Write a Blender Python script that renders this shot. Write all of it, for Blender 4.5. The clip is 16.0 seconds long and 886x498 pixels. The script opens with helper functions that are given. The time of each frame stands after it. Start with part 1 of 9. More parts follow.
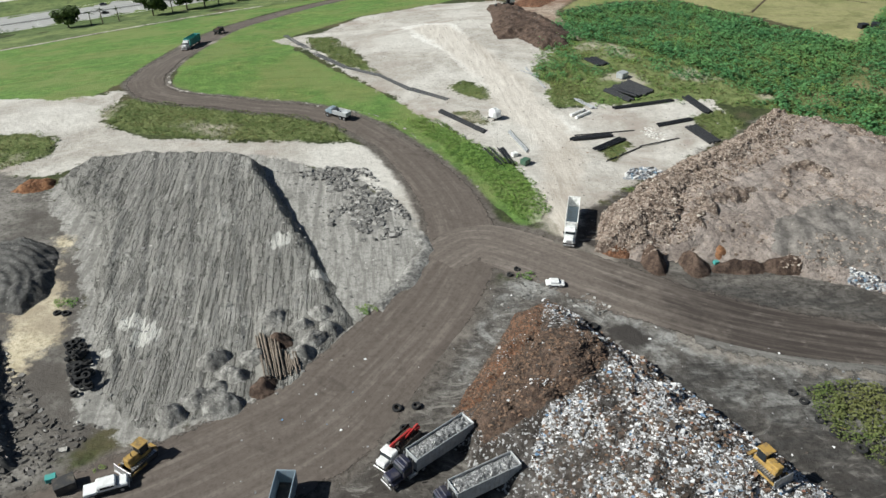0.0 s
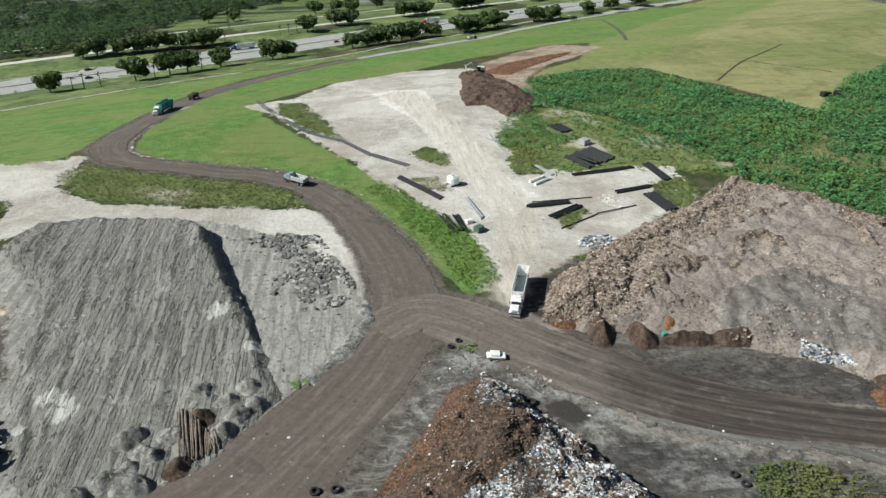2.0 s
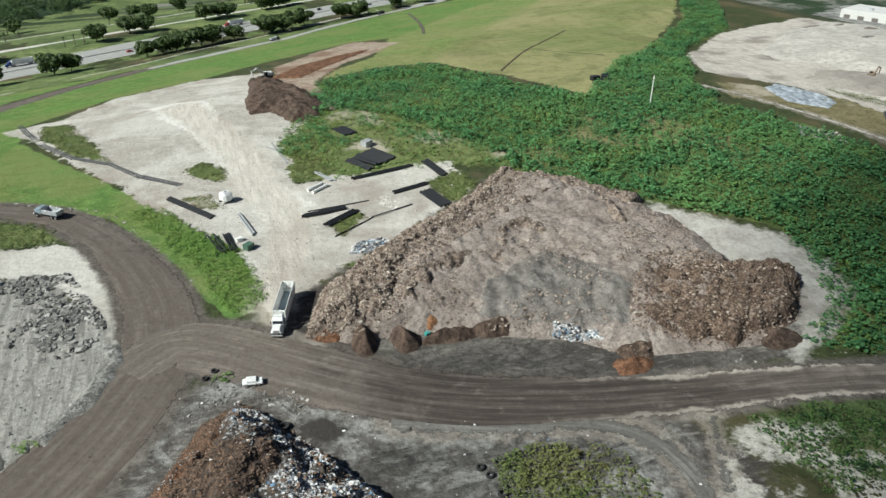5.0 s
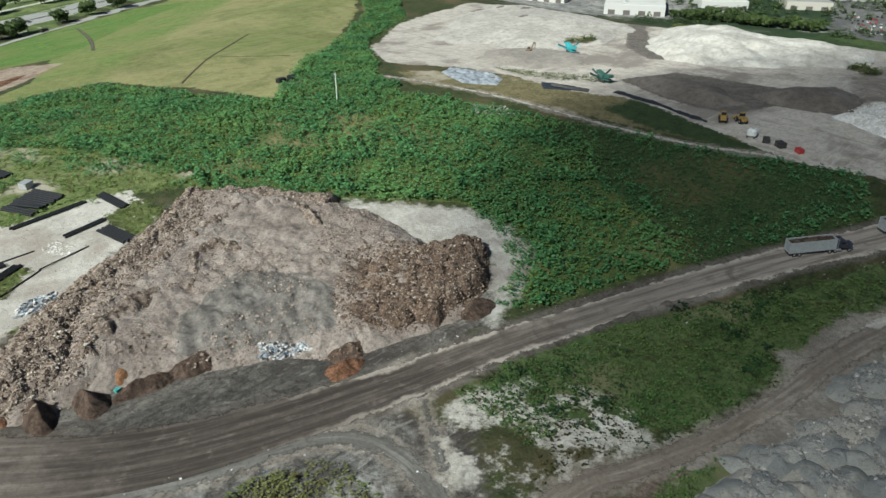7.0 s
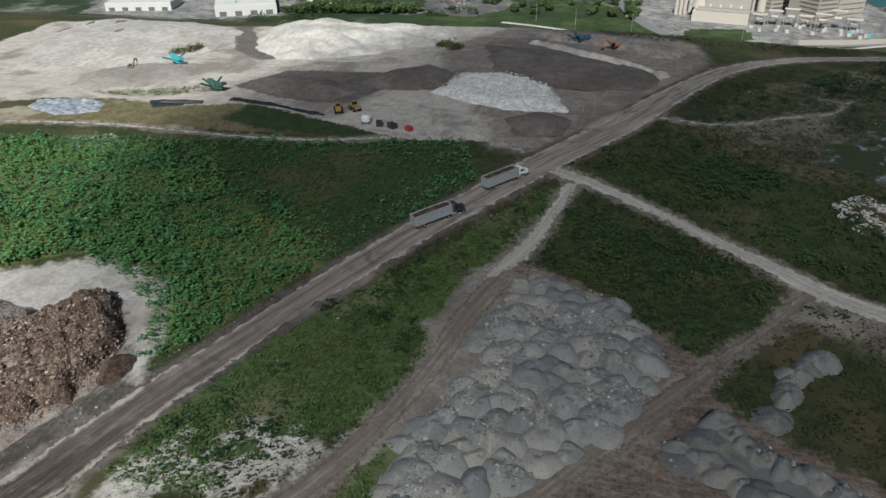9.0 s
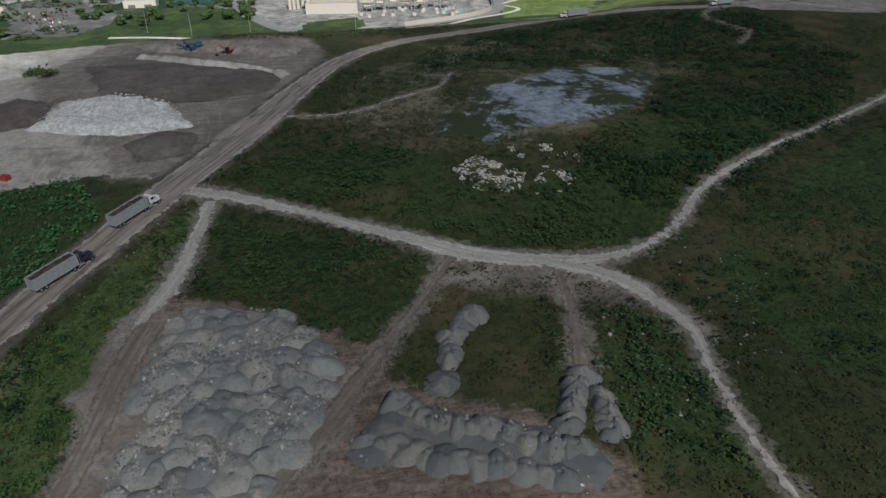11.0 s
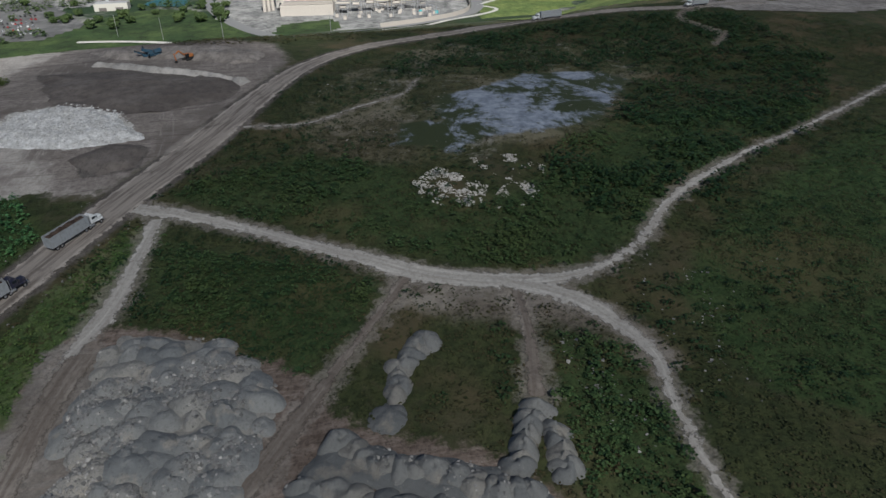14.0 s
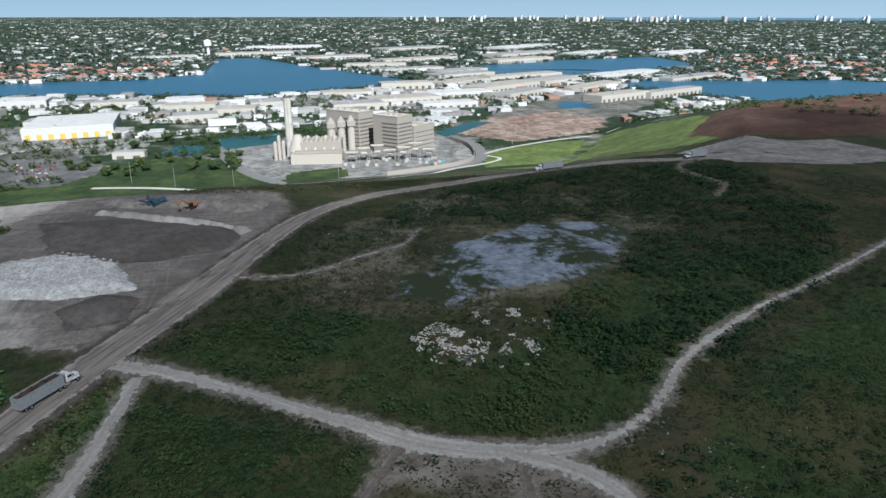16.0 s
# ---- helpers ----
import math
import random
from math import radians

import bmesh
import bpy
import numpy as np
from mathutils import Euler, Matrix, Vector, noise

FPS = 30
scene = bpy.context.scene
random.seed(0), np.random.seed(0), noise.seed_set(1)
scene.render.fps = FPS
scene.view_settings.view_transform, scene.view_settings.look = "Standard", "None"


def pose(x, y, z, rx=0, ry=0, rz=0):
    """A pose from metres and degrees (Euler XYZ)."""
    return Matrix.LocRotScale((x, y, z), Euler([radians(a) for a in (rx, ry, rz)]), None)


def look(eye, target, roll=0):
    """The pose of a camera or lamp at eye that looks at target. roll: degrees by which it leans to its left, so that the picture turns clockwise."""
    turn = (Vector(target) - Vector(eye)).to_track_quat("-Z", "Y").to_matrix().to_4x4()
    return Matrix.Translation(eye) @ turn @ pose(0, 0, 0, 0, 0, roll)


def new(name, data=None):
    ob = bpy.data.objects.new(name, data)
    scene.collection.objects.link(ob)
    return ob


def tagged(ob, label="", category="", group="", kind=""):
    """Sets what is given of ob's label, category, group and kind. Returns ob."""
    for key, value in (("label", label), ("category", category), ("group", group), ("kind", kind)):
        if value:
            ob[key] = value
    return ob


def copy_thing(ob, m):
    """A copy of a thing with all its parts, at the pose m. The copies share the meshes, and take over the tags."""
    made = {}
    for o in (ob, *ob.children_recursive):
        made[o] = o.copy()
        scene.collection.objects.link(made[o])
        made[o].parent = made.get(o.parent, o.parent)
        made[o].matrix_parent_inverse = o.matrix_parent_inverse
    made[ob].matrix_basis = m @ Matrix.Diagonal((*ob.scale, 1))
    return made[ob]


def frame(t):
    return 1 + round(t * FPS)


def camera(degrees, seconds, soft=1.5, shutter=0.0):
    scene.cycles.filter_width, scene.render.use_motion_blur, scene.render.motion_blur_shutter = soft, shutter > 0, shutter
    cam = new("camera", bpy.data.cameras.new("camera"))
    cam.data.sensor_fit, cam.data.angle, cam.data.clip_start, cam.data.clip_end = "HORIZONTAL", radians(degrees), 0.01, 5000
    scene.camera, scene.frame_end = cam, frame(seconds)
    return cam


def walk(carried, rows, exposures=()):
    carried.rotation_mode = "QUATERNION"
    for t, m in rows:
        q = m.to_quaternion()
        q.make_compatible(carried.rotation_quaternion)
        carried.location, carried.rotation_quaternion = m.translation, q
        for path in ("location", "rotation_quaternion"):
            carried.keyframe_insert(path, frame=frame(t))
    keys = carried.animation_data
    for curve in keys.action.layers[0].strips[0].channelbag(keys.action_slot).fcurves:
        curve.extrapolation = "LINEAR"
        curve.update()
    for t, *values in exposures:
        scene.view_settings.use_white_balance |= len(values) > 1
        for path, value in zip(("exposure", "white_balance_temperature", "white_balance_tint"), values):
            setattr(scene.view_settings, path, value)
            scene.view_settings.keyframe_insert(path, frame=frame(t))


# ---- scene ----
cam = camera(64.06, 16.0)
PATH = [
    (0, look((0.01, -0.05, 79.53), (10.65, 82.80, 24.56), 0.22)),
    (0.5, look((2.62, 0.86, 79.73), (13.55, 84.59, 26.16), 0.41)),
    (1, look((5.34, 1.55, 79.81), (16.55, 86.40, 28.08), 0.44)),
    (1.5, look((8.35, 1.94, 79.70), (19.71, 87.94, 29.95), 0.45)),
    (2, look((11.30, 2.23, 79.69), (22.91, 89.32, 31.93), 0.49)),
    (2.5, look((14.61, 2.48, 79.48), (26.26, 89.84, 32.24), 0.49)),
    (3, look((17.82, 2.57, 79.48), (29.53, 89.86, 32.12), 0.55)),
    (3.2, look((19.14, 2.73, 79.52), (31.05, 89.94, 32.06), 0.58)),
    (3.66, look((22.45, 2.24, 80.20), (35.68, 89.12, 32.48), 0.48)),
    (4.12, look((25.77, 1.75, 80.87), (42.95, 87.79, 32.89), 0.39)),
    (4.58, look((29.09, 1.25, 81.54), (52.76, 85.59, 33.31), 0.29)),
    (4.94, look((31.68, 0.87, 82.06), (61.33, 83.18, 33.63), 0.21)),
    (5.3, look((34.28, 0.48, 82.59), (69.72, 80.35, 33.96), 0.14)),
    (5.5, look((35.66, 0.38, 82.57), (74.29, 78.74, 33.91), 0.11)),
    (6, look((38.59, 0.05, 82.53), (84.45, 74.40, 33.86), 0.12)),
    (6.5, look((41.65, -0.55, 82.74), (94.75, 68.77, 33.99), 0.13)),
    (7, look((44.67, -1.43, 82.80), (104.64, 62.06, 34.09), 0.13)),
    (7.5, look((47.72, -2.50, 82.64), (114.39, 53.96, 33.99), 0.06)),
    (8, look((50.36, -3.82, 82.90), (123.70, 43.58, 34.17), -0.06)),
    (8.5, look((52.55, -5.41, 83.11), (131.42, 32.00, 34.31), -0.10)),
    (9, look((54.71, -7.32, 83.55), (137.64, 19.56, 34.56), -0.27)),
    (9.5, look((56.45, -9.20, 83.71), (142.12, 6.67, 34.62), -0.42)),
    (10, look((58.26, -11.29, 83.38), (145.26, -7.77, 34.21), -0.52)),
    (10.2, look((58.80, -12.07, 83.38), (145.80, -13.80, 34.09), -0.62)),
    (10.5, look((59.40, -12.96, 83.38), (145.94, -21.61, 34.02), -0.67)),
    (10.8, look((60.01, -13.85, 83.38), (145.84, -27.59, 33.95), -0.73)),
    (11.1, look((60.61, -14.74, 83.38), (145.81, -31.76, 33.88), -0.78)),
    (11.5, look((61.41, -15.92, 83.37), (146.22, -34.57, 33.79), -0.86)),
    (12.3, look((63.01, -18.30, 83.37), (147.72, -36.92, 33.60), -1.00)),
    (12.5, look((63.48, -19.03, 83.31), (148.23, -37.53, 33.55), -1.05)),
    (13, look((64.73, -20.72, 83.28), (149.55, -38.96, 33.56), -1.00)),
    (13.5, look((66.21, -22.09, 83.41), (151.08, -40.13, 33.69), -0.97)),
    (14, look((67.90, -23.48, 83.40), (152.87, -41.28, 33.77), -0.93)),
    (14.5, look((70.12, -24.60, 83.64), (156.52, -42.53, 36.58), -0.84)),
    (15, look((72.42, -25.67, 83.55), (161.28, -43.95, 41.49), -0.80)),
    (15.5, look((74.88, -26.46, 83.46), (165.93, -45.05, 46.52), -0.78)),
    (16, look((77.41, -27.17, 83.32), (170.36, -46.03, 51.64), -0.76)),
]

EXPOSURES = [(0.0, 0.40, 6480, 9), (3.0, 0.37, 6450, 6), (5.5, 0.37, 6450, 5), (7.0, 0.32, 6420, 4), (8.0, 0.25, 6420, 7), (10.0, 0.20, 6400, 12), (13.0, 0.24, 6400, 12), (14.0, 0.27, 6350, 13), (15.0, 0.36, 6230, 12), (16.0, 0.47, 6050, 11)]
walk(cam, PATH, EXPOSURES)

# ---- sky and sun ----
SUN_ELEV = 41.0
HORIZON_GLOW = 0.62
SUN_AZ = (-0.99, -0.14)
world = bpy.data.worlds.new("world")
scene.world = world
world.use_nodes = True
wn = world.node_tree.nodes
sky = wn.new("ShaderNodeTexSky")
sky.sky_type = "NISHITA"
sky.sun_disc = False
sky.sun_elevation = radians(SUN_ELEV)
sky.sun_rotation = math.atan2(SUN_AZ[0], SUN_AZ[1])
sky.air_density, sky.dust_density, sky.ozone_density = 1.0, 0.6, 1.5
wn["Background"].inputs["Strength"].default_value = 0.031
tint = wn.new("ShaderNodeMix")
tint.data_type, tint.blend_type = "RGBA", "MULTIPLY"
tint.inputs[0].default_value = 1.0
tint.inputs[7].default_value = (0.96, 1.0, 1.02, 1)
world.node_tree.links.new(sky.outputs[0], tint.inputs[6])
world.node_tree.links.new(tint.outputs[2], wn["Background"].inputs["Color"])
sun_dir = Vector((SUN_AZ[0] * math.cos(radians(SUN_ELEV)), SUN_AZ[1] * math.cos(radians(SUN_ELEV)), math.sin(radians(SUN_ELEV)))).normalized()
sun = new("sun", bpy.data.lights.new("sun", "SUN"))
sun.data.energy, sun.data.angle, sun.data.color = 5.0, radians(0.7), (0.985, 0.99, 0.93)
sun.matrix_world = look(sun_dir * 300, (0, 0, 0))



# a cumulus drifts between the sun and the heaps, behind and above the viewer
CLOUD_HEIGHT, CLOUD_ALPHA = 620.0, 0.465


def cloud():
    """A flat-based cumulus; its shade covers the road trucks, the spoil and the weedy hill."""
    run = CLOUD_HEIGHT / sun_dir.z
    puffs = [ (218, 92, 44), (248, 122, 40), (196, 70, 36), (192, 102, 42), (176, 84, 38), (225, 45, 62), (262, 75, 72), (300, 30, 85), (190, 0, 66), (230, -60, 85), (300, -60, 95), (350, 10, 66), (350, -120, 85), (260, -150, 105), (170, -70, 76), (180, -160, 95), (420, -150, 70), (330, -220, 95), (230, -260, 95), (130, -120, 66), (420, -240, 70), (460, -330, 60), (110, -200, 76), (145, 34, 50), (128, -30, 52), (240, 108, 50), (290, 92, 60), (345, 56, 58), (392, 30, 48), (214, 84, 44), (400, -330, 110), (330, -320, 90), (480, -420, 95), (560, -470, 70), (440, -60, 40)]
    x, y = np.meshgrid(np.arange(0, 680, 6.0), np.arange(-580, 180, 6.0))
    f = np.zeros(x.shape)
    for px, py, size in puffs:
        f = np.maximum(f, 1 - np.hypot(x - px, y - py) / (size * 1.12))
    f = np.clip(f * 2.2, 0, 1) + np.where(f > 0, 0.22 * rough_field(x, y, 45.0, 77), 0)
    return x + sun_dir.x * run, y + sun_dir.y * run, f


# ---- node materials ----
def rgb(c):
    return (c[0], c[1], c[2], 1.0)


class Nodes:
    """Small wrapper to write node trees shortly."""

    def __init__(self, name):
        self.mat = bpy.data.materials.new(name)
        self.mat.use_nodes = True
        self.nt = self.mat.node_tree
        self.bsdf = self.nt.nodes["Principled BSDF"]

    def node(self, kind, **inputs):
        n = self.nt.nodes.new("ShaderNode" + kind)
        for key, value in inputs.items():
            self.put(n.inputs[key], value)
        return n

    def put(self, socket, value):
        if isinstance(value, bpy.types.NodeSocket):
            self.nt.links.new(value, socket)
        elif isinstance(value, tuple) and len(value) == 3 and socket.type == "RGBA":
            socket.default_value = rgb(value)
        else:
            socket.default_value = value

    def pos(self):
        return self.node("NewGeometry").outputs["Position"]

    def noise(self, scale, detail=4.0, rough=0.6, vector=None, stretch=None, turn=0.0, warp=0.0):
        v = vector or self.pos()
        if stretch:
            m = self.node("Mapping")
            self.nt.links.new(v, m.inputs["Vector"])
            m.inputs["Rotation"].default_value = (0, 0, radians(turn))
            m.inputs["Scale"].default_value = stretch
            v = m.outputs[0]
        n = self.node("TexNoise")
        self.nt.links.new(v, n.inputs["Vector"])
        n.inputs["Scale"].default_value, n.inputs["Detail"].default_value = scale, detail
        n.inputs["Roughness"].default_value, n.inputs["Distortion"].default_value = rough, warp
        return n.outputs["Fac"]

    def span(self, value, a, b, lo=0.0, hi=1.0, smooth=True):
        n = self.node("MapRange")
        if smooth:
            n.interpolation_type = "SMOOTHSTEP"
        self.put(n.inputs["Value"], value)
        for key, v in (("From Min", a), ("From Max", b), ("To Min", lo), ("To Max", hi)):
            n.inputs[key].default_value = v
        return n.outputs[0]

    def math(self, op, a, b=0.0):
        n = self.node("Math")
        n.operation = op
        self.put(n.inputs[0], a)
        self.put(n.inputs[1], b)
        return n.outputs[0]

    def mix(self, fac, a, b, mode="MIX"):
        n = self.nt.nodes.new("ShaderNodeMix")
        n.data_type, n.blend_type = "RGBA", mode
        self.put(n.inputs[0], fac)
        self.put(n.inputs[6], a)
        self.put(n.inputs[7], b)
        return n.outputs[2]

    def bump(self, height, strength=0.5, distance=0.2):
        n = self.node("Bump")
        self.put(n.inputs["Height"], height)
        n.inputs["Strength"].default_value, n.inputs["Distance"].default_value = strength, distance
        self.nt.links.new(n.outputs[0], self.bsdf.inputs["Normal"])

    def done(self, color, rough=0.9, metal=0.0, spec=0.3):
        self.put(self.bsdf.inputs["Base Color"], color)
        self.put(self.bsdf.inputs["Roughness"], rough)
        self.put(self.bsdf.inputs["Metallic"], metal)
        self.put(self.bsdf.inputs["Specular IOR Level"], spec)
        return self.mat


def soil(name, dark, light, scale=0.5, fine=6.0, relief=0.15, speck=None, amount=0.62, rough=0.95, harsh=1.0, each=0.0):
    """Loose ground: two tones at two scales, with specks of another colour."""
    m = Nodes(name)
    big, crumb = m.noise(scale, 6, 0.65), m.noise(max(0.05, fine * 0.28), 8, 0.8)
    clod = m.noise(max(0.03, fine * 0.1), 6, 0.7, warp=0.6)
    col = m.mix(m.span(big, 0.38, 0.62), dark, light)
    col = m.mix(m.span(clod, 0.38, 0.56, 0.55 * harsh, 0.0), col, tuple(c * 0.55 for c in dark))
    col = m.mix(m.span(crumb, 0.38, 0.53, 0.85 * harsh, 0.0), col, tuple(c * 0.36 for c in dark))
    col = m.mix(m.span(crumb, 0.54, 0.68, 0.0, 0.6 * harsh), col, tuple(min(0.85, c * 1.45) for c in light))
    if speck:
        s = m.noise(fine * 0.45, 3, 0.6)
        col = m.mix(m.span(s, amount - 0.04, amount + 0.01), col, speck)
    if each:
        tint_of = m.node("ObjectInfo").outputs["Random"]
        col = m.mix(m.span(tint_of, 0.0, 1.0, 0.0, each, False), col, tuple(c * 0.62 for c in dark))
    m.bump(m.math("ADD", crumb, clod), 0.9 * min(1.0, harsh + 0.1), relief * 1.8)
    return m.done(col, rough)


def paint(name, color, rough=0.45, dirt=(0.2, 0.17, 0.13), grime=0.45, metal=0.0):
    """Painted or bare sheet metal with dust."""
    m = Nodes(name)
    n = m.noise(1.3, 5, 0.65)
    col = m.mix(m.span(n, 0.42, 0.75, 0.0, grime), color, dirt)
    m.bump(m.noise(9.0, 3), 0.08, 0.02)
    return m.done(col, m.span(n, 0.3, 0.7, rough, min(1.0, rough + 0.3)), metal, 0.4)


def plain(name, color, rough=0.7, metal=0.0, vary=0.25, scale=2.0):
    m = Nodes(name)
    n = m.noise(scale, 4, 0.6)
    col = m.mix(m.span(n, 0.3, 0.7), tuple(c * (1 - vary) for c in color), tuple(min(1, c * (1 + vary)) for c in color))
    return m.done(col, rough, metal)


# ---- the lie of the land ----
def sm(a, b, v):
    t = np.clip((v - a) / (b - a), 0, 1)
    return t * t * (3 - 2 * t)


def knoll(x, y, cx, cy, s):
    return np.exp(-((x - cx) ** 2 + (y - cy) ** 2) / (2 * s * s))


CX, CY, EYE = 70.0, -20.0, 83.3


def lie(x, y):
    """Height of the bare land: a flat-topped hill in a plain that rises to the eye's level far off."""
    x, y = np.asarray(x, float), np.asarray(y, float)
    s, u = -0.44 * x + 0.9 * y, x + 0.1 * y
    p = 5 * knoll(x, y, 185, 215, 55) + 7 * knoll(x, y, 275, -95, 48) + 8 * knoll(x, y, 365, 50, 95)
    p = p - 5.5 * knoll(x, y, 135, 75, 52) + 7 * knoll(x, y, 430, -230, 60)
    nw = -np.clip(0.16 * (s - 235), 0, 36) - 22 * sm(520, 760, s)
    e = -np.clip(0.205 * (u - 415 - 230 * sm(-250, -480, y)), 0, 57)
    z = np.minimum(nw, e) + p * (1 - sm(430, 600, u)) - 6 * knoll(x, y, 600, -480, 160)
    r = np.hypot(x - CX, y - CY)
    k = np.clip((r - 1900) / 3000, 0, 1)
    far = EYE - r * (EYE + 58) / (r * np.exp(k * k * math.log(24000 / 4900)))
    tilt = 0.0135 * (0.2 * (x - CX) + 0.98 * (y - CY)) * sm(700, 1500, r) * sm(500, 1000, x)
    return np.where(r > 1900, np.maximum(far, -58.0), z) + tilt


def smooth_line(points, n=10):
    """A Catmull-Rom line through points of any number of columns."""
    p = np.array(points, float)
    p = np.vstack([2 * p[0] - p[1], p, 2 * p[-1] - p[-2]])
    out = []
    for i in range(1, len(p) - 2):
        for t in np.linspace(0, 1, n, endpoint=False):
            a, b, c, d = p[i - 1 : i + 3]
            out.append(0.5 * (2 * b + (c - a) * t + (2 * a - 5 * b + 4 * c - d) * t * t + (3 * b - a - 3 * c + d) * t**3))
    out.append(p[-2])
    return np.array(out)


def inside(poly, x, y):
    """Distance to a closed outline, positive inside."""
    p = np.array(poly, float)
    q = np.roll(p, -1, 0)
    best = np.full(x.shape, 1e9)
    odd = np.zeros(x.shape, bool)
    for (ax, ay), (bx, by) in zip(p, q):
        dx, dy = bx - ax, by - ay
        t = np.clip(((x - ax) * dx + (y - ay) * dy) / (dx * dx + dy * dy + 1e-9), 0, 1)
        best = np.minimum(best, np.hypot(x - ax - t * dx, y - ay - t * dy))
        cross = (ay > y) != (by > y)
        odd ^= cross & (x < (bx - ax) * (y - ay) / ((by - ay) if by != ay else 1e-9) + ax)
    return np.where(odd, best, -best)


def along(line, x, y):
    """Half width minus distance to a line of (x, y, half width)."""
    p = np.array(line, float)
    best = np.full(x.shape, -1e9)
    for a, b in zip(p[:-1], p[1:]):
        d = b[:2] - a[:2]
        t = np.clip(((x - a[0]) * d[0] + (y - a[1]) * d[1]) / (d @ d + 1e-9), 0, 1)
        best = np.maximum(best, a[2] + t * (b[2] - a[2]) - np.hypot(x - a[0] - t * d[0], y - a[1] - t * d[1]))
    return best


def rough_field(x, y, scale, seed=0, octaves=4):
    """Value noise, about -1 to 1."""
    out, amp = np.zeros(np.shape(x)), 1.0
    for o in range(octaves):
        rng = np.random.RandomState(seed * 31 + o)
        table = rng.rand(256, 256) * 2 - 1
        u, v = np.asarray(x) / scale * 2**o + 17.3 * o, np.asarray(y) / scale * 2**o + 9.1 * o
        i, j = np.floor(u).astype(int), np.floor(v).astype(int)
        f, g = u - i, v - j
        f, g = f * f * (3 - 2 * f), g * g * (3 - 2 * g)
        a, b = table[i % 256, j % 256], table[(i + 1) % 256, j % 256]
        c, d = table[i % 256, (j + 1) % 256], table[(i + 1) % 256, (j + 1) % 256]
        out = out + amp * (a * (1 - f) * (1 - g) + b * f * (1 - g) + c * (1 - f) * g + d * f * g)
        amp *= 0.5
    return out / 1.6


# ---- plan: roads as (x, y, half width), grounds as outlines ----
HAUL = [(-62, 42, 12), (-40, 58, 12), (-22, 68, 11), (-9, 76, 11), (2, 90, 10), (13, 106, 9), (20, 124, 8.5), (18, 146, 7.5), (9, 170, 6), (-2, 187.5, 5.2), (-10, 194, 5.2), (-18, 198.5, 5), (-29.4, 202, 5), (-41, 207, 5), (-51.3, 210.5, 5.2), (-58.5, 214.5, 5.8), (-63.5, 220, 6.2), (-66.3, 228, 6.5), (-67, 242, 6.3), (-66.5, 264, 6), (-64, 288, 6), (-60, 318, 6), (-52, 344, 6), (-38, 370, 6), (-20, 397, 5.8), (2, 422, 5.8), (29, 449, 5.8), (60, 470, 5.5), (98, 498, 5.5), (140, 543, 5.5), (180, 582, 5.5), (226, 620, 5.5), (286, 660, 5.5), (337, 690, 5.5)]
SIDE = [(14, 116, 6), (22, 122, 8), (31, 118, 9), (44, 107, 9), (57, 97, 8.5), (71, 90, 8), (89, 85, 7), (111, 80, 6), (136, 75, 5.5), (163, 66, 5.5), (192, 53, 5.5), (223, 37, 6), (252, 22, 6.5), (283, 5, 7), (323, -12, 6), (362, -31, 5), (390, -56, 4.5), (412, -95, 4.5), (428, -140, 4.5), (430, -190, 4.5), (424, -235, 4.5), (440, -290, 6)]
TRACK_WHITE = [(244, 20, 3.4), (238, 8, 3.4), (228, -7, 3.0), (216, -22, 3.0), (206, -35, 3.4), (198, -45, 4.2), (193, -56, 4.0), (190, -67, 3.2), (190, -80, 2.5), (195, -92, 2.1), (203, -102, 2.1), (214, -112, 2.2), (225, -127, 2.2), (236, -144, 2), (252, -172, 1.9), (272, -208, 1.9), (300, -258, 1.8)]
TRACK_BEND = [(191, -62, 3.2), (182, -75, 3.4), (171, -81, 3.0), (161, -83, 2.4), (152, -81, 2.1), (139, -79, 1.9), (122, -78, 1.8), (100, -78, 1.8)]
TRACK_HEAPS = [(197, -42, 2.2), (186, -35, 1.8), (176, -28, 1.8), (167, -22, 2.2), (158, -16, 3), (149, -10, 3), (140, -3, 3), (126, 6, 3)]
TRACK_SPUR = [(237, 14, 3), (221, 16, 2.6), (208, 18, 3), (198, 20.5, 3.4), (191, 23.5, 2.6), (184, 27, 0.8)]
RUSSET = [(268, -22), (286, -34), (292, -50), (278, -58), (262, -58), (250, -52), (252, -38)]
BROWN_FLAT = [(300, 60), (322, 78), (345, 88), (372, 84), (412, 70), (412, 0), (400, -18), (366, -22), (329, -10), (283, 10), (254, 28), (256, 44), (280, 52)]
TRACK_BROWN = [(187, -64, 2), (172, -62, 2), (156, -58, 2.6)]
TRACK_HILL = [(292, -2, 1.6), (289, -26, 1.5), (298, -42, 1.4), (308, -60, 1.4), (328, -69, 1)]
TRACK_FAR = [(424, -240, 1.8), (418, -232, 1.8), (411, -222, 1.8), (398, -218, 1.8), (382, -222, 1.7), (372, -224, 1.6), (358, -211, 1.4)]
TRACK_LIME = [(222, 222, 1.8), (228, 206, 1.8), (238, 169, 1.8), (242, 128, 1.8), (247, 97, 1.8), (255, 72, 2)]

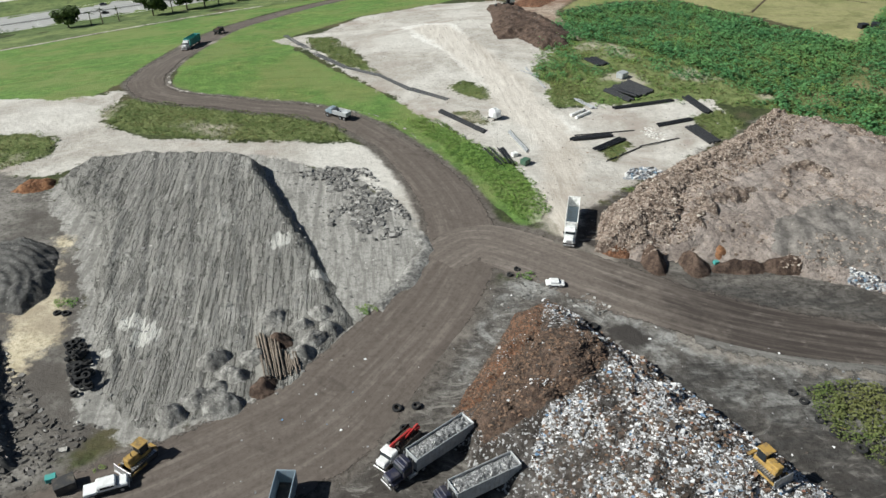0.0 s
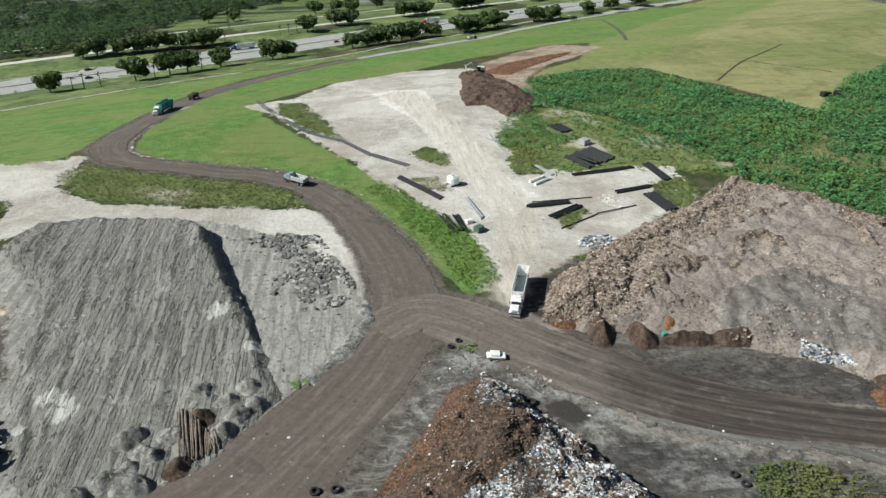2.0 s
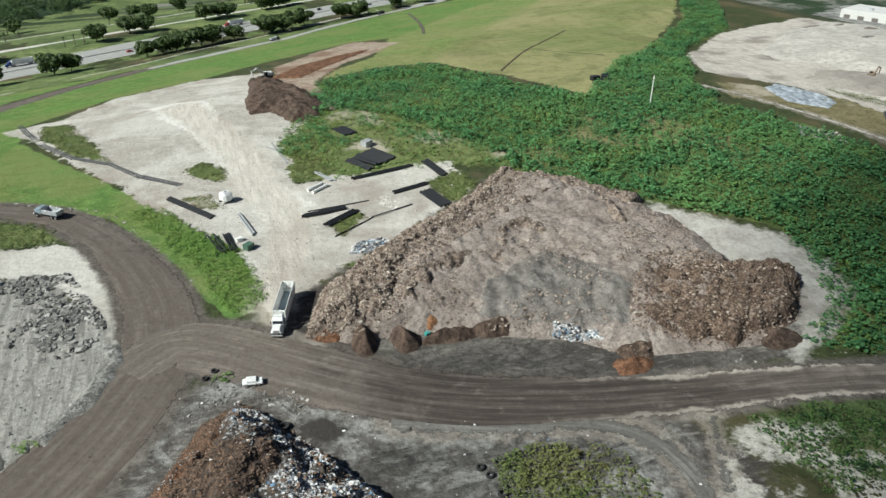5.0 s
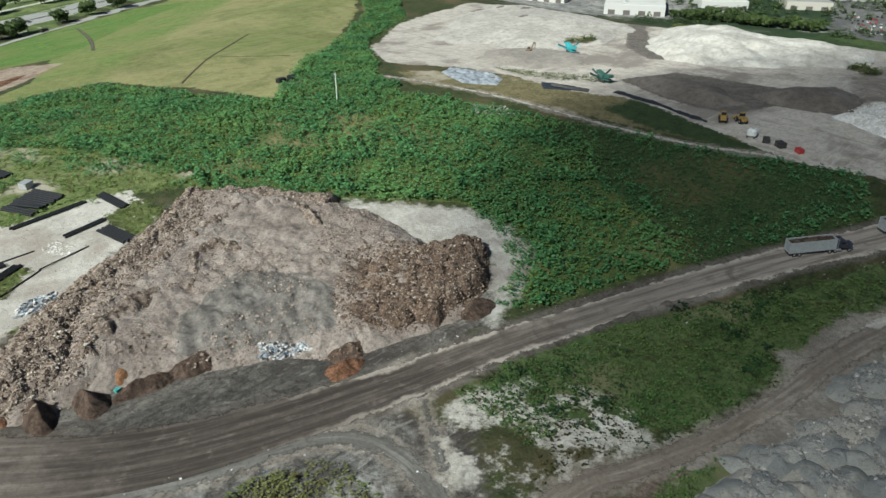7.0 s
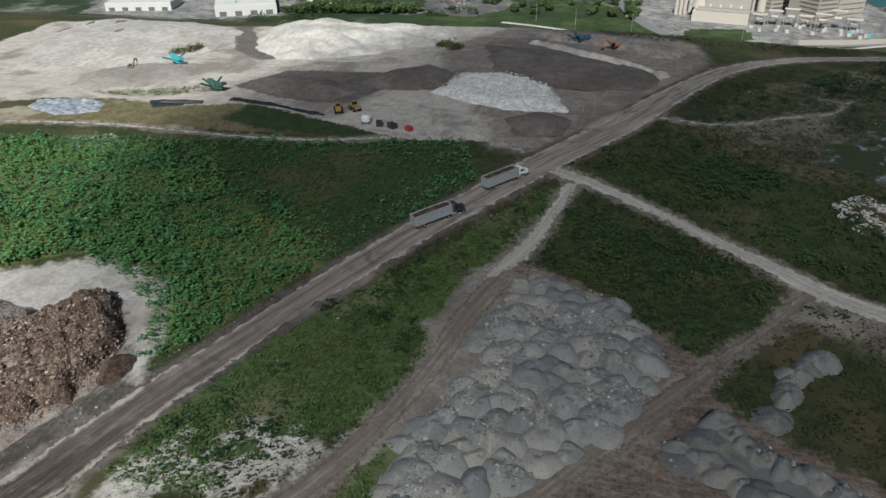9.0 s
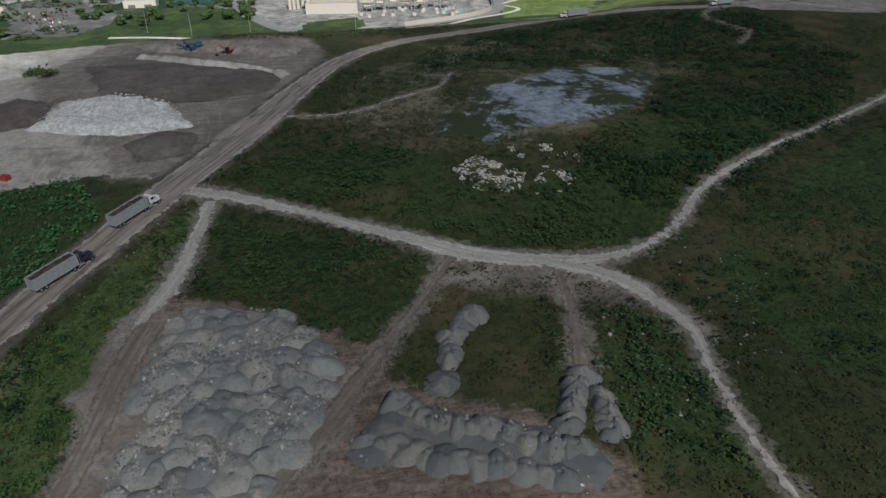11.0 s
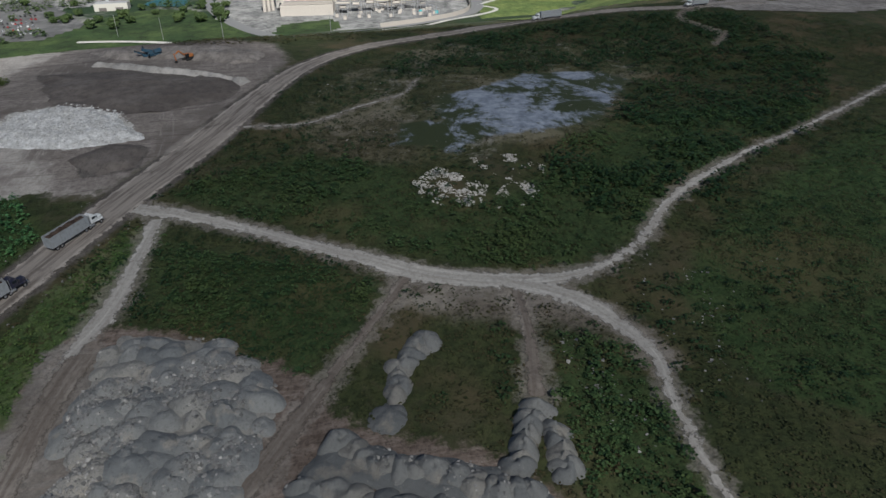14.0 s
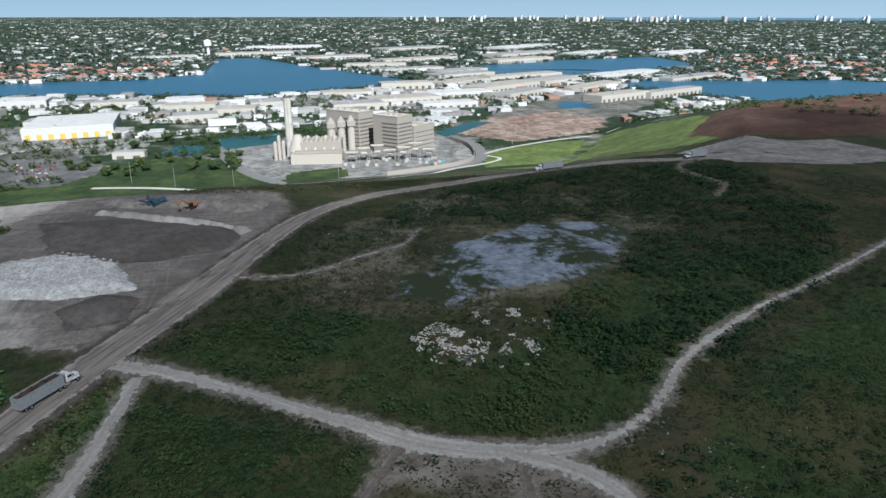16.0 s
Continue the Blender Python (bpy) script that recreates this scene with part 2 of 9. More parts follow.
GREY_PAD = [(-66, 172), (-57, 174), (-25, 168), (-3, 156), (10, 134), (12, 122), (5, 106), (-6, 94), (-15, 82), (-23, 78), (-34, 74), (-45, 80), (-50, 99), (-55, 120), (-64, 138), (-74, 157)]
PALE_PAD = [(-33, 286), (-13, 293), (4, 330), (42, 348), (69, 336), (80, 263), (68, 237), (57, 221), (60, 200), (74, 190), (105, 189), (104, 170), (92, 161), (77, 149), (62, 142), (52, 133), (48, 118), (41, 122), (41, 140), (38, 156), (21, 185), (8, 210), (-10, 240), (-20, 262)]
GRASS = [(-57, 222), (-60, 250), (-58, 288), (-54, 320), (-46, 345), (-32, 370), (-13, 398), (11, 424), (40, 448), (98, 491), (185, 576), (290, 650), (320, 600), (240, 520), (152, 400), (128, 409), (74, 377), (42, 350), (4, 333), (-24, 293), (-21, 255), (-7, 232), (8, 208), (21, 186), (32, 166), (38, 155), (42, 141), (39, 130), (33, 127), (27, 143), (20, 160), (9, 184), (-4, 195), (-21, 204), (-42, 210), (-52, 216)]
SLOPE_GRASS = [(-82, 208), (-74, 226), (-74, 250), (-72, 290), (-68, 322), (-59, 350), (-45, 378), (-27, 404), (-7, 428), (20, 455), (48, 480), (20, 478), (-30, 444), (-80, 402), (-140, 352), (-260, 290), (-260, 180)]
FIELD = [(84, 292), (112, 304), (140, 303), (160, 262), (172, 222), (200, 252), (240, 285), (300, 345), (345, 400), (420, 520), (560, 760), (420, 740), (300, 640), (200, 500), (150, 405), (120, 330)]
SHRUBS = [(58, 196), (60, 226), (66, 250), (84, 290), (107, 299), (138, 299), (159, 245), (171, 222), (210, 264), (241, 287), (309, 347), (360, 420), (375, 400), (318, 318), (263, 284), (224, 226), (212, 196), (226, 172), (232, 150), (242, 118), (248, 84), (258, 52), (234, 41), (196, 60), (153, 77), (142, 85), (160, 95), (166, 109), (170, 122), (164, 129), (139, 153), (128, 164), (117, 178), (107, 184), (106, 194), (88, 212), (76, 205)]
GRAVEL = [(258, 212), (240, 243), (254, 271), (303, 309), (330, 318), (380, 330), (410, 290), (412, 200), (408, 100), (402, 20), (396, -12), (366, -18), (329, -6), (283, 14), (254, 32), (258, 46), (254, 72), (264, 107), (272, 136), (264, 160), (264, 187)]
LIME_PATCH = [(297, 76), (322, 70), (327, 54), (314, 33), (290, 25), (286, 46)]
WHITE_SAND = [(330, 158), (372, 182), (405, 200), (408, 140), (398, 96), (360, 112), (338, 132)]
DARK_GRAVEL = [(290, 156), (314, 143), (317, 100), (331, 88), (321, 73), (300, 71), (296, 95), (280, 101), (278, 121)]
DARK_SPREAD = [(367, 74), (364, 37), (342, -4), (318, 0), (313, 28), (325, 57)]
DARK_SPOT = [(279, 43), (288, 33), (282, 21), (267, 22), (265, 36)]
BROWN_STRIP = [(222, 204), (232, 224), (256, 208), (263, 187), (264, 160), (275, 136), (272, 110), (256, 76), (250, 100), (246, 130), (240, 164), (236, 187)]
YARD = [(-6, 92), (8, 96), (24, 110), (40, 101), (63, 88), (88, 80), (106, 74), (112, 62), (104, 50), (80, 44), (50, 40), (0, 40), (-30, 52), (-20, 74)]
HEAP_PAD = [(172, 37), (186, 33), (195, 27), (196, 17), (189, 4), (178, -10), (171, -20), (160, -24), (154, -30), (148, -45), (132, -58), (110, -50), (108, 20), (122, 38), (140, 33), (158, 30), (166, 31)]
ASH = [(263, -50), (278, -55), (276, -67), (300, -70), (307, -87), (328, -111), (331, -144), (315, -150), (290, -131), (266, -116), (261, -94), (260, -78), (252, -66), (257, -61)]
SAND_LEFT = [(-120, 230), (-90, 212), (-67, 222), (-74, 201), (-67, 189), (-54, 181), (-14, 173), (9, 166), (14, 145), (12, 136), (2, 160), (-12, 170), (-42, 178), (-61, 176), (-75, 162), (-120, 172)]
LEFT_DIRT = [(-140, 176), (-76, 162), (-62, 138), (-53, 120), (-48, 96), (-40, 78), (-52, 60), (-120, 40), (-160, 90)]
HEAP_FAN = [(169, 36.5), (180, 31.5), (190, 33), (194, 28), (191, 23), (186, 17), (175, 16), (160, 15), (149, 19), (140, 24), (130, 30), (124, 38), (131, 39.5), (142, 32.5), (155, 27.5), (166, 32)]
HEAP_GREEN = [(121, 32.5), (126, 32), (137, 26.5), (133, 21.5), (128, 17), (119, 24)]
WHITE_SPOT = [(131, 50.5), (134.5, 45), (132, 40.5), (128.5, 39.5), (126, 47)]
SCRUB_STRIP = [(116, 71), (131, 70), (156, 63), (189, 43), (232, 22), (237, 12), (222, 13), (196, 22), (190, 30), (172, 32), (168, 36), (163, 30), (137, 36), (128, 46), (118, 50)]
LIME_BITS = [(113, 70), (128, 66), (136, 50), (132, 38), (122, 40), (108, 44), (98, 56), (104, 64)]
ISLAND = [(-74, 203), (-67, 212), (-42, 202), (-17, 193), (-3, 183), (-4, 175), (-14, 176), (-37, 180), (-55, 184), (-68, 192)]
ISLAND_LEFT = [(-110, 186), (-90, 190), (-80, 186), (-79, 176), (-88, 167), (-110, 172)]
ISLAND_YARD = [(69, 75), (76, 76), (85, 74), (91, 69), (90, 60), (84, 52), (74, 54), (68, 64)]
PATCHES = [[(28, 210), (34, 217), (41, 206), (40, 198), (33, 202)], [(26, 191), (34, 191), (37, 180), (31, 183)], [(62, 162), (70, 167), (72, 163), (63, 155)], [(60, 141), (66, 142), (64, 138)], [(57, 198), (63, 215), (69, 206), (71, 195), (66, 190), (58, 190)], [(93, 178), (104, 182), (106, 172), (99, 162), (95, 164)]]
DRIVE = [(43, 118, 4), (43, 135, 4.5), (50, 152, 5), (52, 170, 6), (48, 190, 7), (46, 215, 7), (40, 245, 7), (30, 275, 8)]
LIME_YARD = [(40, 100), (50, 96), (63, 86), (87, 80), (101, 75), (104, 68), (90, 58), (70, 66), (56, 72), (46, 82)]
HEAP_TIP = [(12, 80), (18, 92), (25, 106), (31, 111), (38, 107), (44, 99), (41, 93), (35, 103), (29, 102), (22, 93)]
DARK_YARD = [(46, 80), (56, 83), (66, 78), (78, 80), (92, 77), (103, 70), (100, 60), (92, 66), (80, 68), (72, 66), (84, 50), (80, 38), (56, 38), (58, 52), (50, 68)]
RAFT_WEEDS = [(56, 192), (58, 224), (66, 246), (84, 252), (100, 236), (112, 208), (122, 184), (108, 184), (84, 188), (70, 188)]
DARK_ROW = [(58, 104), (72, 105), (90, 101), (106, 95), (114, 88), (108, 84), (88, 89), (70, 95)]
LOW_GREEN = [(186, 62), (196, 80), (208, 108), (222, 140), (232, 150), (242, 118), (248, 84), (258, 52), (234, 41)]
HILL_BELT = [(248, 13), (259, -4), (263, -27), (249, -48), (231, -54), (225, -64), (229, -81), (254, -100), (270, -126), (283, -175), (289, -222), (254, -177), (238, -145), (220, -117), (203, -101), (196, -89), (192, -74), (197, -58), (210, -41), (222, -24), (236, -5)]
TRI_A = [(222, 13), (226, 11), (218, -2), (205, -23), (196, -35), (191, -37), (181, -30), (170, -18), (181, -9), (188, -1), (194, 12)]
TRI_B = [(173, -67), (165, -81), (156, -80), (141, -77), (130, -76), (127, -77), (132, -57), (145, -61), (156, -61)]
GREEN_R = [(196, -110), (204, -126), (215, -153), (209, -169), (171, -140), (150, -113), (156, -105), (167, -103)]
HILL_TOP = [(304, -22), (359, -51), (393, -87), (381, -138), (372, -195), (335, -182), (313, -148), (256, -112), (253, -82), (246, -67), (249, -48), (263, -27)]
PAD_WHITE = [(19, 284), (29, 288), (40, 280), (44, 241), (50, 217), (54, 190), (60, 176), (50, 160), (44, 176), (42, 195), (38, 218), (33, 242), (23, 262)]
PAD_WEEDS = [(-19, 284), (-9, 277), (6, 233), (9, 224), (-4, 236), (-14, 254)]
SANDY = [(76, 351), (103, 387), (130, 409), (146, 376), (118, 337), (100, 318), (84, 290), (84, 250), (74, 262), (70, 310)]
BACK_SAND = [(-75, 200), (-60, 183), (-37, 179), (-14, 175), (-3, 174), (8, 166), (18, 150), (24, 136), (16, 118), (8, 126), (10, 134), (-3, 156), (-25, 166), (-57, 173), (-72, 170)]
PIPE_RUN = [(-28, 294.6), (-20.1, 266.1), (-13.5, 247.6), (-3.6, 232.5), (6.6, 224), (16, 209.2), (26.5, 199.6)]
PUDDLE = [(41, 94), (46, 94), (49, 89), (45, 86), (42, 89)]
FAR_PALE = [(428, -246), (416, -262), (413, -306), (424, -362), (452, -388), (504, -392), (508, -352), (542, -331), (556, -306), (500, -290), (450, -262)]
TRACK_LOOP = [(56, 89, 3.5), (73, 83, 3.5), (87, 79, 3), (95, 74, 3), (98, 66, 3), (97, 57, 3), (92, 45, 3), (84, 34, 3)]
TRACK_BANK = [(84, 40, 3.5), (112, 41, 3.5), (124, 37, 3.2), (139, 32, 3), (157, 28, 3), (173, 26, 3.5), (188, 22, 4)]
TRACK_LINK = [(112, 76, 1.6), (106, 66, 1.6), (101, 58, 1.8)]
HILL_GRASS = [(180, -96), (205, -126), (238, -172), (262, -222), (200, -210), (150, -150), (138, -110), (150, -98)]
PALE_APRON = [(140, 140), (146, 144), (158, 132), (168, 121), (170, 108), (167, 95), (152, 86), (138, 81), (140, 86), (150, 92), (157, 101), (154, 108), (145, 112), (142, 124)]
LUSH = [(100, 296), (136, 306), (175, 345), (215, 400), (300, 505), (380, 600), (470, 745), (300, 650), (200, 520), (140, 420), (110, 340)]
DARK_GRASS = [(256, 138), (272, 137), (270, 104), (260, 90), (257, 74), (251, 92), (249, 114)]
JUNCTION = [(203, -36), (194, -49), (187, -67), (180, -79), (171, -85), (161, -85), (168, -80), (172, -72), (176, -62), (180, -50), (188, -41)]
YELLOW_SAND = [(-68, 113), (-61, 117), (-60, 134), (-64, 134), (-56, 112), (-53, 100), (-57, 90), (-62, 96), (-63, 108)]

# ---- ground: one sheet to the horizon ----
def axis(lo, hi, step, centre, reach):
    inner = np.arange(lo, hi + 0.01, step)
    up = [hi]
    while up[-1] - centre < reach:
        up.append(up[-1] + max(step, (up[-1] - hi) * 0.09 + step))
    down = [lo]
    while centre - down[-1] < reach:
        down.append(down[-1] - max(step, (lo - down[-1]) * 0.09 + step))
    up[-1], down[-1] = centre + reach, centre - reach
    return np.r_[down[:0:-1], inner, up[1:]]


def grid_mesh(name, x, y, z, keep=None):
    """A sheet from arrays of rows and columns; keep: which corners may carry a face."""
    rows, cols = x.shape
    idx = np.arange(rows * cols).reshape(rows, cols)
    quads = np.stack([idx[:-1, :-1], idx[:-1, 1:], idx[1:, 1:], idx[1:, :-1]], -1).reshape(-1, 4)
    co = np.stack([x, y, z], -1).reshape(-1, 3)
    used = np.arange(len(co))
    if keep is not None:
        quads = quads[keep.ravel()[quads].any(1)]
        used, inv = np.unique(quads, return_inverse=True)
        quads, co = inv.reshape(-1, 4), co[used]
    me = bpy.data.meshes.new(name)
    me.vertices.add(len(co))
    me.vertices.foreach_set("co", co.ravel())
    me.loops.add(quads.size)
    me.loops.foreach_set("vertex_index", quads.ravel().astype(np.int32))
    me.polygons.add(len(quads))
    me.polygons.foreach_set("loop_start", np.arange(0, quads.size, 4, dtype=np.int32))
    me.polygons.foreach_set("use_smooth", np.ones(len(quads), bool))
    me.update(calc_edges=True)
    return me, used


cx_, cy_, dense = cloud()
both_x, both_y = np.concatenate([cx_, cx_[:, ::-1]], 1), np.concatenate([cy_, cy_[:, ::-1]], 1)
both_d = np.concatenate([dense, dense[:, ::-1]], 1)
thick = np.concatenate([np.zeros(dense.shape), 45 * np.sqrt(np.clip(dense, 0, 1))[:, ::-1] + 1], 1)
cloud_mesh, kept = grid_mesh("cloud", both_x, both_y, CLOUD_HEIGHT + thick, both_d > 0.02)
att = cloud_mesh.attributes.new("dense", "FLOAT", "POINT")
att.data.foreach_set("value", both_d.ravel()[kept].astype(np.float32))
vapour = Nodes("cloud_vapour")
thin = vapour.nt.nodes.new("ShaderNodeAttribute")
thin.attribute_name = "dense"
vapour.done((0.9, 0.9, 0.9), 1.0, spec=0.0)
vapour.put(vapour.bsdf.inputs["Alpha"], vapour.span(thin.outputs["Fac"], 0.0, 1.0, 0.0, CLOUD_ALPHA, False))
cloud_mesh.materials.append(vapour.mat)
tagged(new("cloud", cloud_mesh), "white fair-weather cloud drifting under the sun", "cloud", kind="structure")

xs, ys = axis(-120, 470, 1.6, CX, 4900), axis(-330, 480, 1.6, CY, 4900)
gx, gy = np.meshgrid(xs, ys)
m = np.maximum(np.abs(gx - CX), np.abs(gy - CY))
r = np.hypot(gx - CX, gy - CY) + 1e-6
shrink = 1 + (m / r - 1) * sm(900, 2600, m)
gx, gy = CX + (gx - CX) * shrink, CY + (gy - CY) * shrink
gz = lie(gx, gy)
near = (gx > -200) & (gx < 520) & (gy > -380) & (gy < 700)


def union(*fields):
    out = np.full(gx.shape, -9.0)
    for f in fields:
        out[near] = np.maximum(out[near], f[near])
    return out


def area(poly):
    out = np.full(gx.shape, -9.0)
    out[near] = inside(poly, gx[near], gy[near])
    return out


def lane(line, extra=0.0):
    out = np.full(gx.shape, -9.0)
    out[near] = along(smooth_line(line, 5), gx[near], gy[near]) + extra
    return out


tracks = [lane(t) for t in (TRACK_LOOP, TRACK_BANK, TRACK_LINK, TRACK_WHITE, TRACK_BEND, TRACK_HEAPS, TRACK_SPUR, TRACK_BROWN, TRACK_HILL, TRACK_FAR, TRACK_LIME)]
haul_d, side_d = lane(HAUL), lane(SIDE)
road_d = union(haul_d, side_d)
MULCH_SPREAD = [(40, 112), (48, 132), (64, 142), (82, 154), (103, 167), (114, 176), (122, 172), (140, 154), (150, 134), (158, 108), (158, 96), (150, 86), (130, 82), (100, 84), (60, 98)]
zones = {
    "grass": union(area(GRASS), area(SLOPE_GRASS)),
    "dry": area(FIELD),
    "shrub": area(SHRUBS),
    "pale": np.minimum(union(area(PALE_PAD), area(SAND_LEFT), area(BACK_SAND)), -union(area(ISLAND), area(ISLAND_LEFT), area(PAD_WEEDS), *[area(p) for p in PATCHES])),
    "gravel": area(GRAVEL),
    "lime": union(area(LIME_YARD), area(HEAP_TIP)),
    "puddle": area(PUDDLE),
    "smear": union(area(DARK_YARD), area(DARK_ROW)),
    "weedy": union(area(RAFT_WEEDS), area(ISLAND), area(ISLAND_LEFT), area(PAD_WEEDS), *[area(p) for p in PATCHES]),
    "low": union(area(LOW_GREEN), area(HILL_BELT), area(TRI_A), area(TRI_B), area(GREEN_R)),
    "olive": area(HILL_TOP),
    "padwhite": area(PAD_WHITE),
    "sandy": area(SANDY),
    "red": area(HEAP_PAD),
    "hill": area(HILL_GRASS),
    "apron": area(PALE_APRON),
    "lush": area(LUSH),
    "russet": area(RUSSET),
    "flat": area(BROWN_FLAT),
    "bed": road_d + 0.8,
    "junction": area(JUNCTION),
    "darkgrass": area(DARK_GRASS),
    "yard": union(area(YARD), area(LEFT_DIRT), area(MULCH_SPREAD)),
    "grey": area(GREY_PAD),
    "white": union(area(LIME_PATCH), area(WHITE_SAND), area(WHITE_SPOT)),
    "bits": area(LIME_BITS),
    "dark": union(area(DARK_GRAVEL), area(DARK_SPREAD), area(DARK_SPOT), lane([(392, 214, 4), (372, 200, 5), (349, 184, 6), (334, 164, 6)])),
    "brown": area(BROWN_STRIP),
    "ash": area(ASH),
    "drive": lane(DRIVE),
    "yellow": area(YELLOW_SAND),
    "left": area(LEFT_DIRT),
    "strip": union(area(SCRUB_STRIP), area(HEAP_GREEN)),
    "fan": area(HEAP_FAN),
    "verge": union(*tracks) + 0.6,
}
micro = 0.12 * rough_field(gx, gy, 7.0, 3) + 0.35 * rough_field(gx, gy, 40.0, 5)
track_d = union(*tracks)
gz = gz + np.where(near, micro * np.where(road_d > -2, 0.2, 1.0), 0) - 0.12 * sm(0.5, 2.5, road_d) - 0.10 * sm(0.2, 1.2, track_d)


def top(x, y):
    """Height of the ground sheet."""
    return float(lie(x, y) + 0.35 * rough_field(np.array([x]), np.array([y]), 40.0, 5)[0] * (-200 < x < 520 and -380 < y < 700))


me, _ = grid_mesh("ground", gx, gy, gz)
for key, field in zones.items():
    at = me.attributes.new("zone_" + key, "FLOAT", "POINT")
    at.data.foreach_set("value", np.clip(field / 8.0, -1, 1).ravel().astype(np.float32))
out = sm(560, 760, gx + 0.1 * gy)
out = np.maximum(out, sm(620, 800, -0.44 * gx + 0.9 * gy))
at = me.attributes.new("zone_town", "FLOAT", "POINT")
at.data.foreach_set("value", out.ravel().astype(np.float32))

g = Nodes("ground")
edge = g.noise(0.28, 7, 0.75)
edge2 = g.noise(0.06, 4, 0.6)
wobble = g.math("ADD", g.span(edge, 0.2, 0.8, -0.42, 0.42, False), g.span(edge2, 0.2, 0.8, -0.22, 0.22, False))
big, mid, fine = g.noise(0.03, 5, 0.6), g.noise(0.22, 7, 0.72), g.noise(1.0, 8, 0.8)
streak = g.noise(1.0, 6, 0.7, stretch=(0.7, 0.08, 1.0), turn=-22, warp=0.6)


def tone(dark, light, extra=None, at=(0.55, 0.7), speck=None, harsh=1.0):
    col = g.mix(g.span(mid, 0.35, 0.65), dark, light)
    col = g.mix(g.span(fine, 0.37, 0.53, 0.75 * harsh, 0.0), col, tuple(c * 0.45 for c in dark))
    col = g.mix(g.span(fine, 0.54, 0.68, 0.0, 0.5 * harsh), col, tuple(min(0.85, c * 1.3) for c in light))
    if extra:
        col = g.mix(g.span(big, at[0], at[1]), col, extra)
    if speck:
        col = g.mix(g.span(fine, 0.62, 0.68), col, speck)
    return col


def mask(key, soft=0.06, shift=0.0, gain=1.0):
    a = g.nt.nodes.new("ShaderNodeAttribute")
    a.attribute_name = "zone_" + key
    v = g.math("ADD", a.outputs["Fac"], g.math("MULTIPLY", wobble, gain))
    return g.span(v, shift - soft, shift + soft)


col = tone((0.034, 0.046, 0.019), (0.066, 0.078, 0.031), (0.10, 0.083, 0.045), (0.48, 0.64))
col = g.mix(g.span(g.noise(0.05, 6, 0.7, warp=0.8), 0.52, 0.66, 0, 0.75), col, (0.085, 0.075, 0.045))
col = g.mix(mask("hill", 0.4), col, tone((0.036, 0.066, 0.023), (0.066, 0.104, 0.037), (0.075, 0.082, 0.038)))
col = g.mix(mask("olive", 0.4), col, g.mix(g.span(g.noise(0.05, 7, 0.7, warp=1.0), 0.54, 0.66, 0, 0.8), tone((0.055, 0.066, 0.032), (0.12, 0.12, 0.062), (0.18, 0.165, 0.11), (0.5, 0.62)), tone((0.24, 0.23, 0.19), (0.36, 0.345, 0.30))))
col = g.mix(g.math("MULTIPLY", mask("russet", 0.7), 0.75), col, tone((0.085, 0.075, 0.048), (0.16, 0.14, 0.095), (0.25, 0.225, 0.18), (0.54, 0.64)))
col = g.mix(mask("brown", 0.1), col, tone((0.13, 0.115, 0.06), (0.22, 0.19, 0.105), (0.36, 0.32, 0.25), (0.54, 0.64)))
col = g.mix(mask("dry", 0.05), col, g.mix(g.span(g.noise(0.022, 7, 0.7, warp=1.5), 0.48, 0.62, 0, 0.65), g.mix(g.span(g.noise(0.35, 6, 0.7, stretch=(0.08, 0.9, 1.0), turn=32), 0.4, 0.62, 0, 0.55), g.mix(g.span(g.noise(0.014, 6, 0.65), 0.42, 0.6), tone((0.225, 0.222, 0.10), (0.31, 0.30, 0.14), harsh=0.6), tone((0.13, 0.17, 0.055), (0.19, 0.22, 0.08), harsh=0.6)), (0.27, 0.24, 0.13)), tone((0.12, 0.135, 0.05), (0.19, 0.19, 0.08), harsh=0.7)))
green_grass = tone((0.085, 0.165, 0.042), (0.15, 0.25, 0.066), (0.155, 0.20, 0.068), (0.46, 0.6), harsh=0.8)
green_grass = g.mix(g.span(g.noise(0.045, 7, 0.7, warp=1.0), 0.46, 0.64, 0, 0.7), green_grass, tone((0.13, 0.165, 0.05), (0.20, 0.225, 0.08), harsh=0.7))
green_grass = g.mix(g.span(g.noise(0.3, 6, 0.7, stretch=(0.25, 1.2, 1.0), turn=35, warp=0.8), 0.5, 0.66, 0, 0.5), green_grass, (0.075, 0.125, 0.035))
col = g.mix(g.math("MULTIPLY", mask("lush", 1.0, gain=2.0), mask("dry", 0.05)), col, g.mix(g.span(g.noise(0.02, 6, 0.65), 0.42, 0.58), tone((0.12, 0.18, 0.055), (0.19, 0.245, 0.08), harsh=0.6), tone((0.17, 0.19, 0.075), (0.23, 0.245, 0.10), harsh=0.6)))
col = g.mix(mask("grass", 0.04, gain=0.5), col, green_grass)
col = g.mix(mask("shrub", 0.05), col, tone((0.05, 0.085, 0.025), (0.12, 0.15, 0.05), (0.20, 0.18, 0.09), (0.55, 0.66)))
col = g.mix(mask("darkgrass", 0.2), col, tone((0.028, 0.05, 0.02), (0.05, 0.075, 0.03), (0.07, 0.07, 0.035)))
col = g.mix(mask("low", 0.5), col, tone((0.032, 0.056, 0.021), (0.062, 0.092, 0.034), (0.085, 0.085, 0.038), (0.5, 0.62)))
col = g.mix(mask("weedy", 0.2), col, tone((0.10, 0.135, 0.045), (0.18, 0.21, 0.085), (0.36, 0.33, 0.26), (0.54, 0.64)))
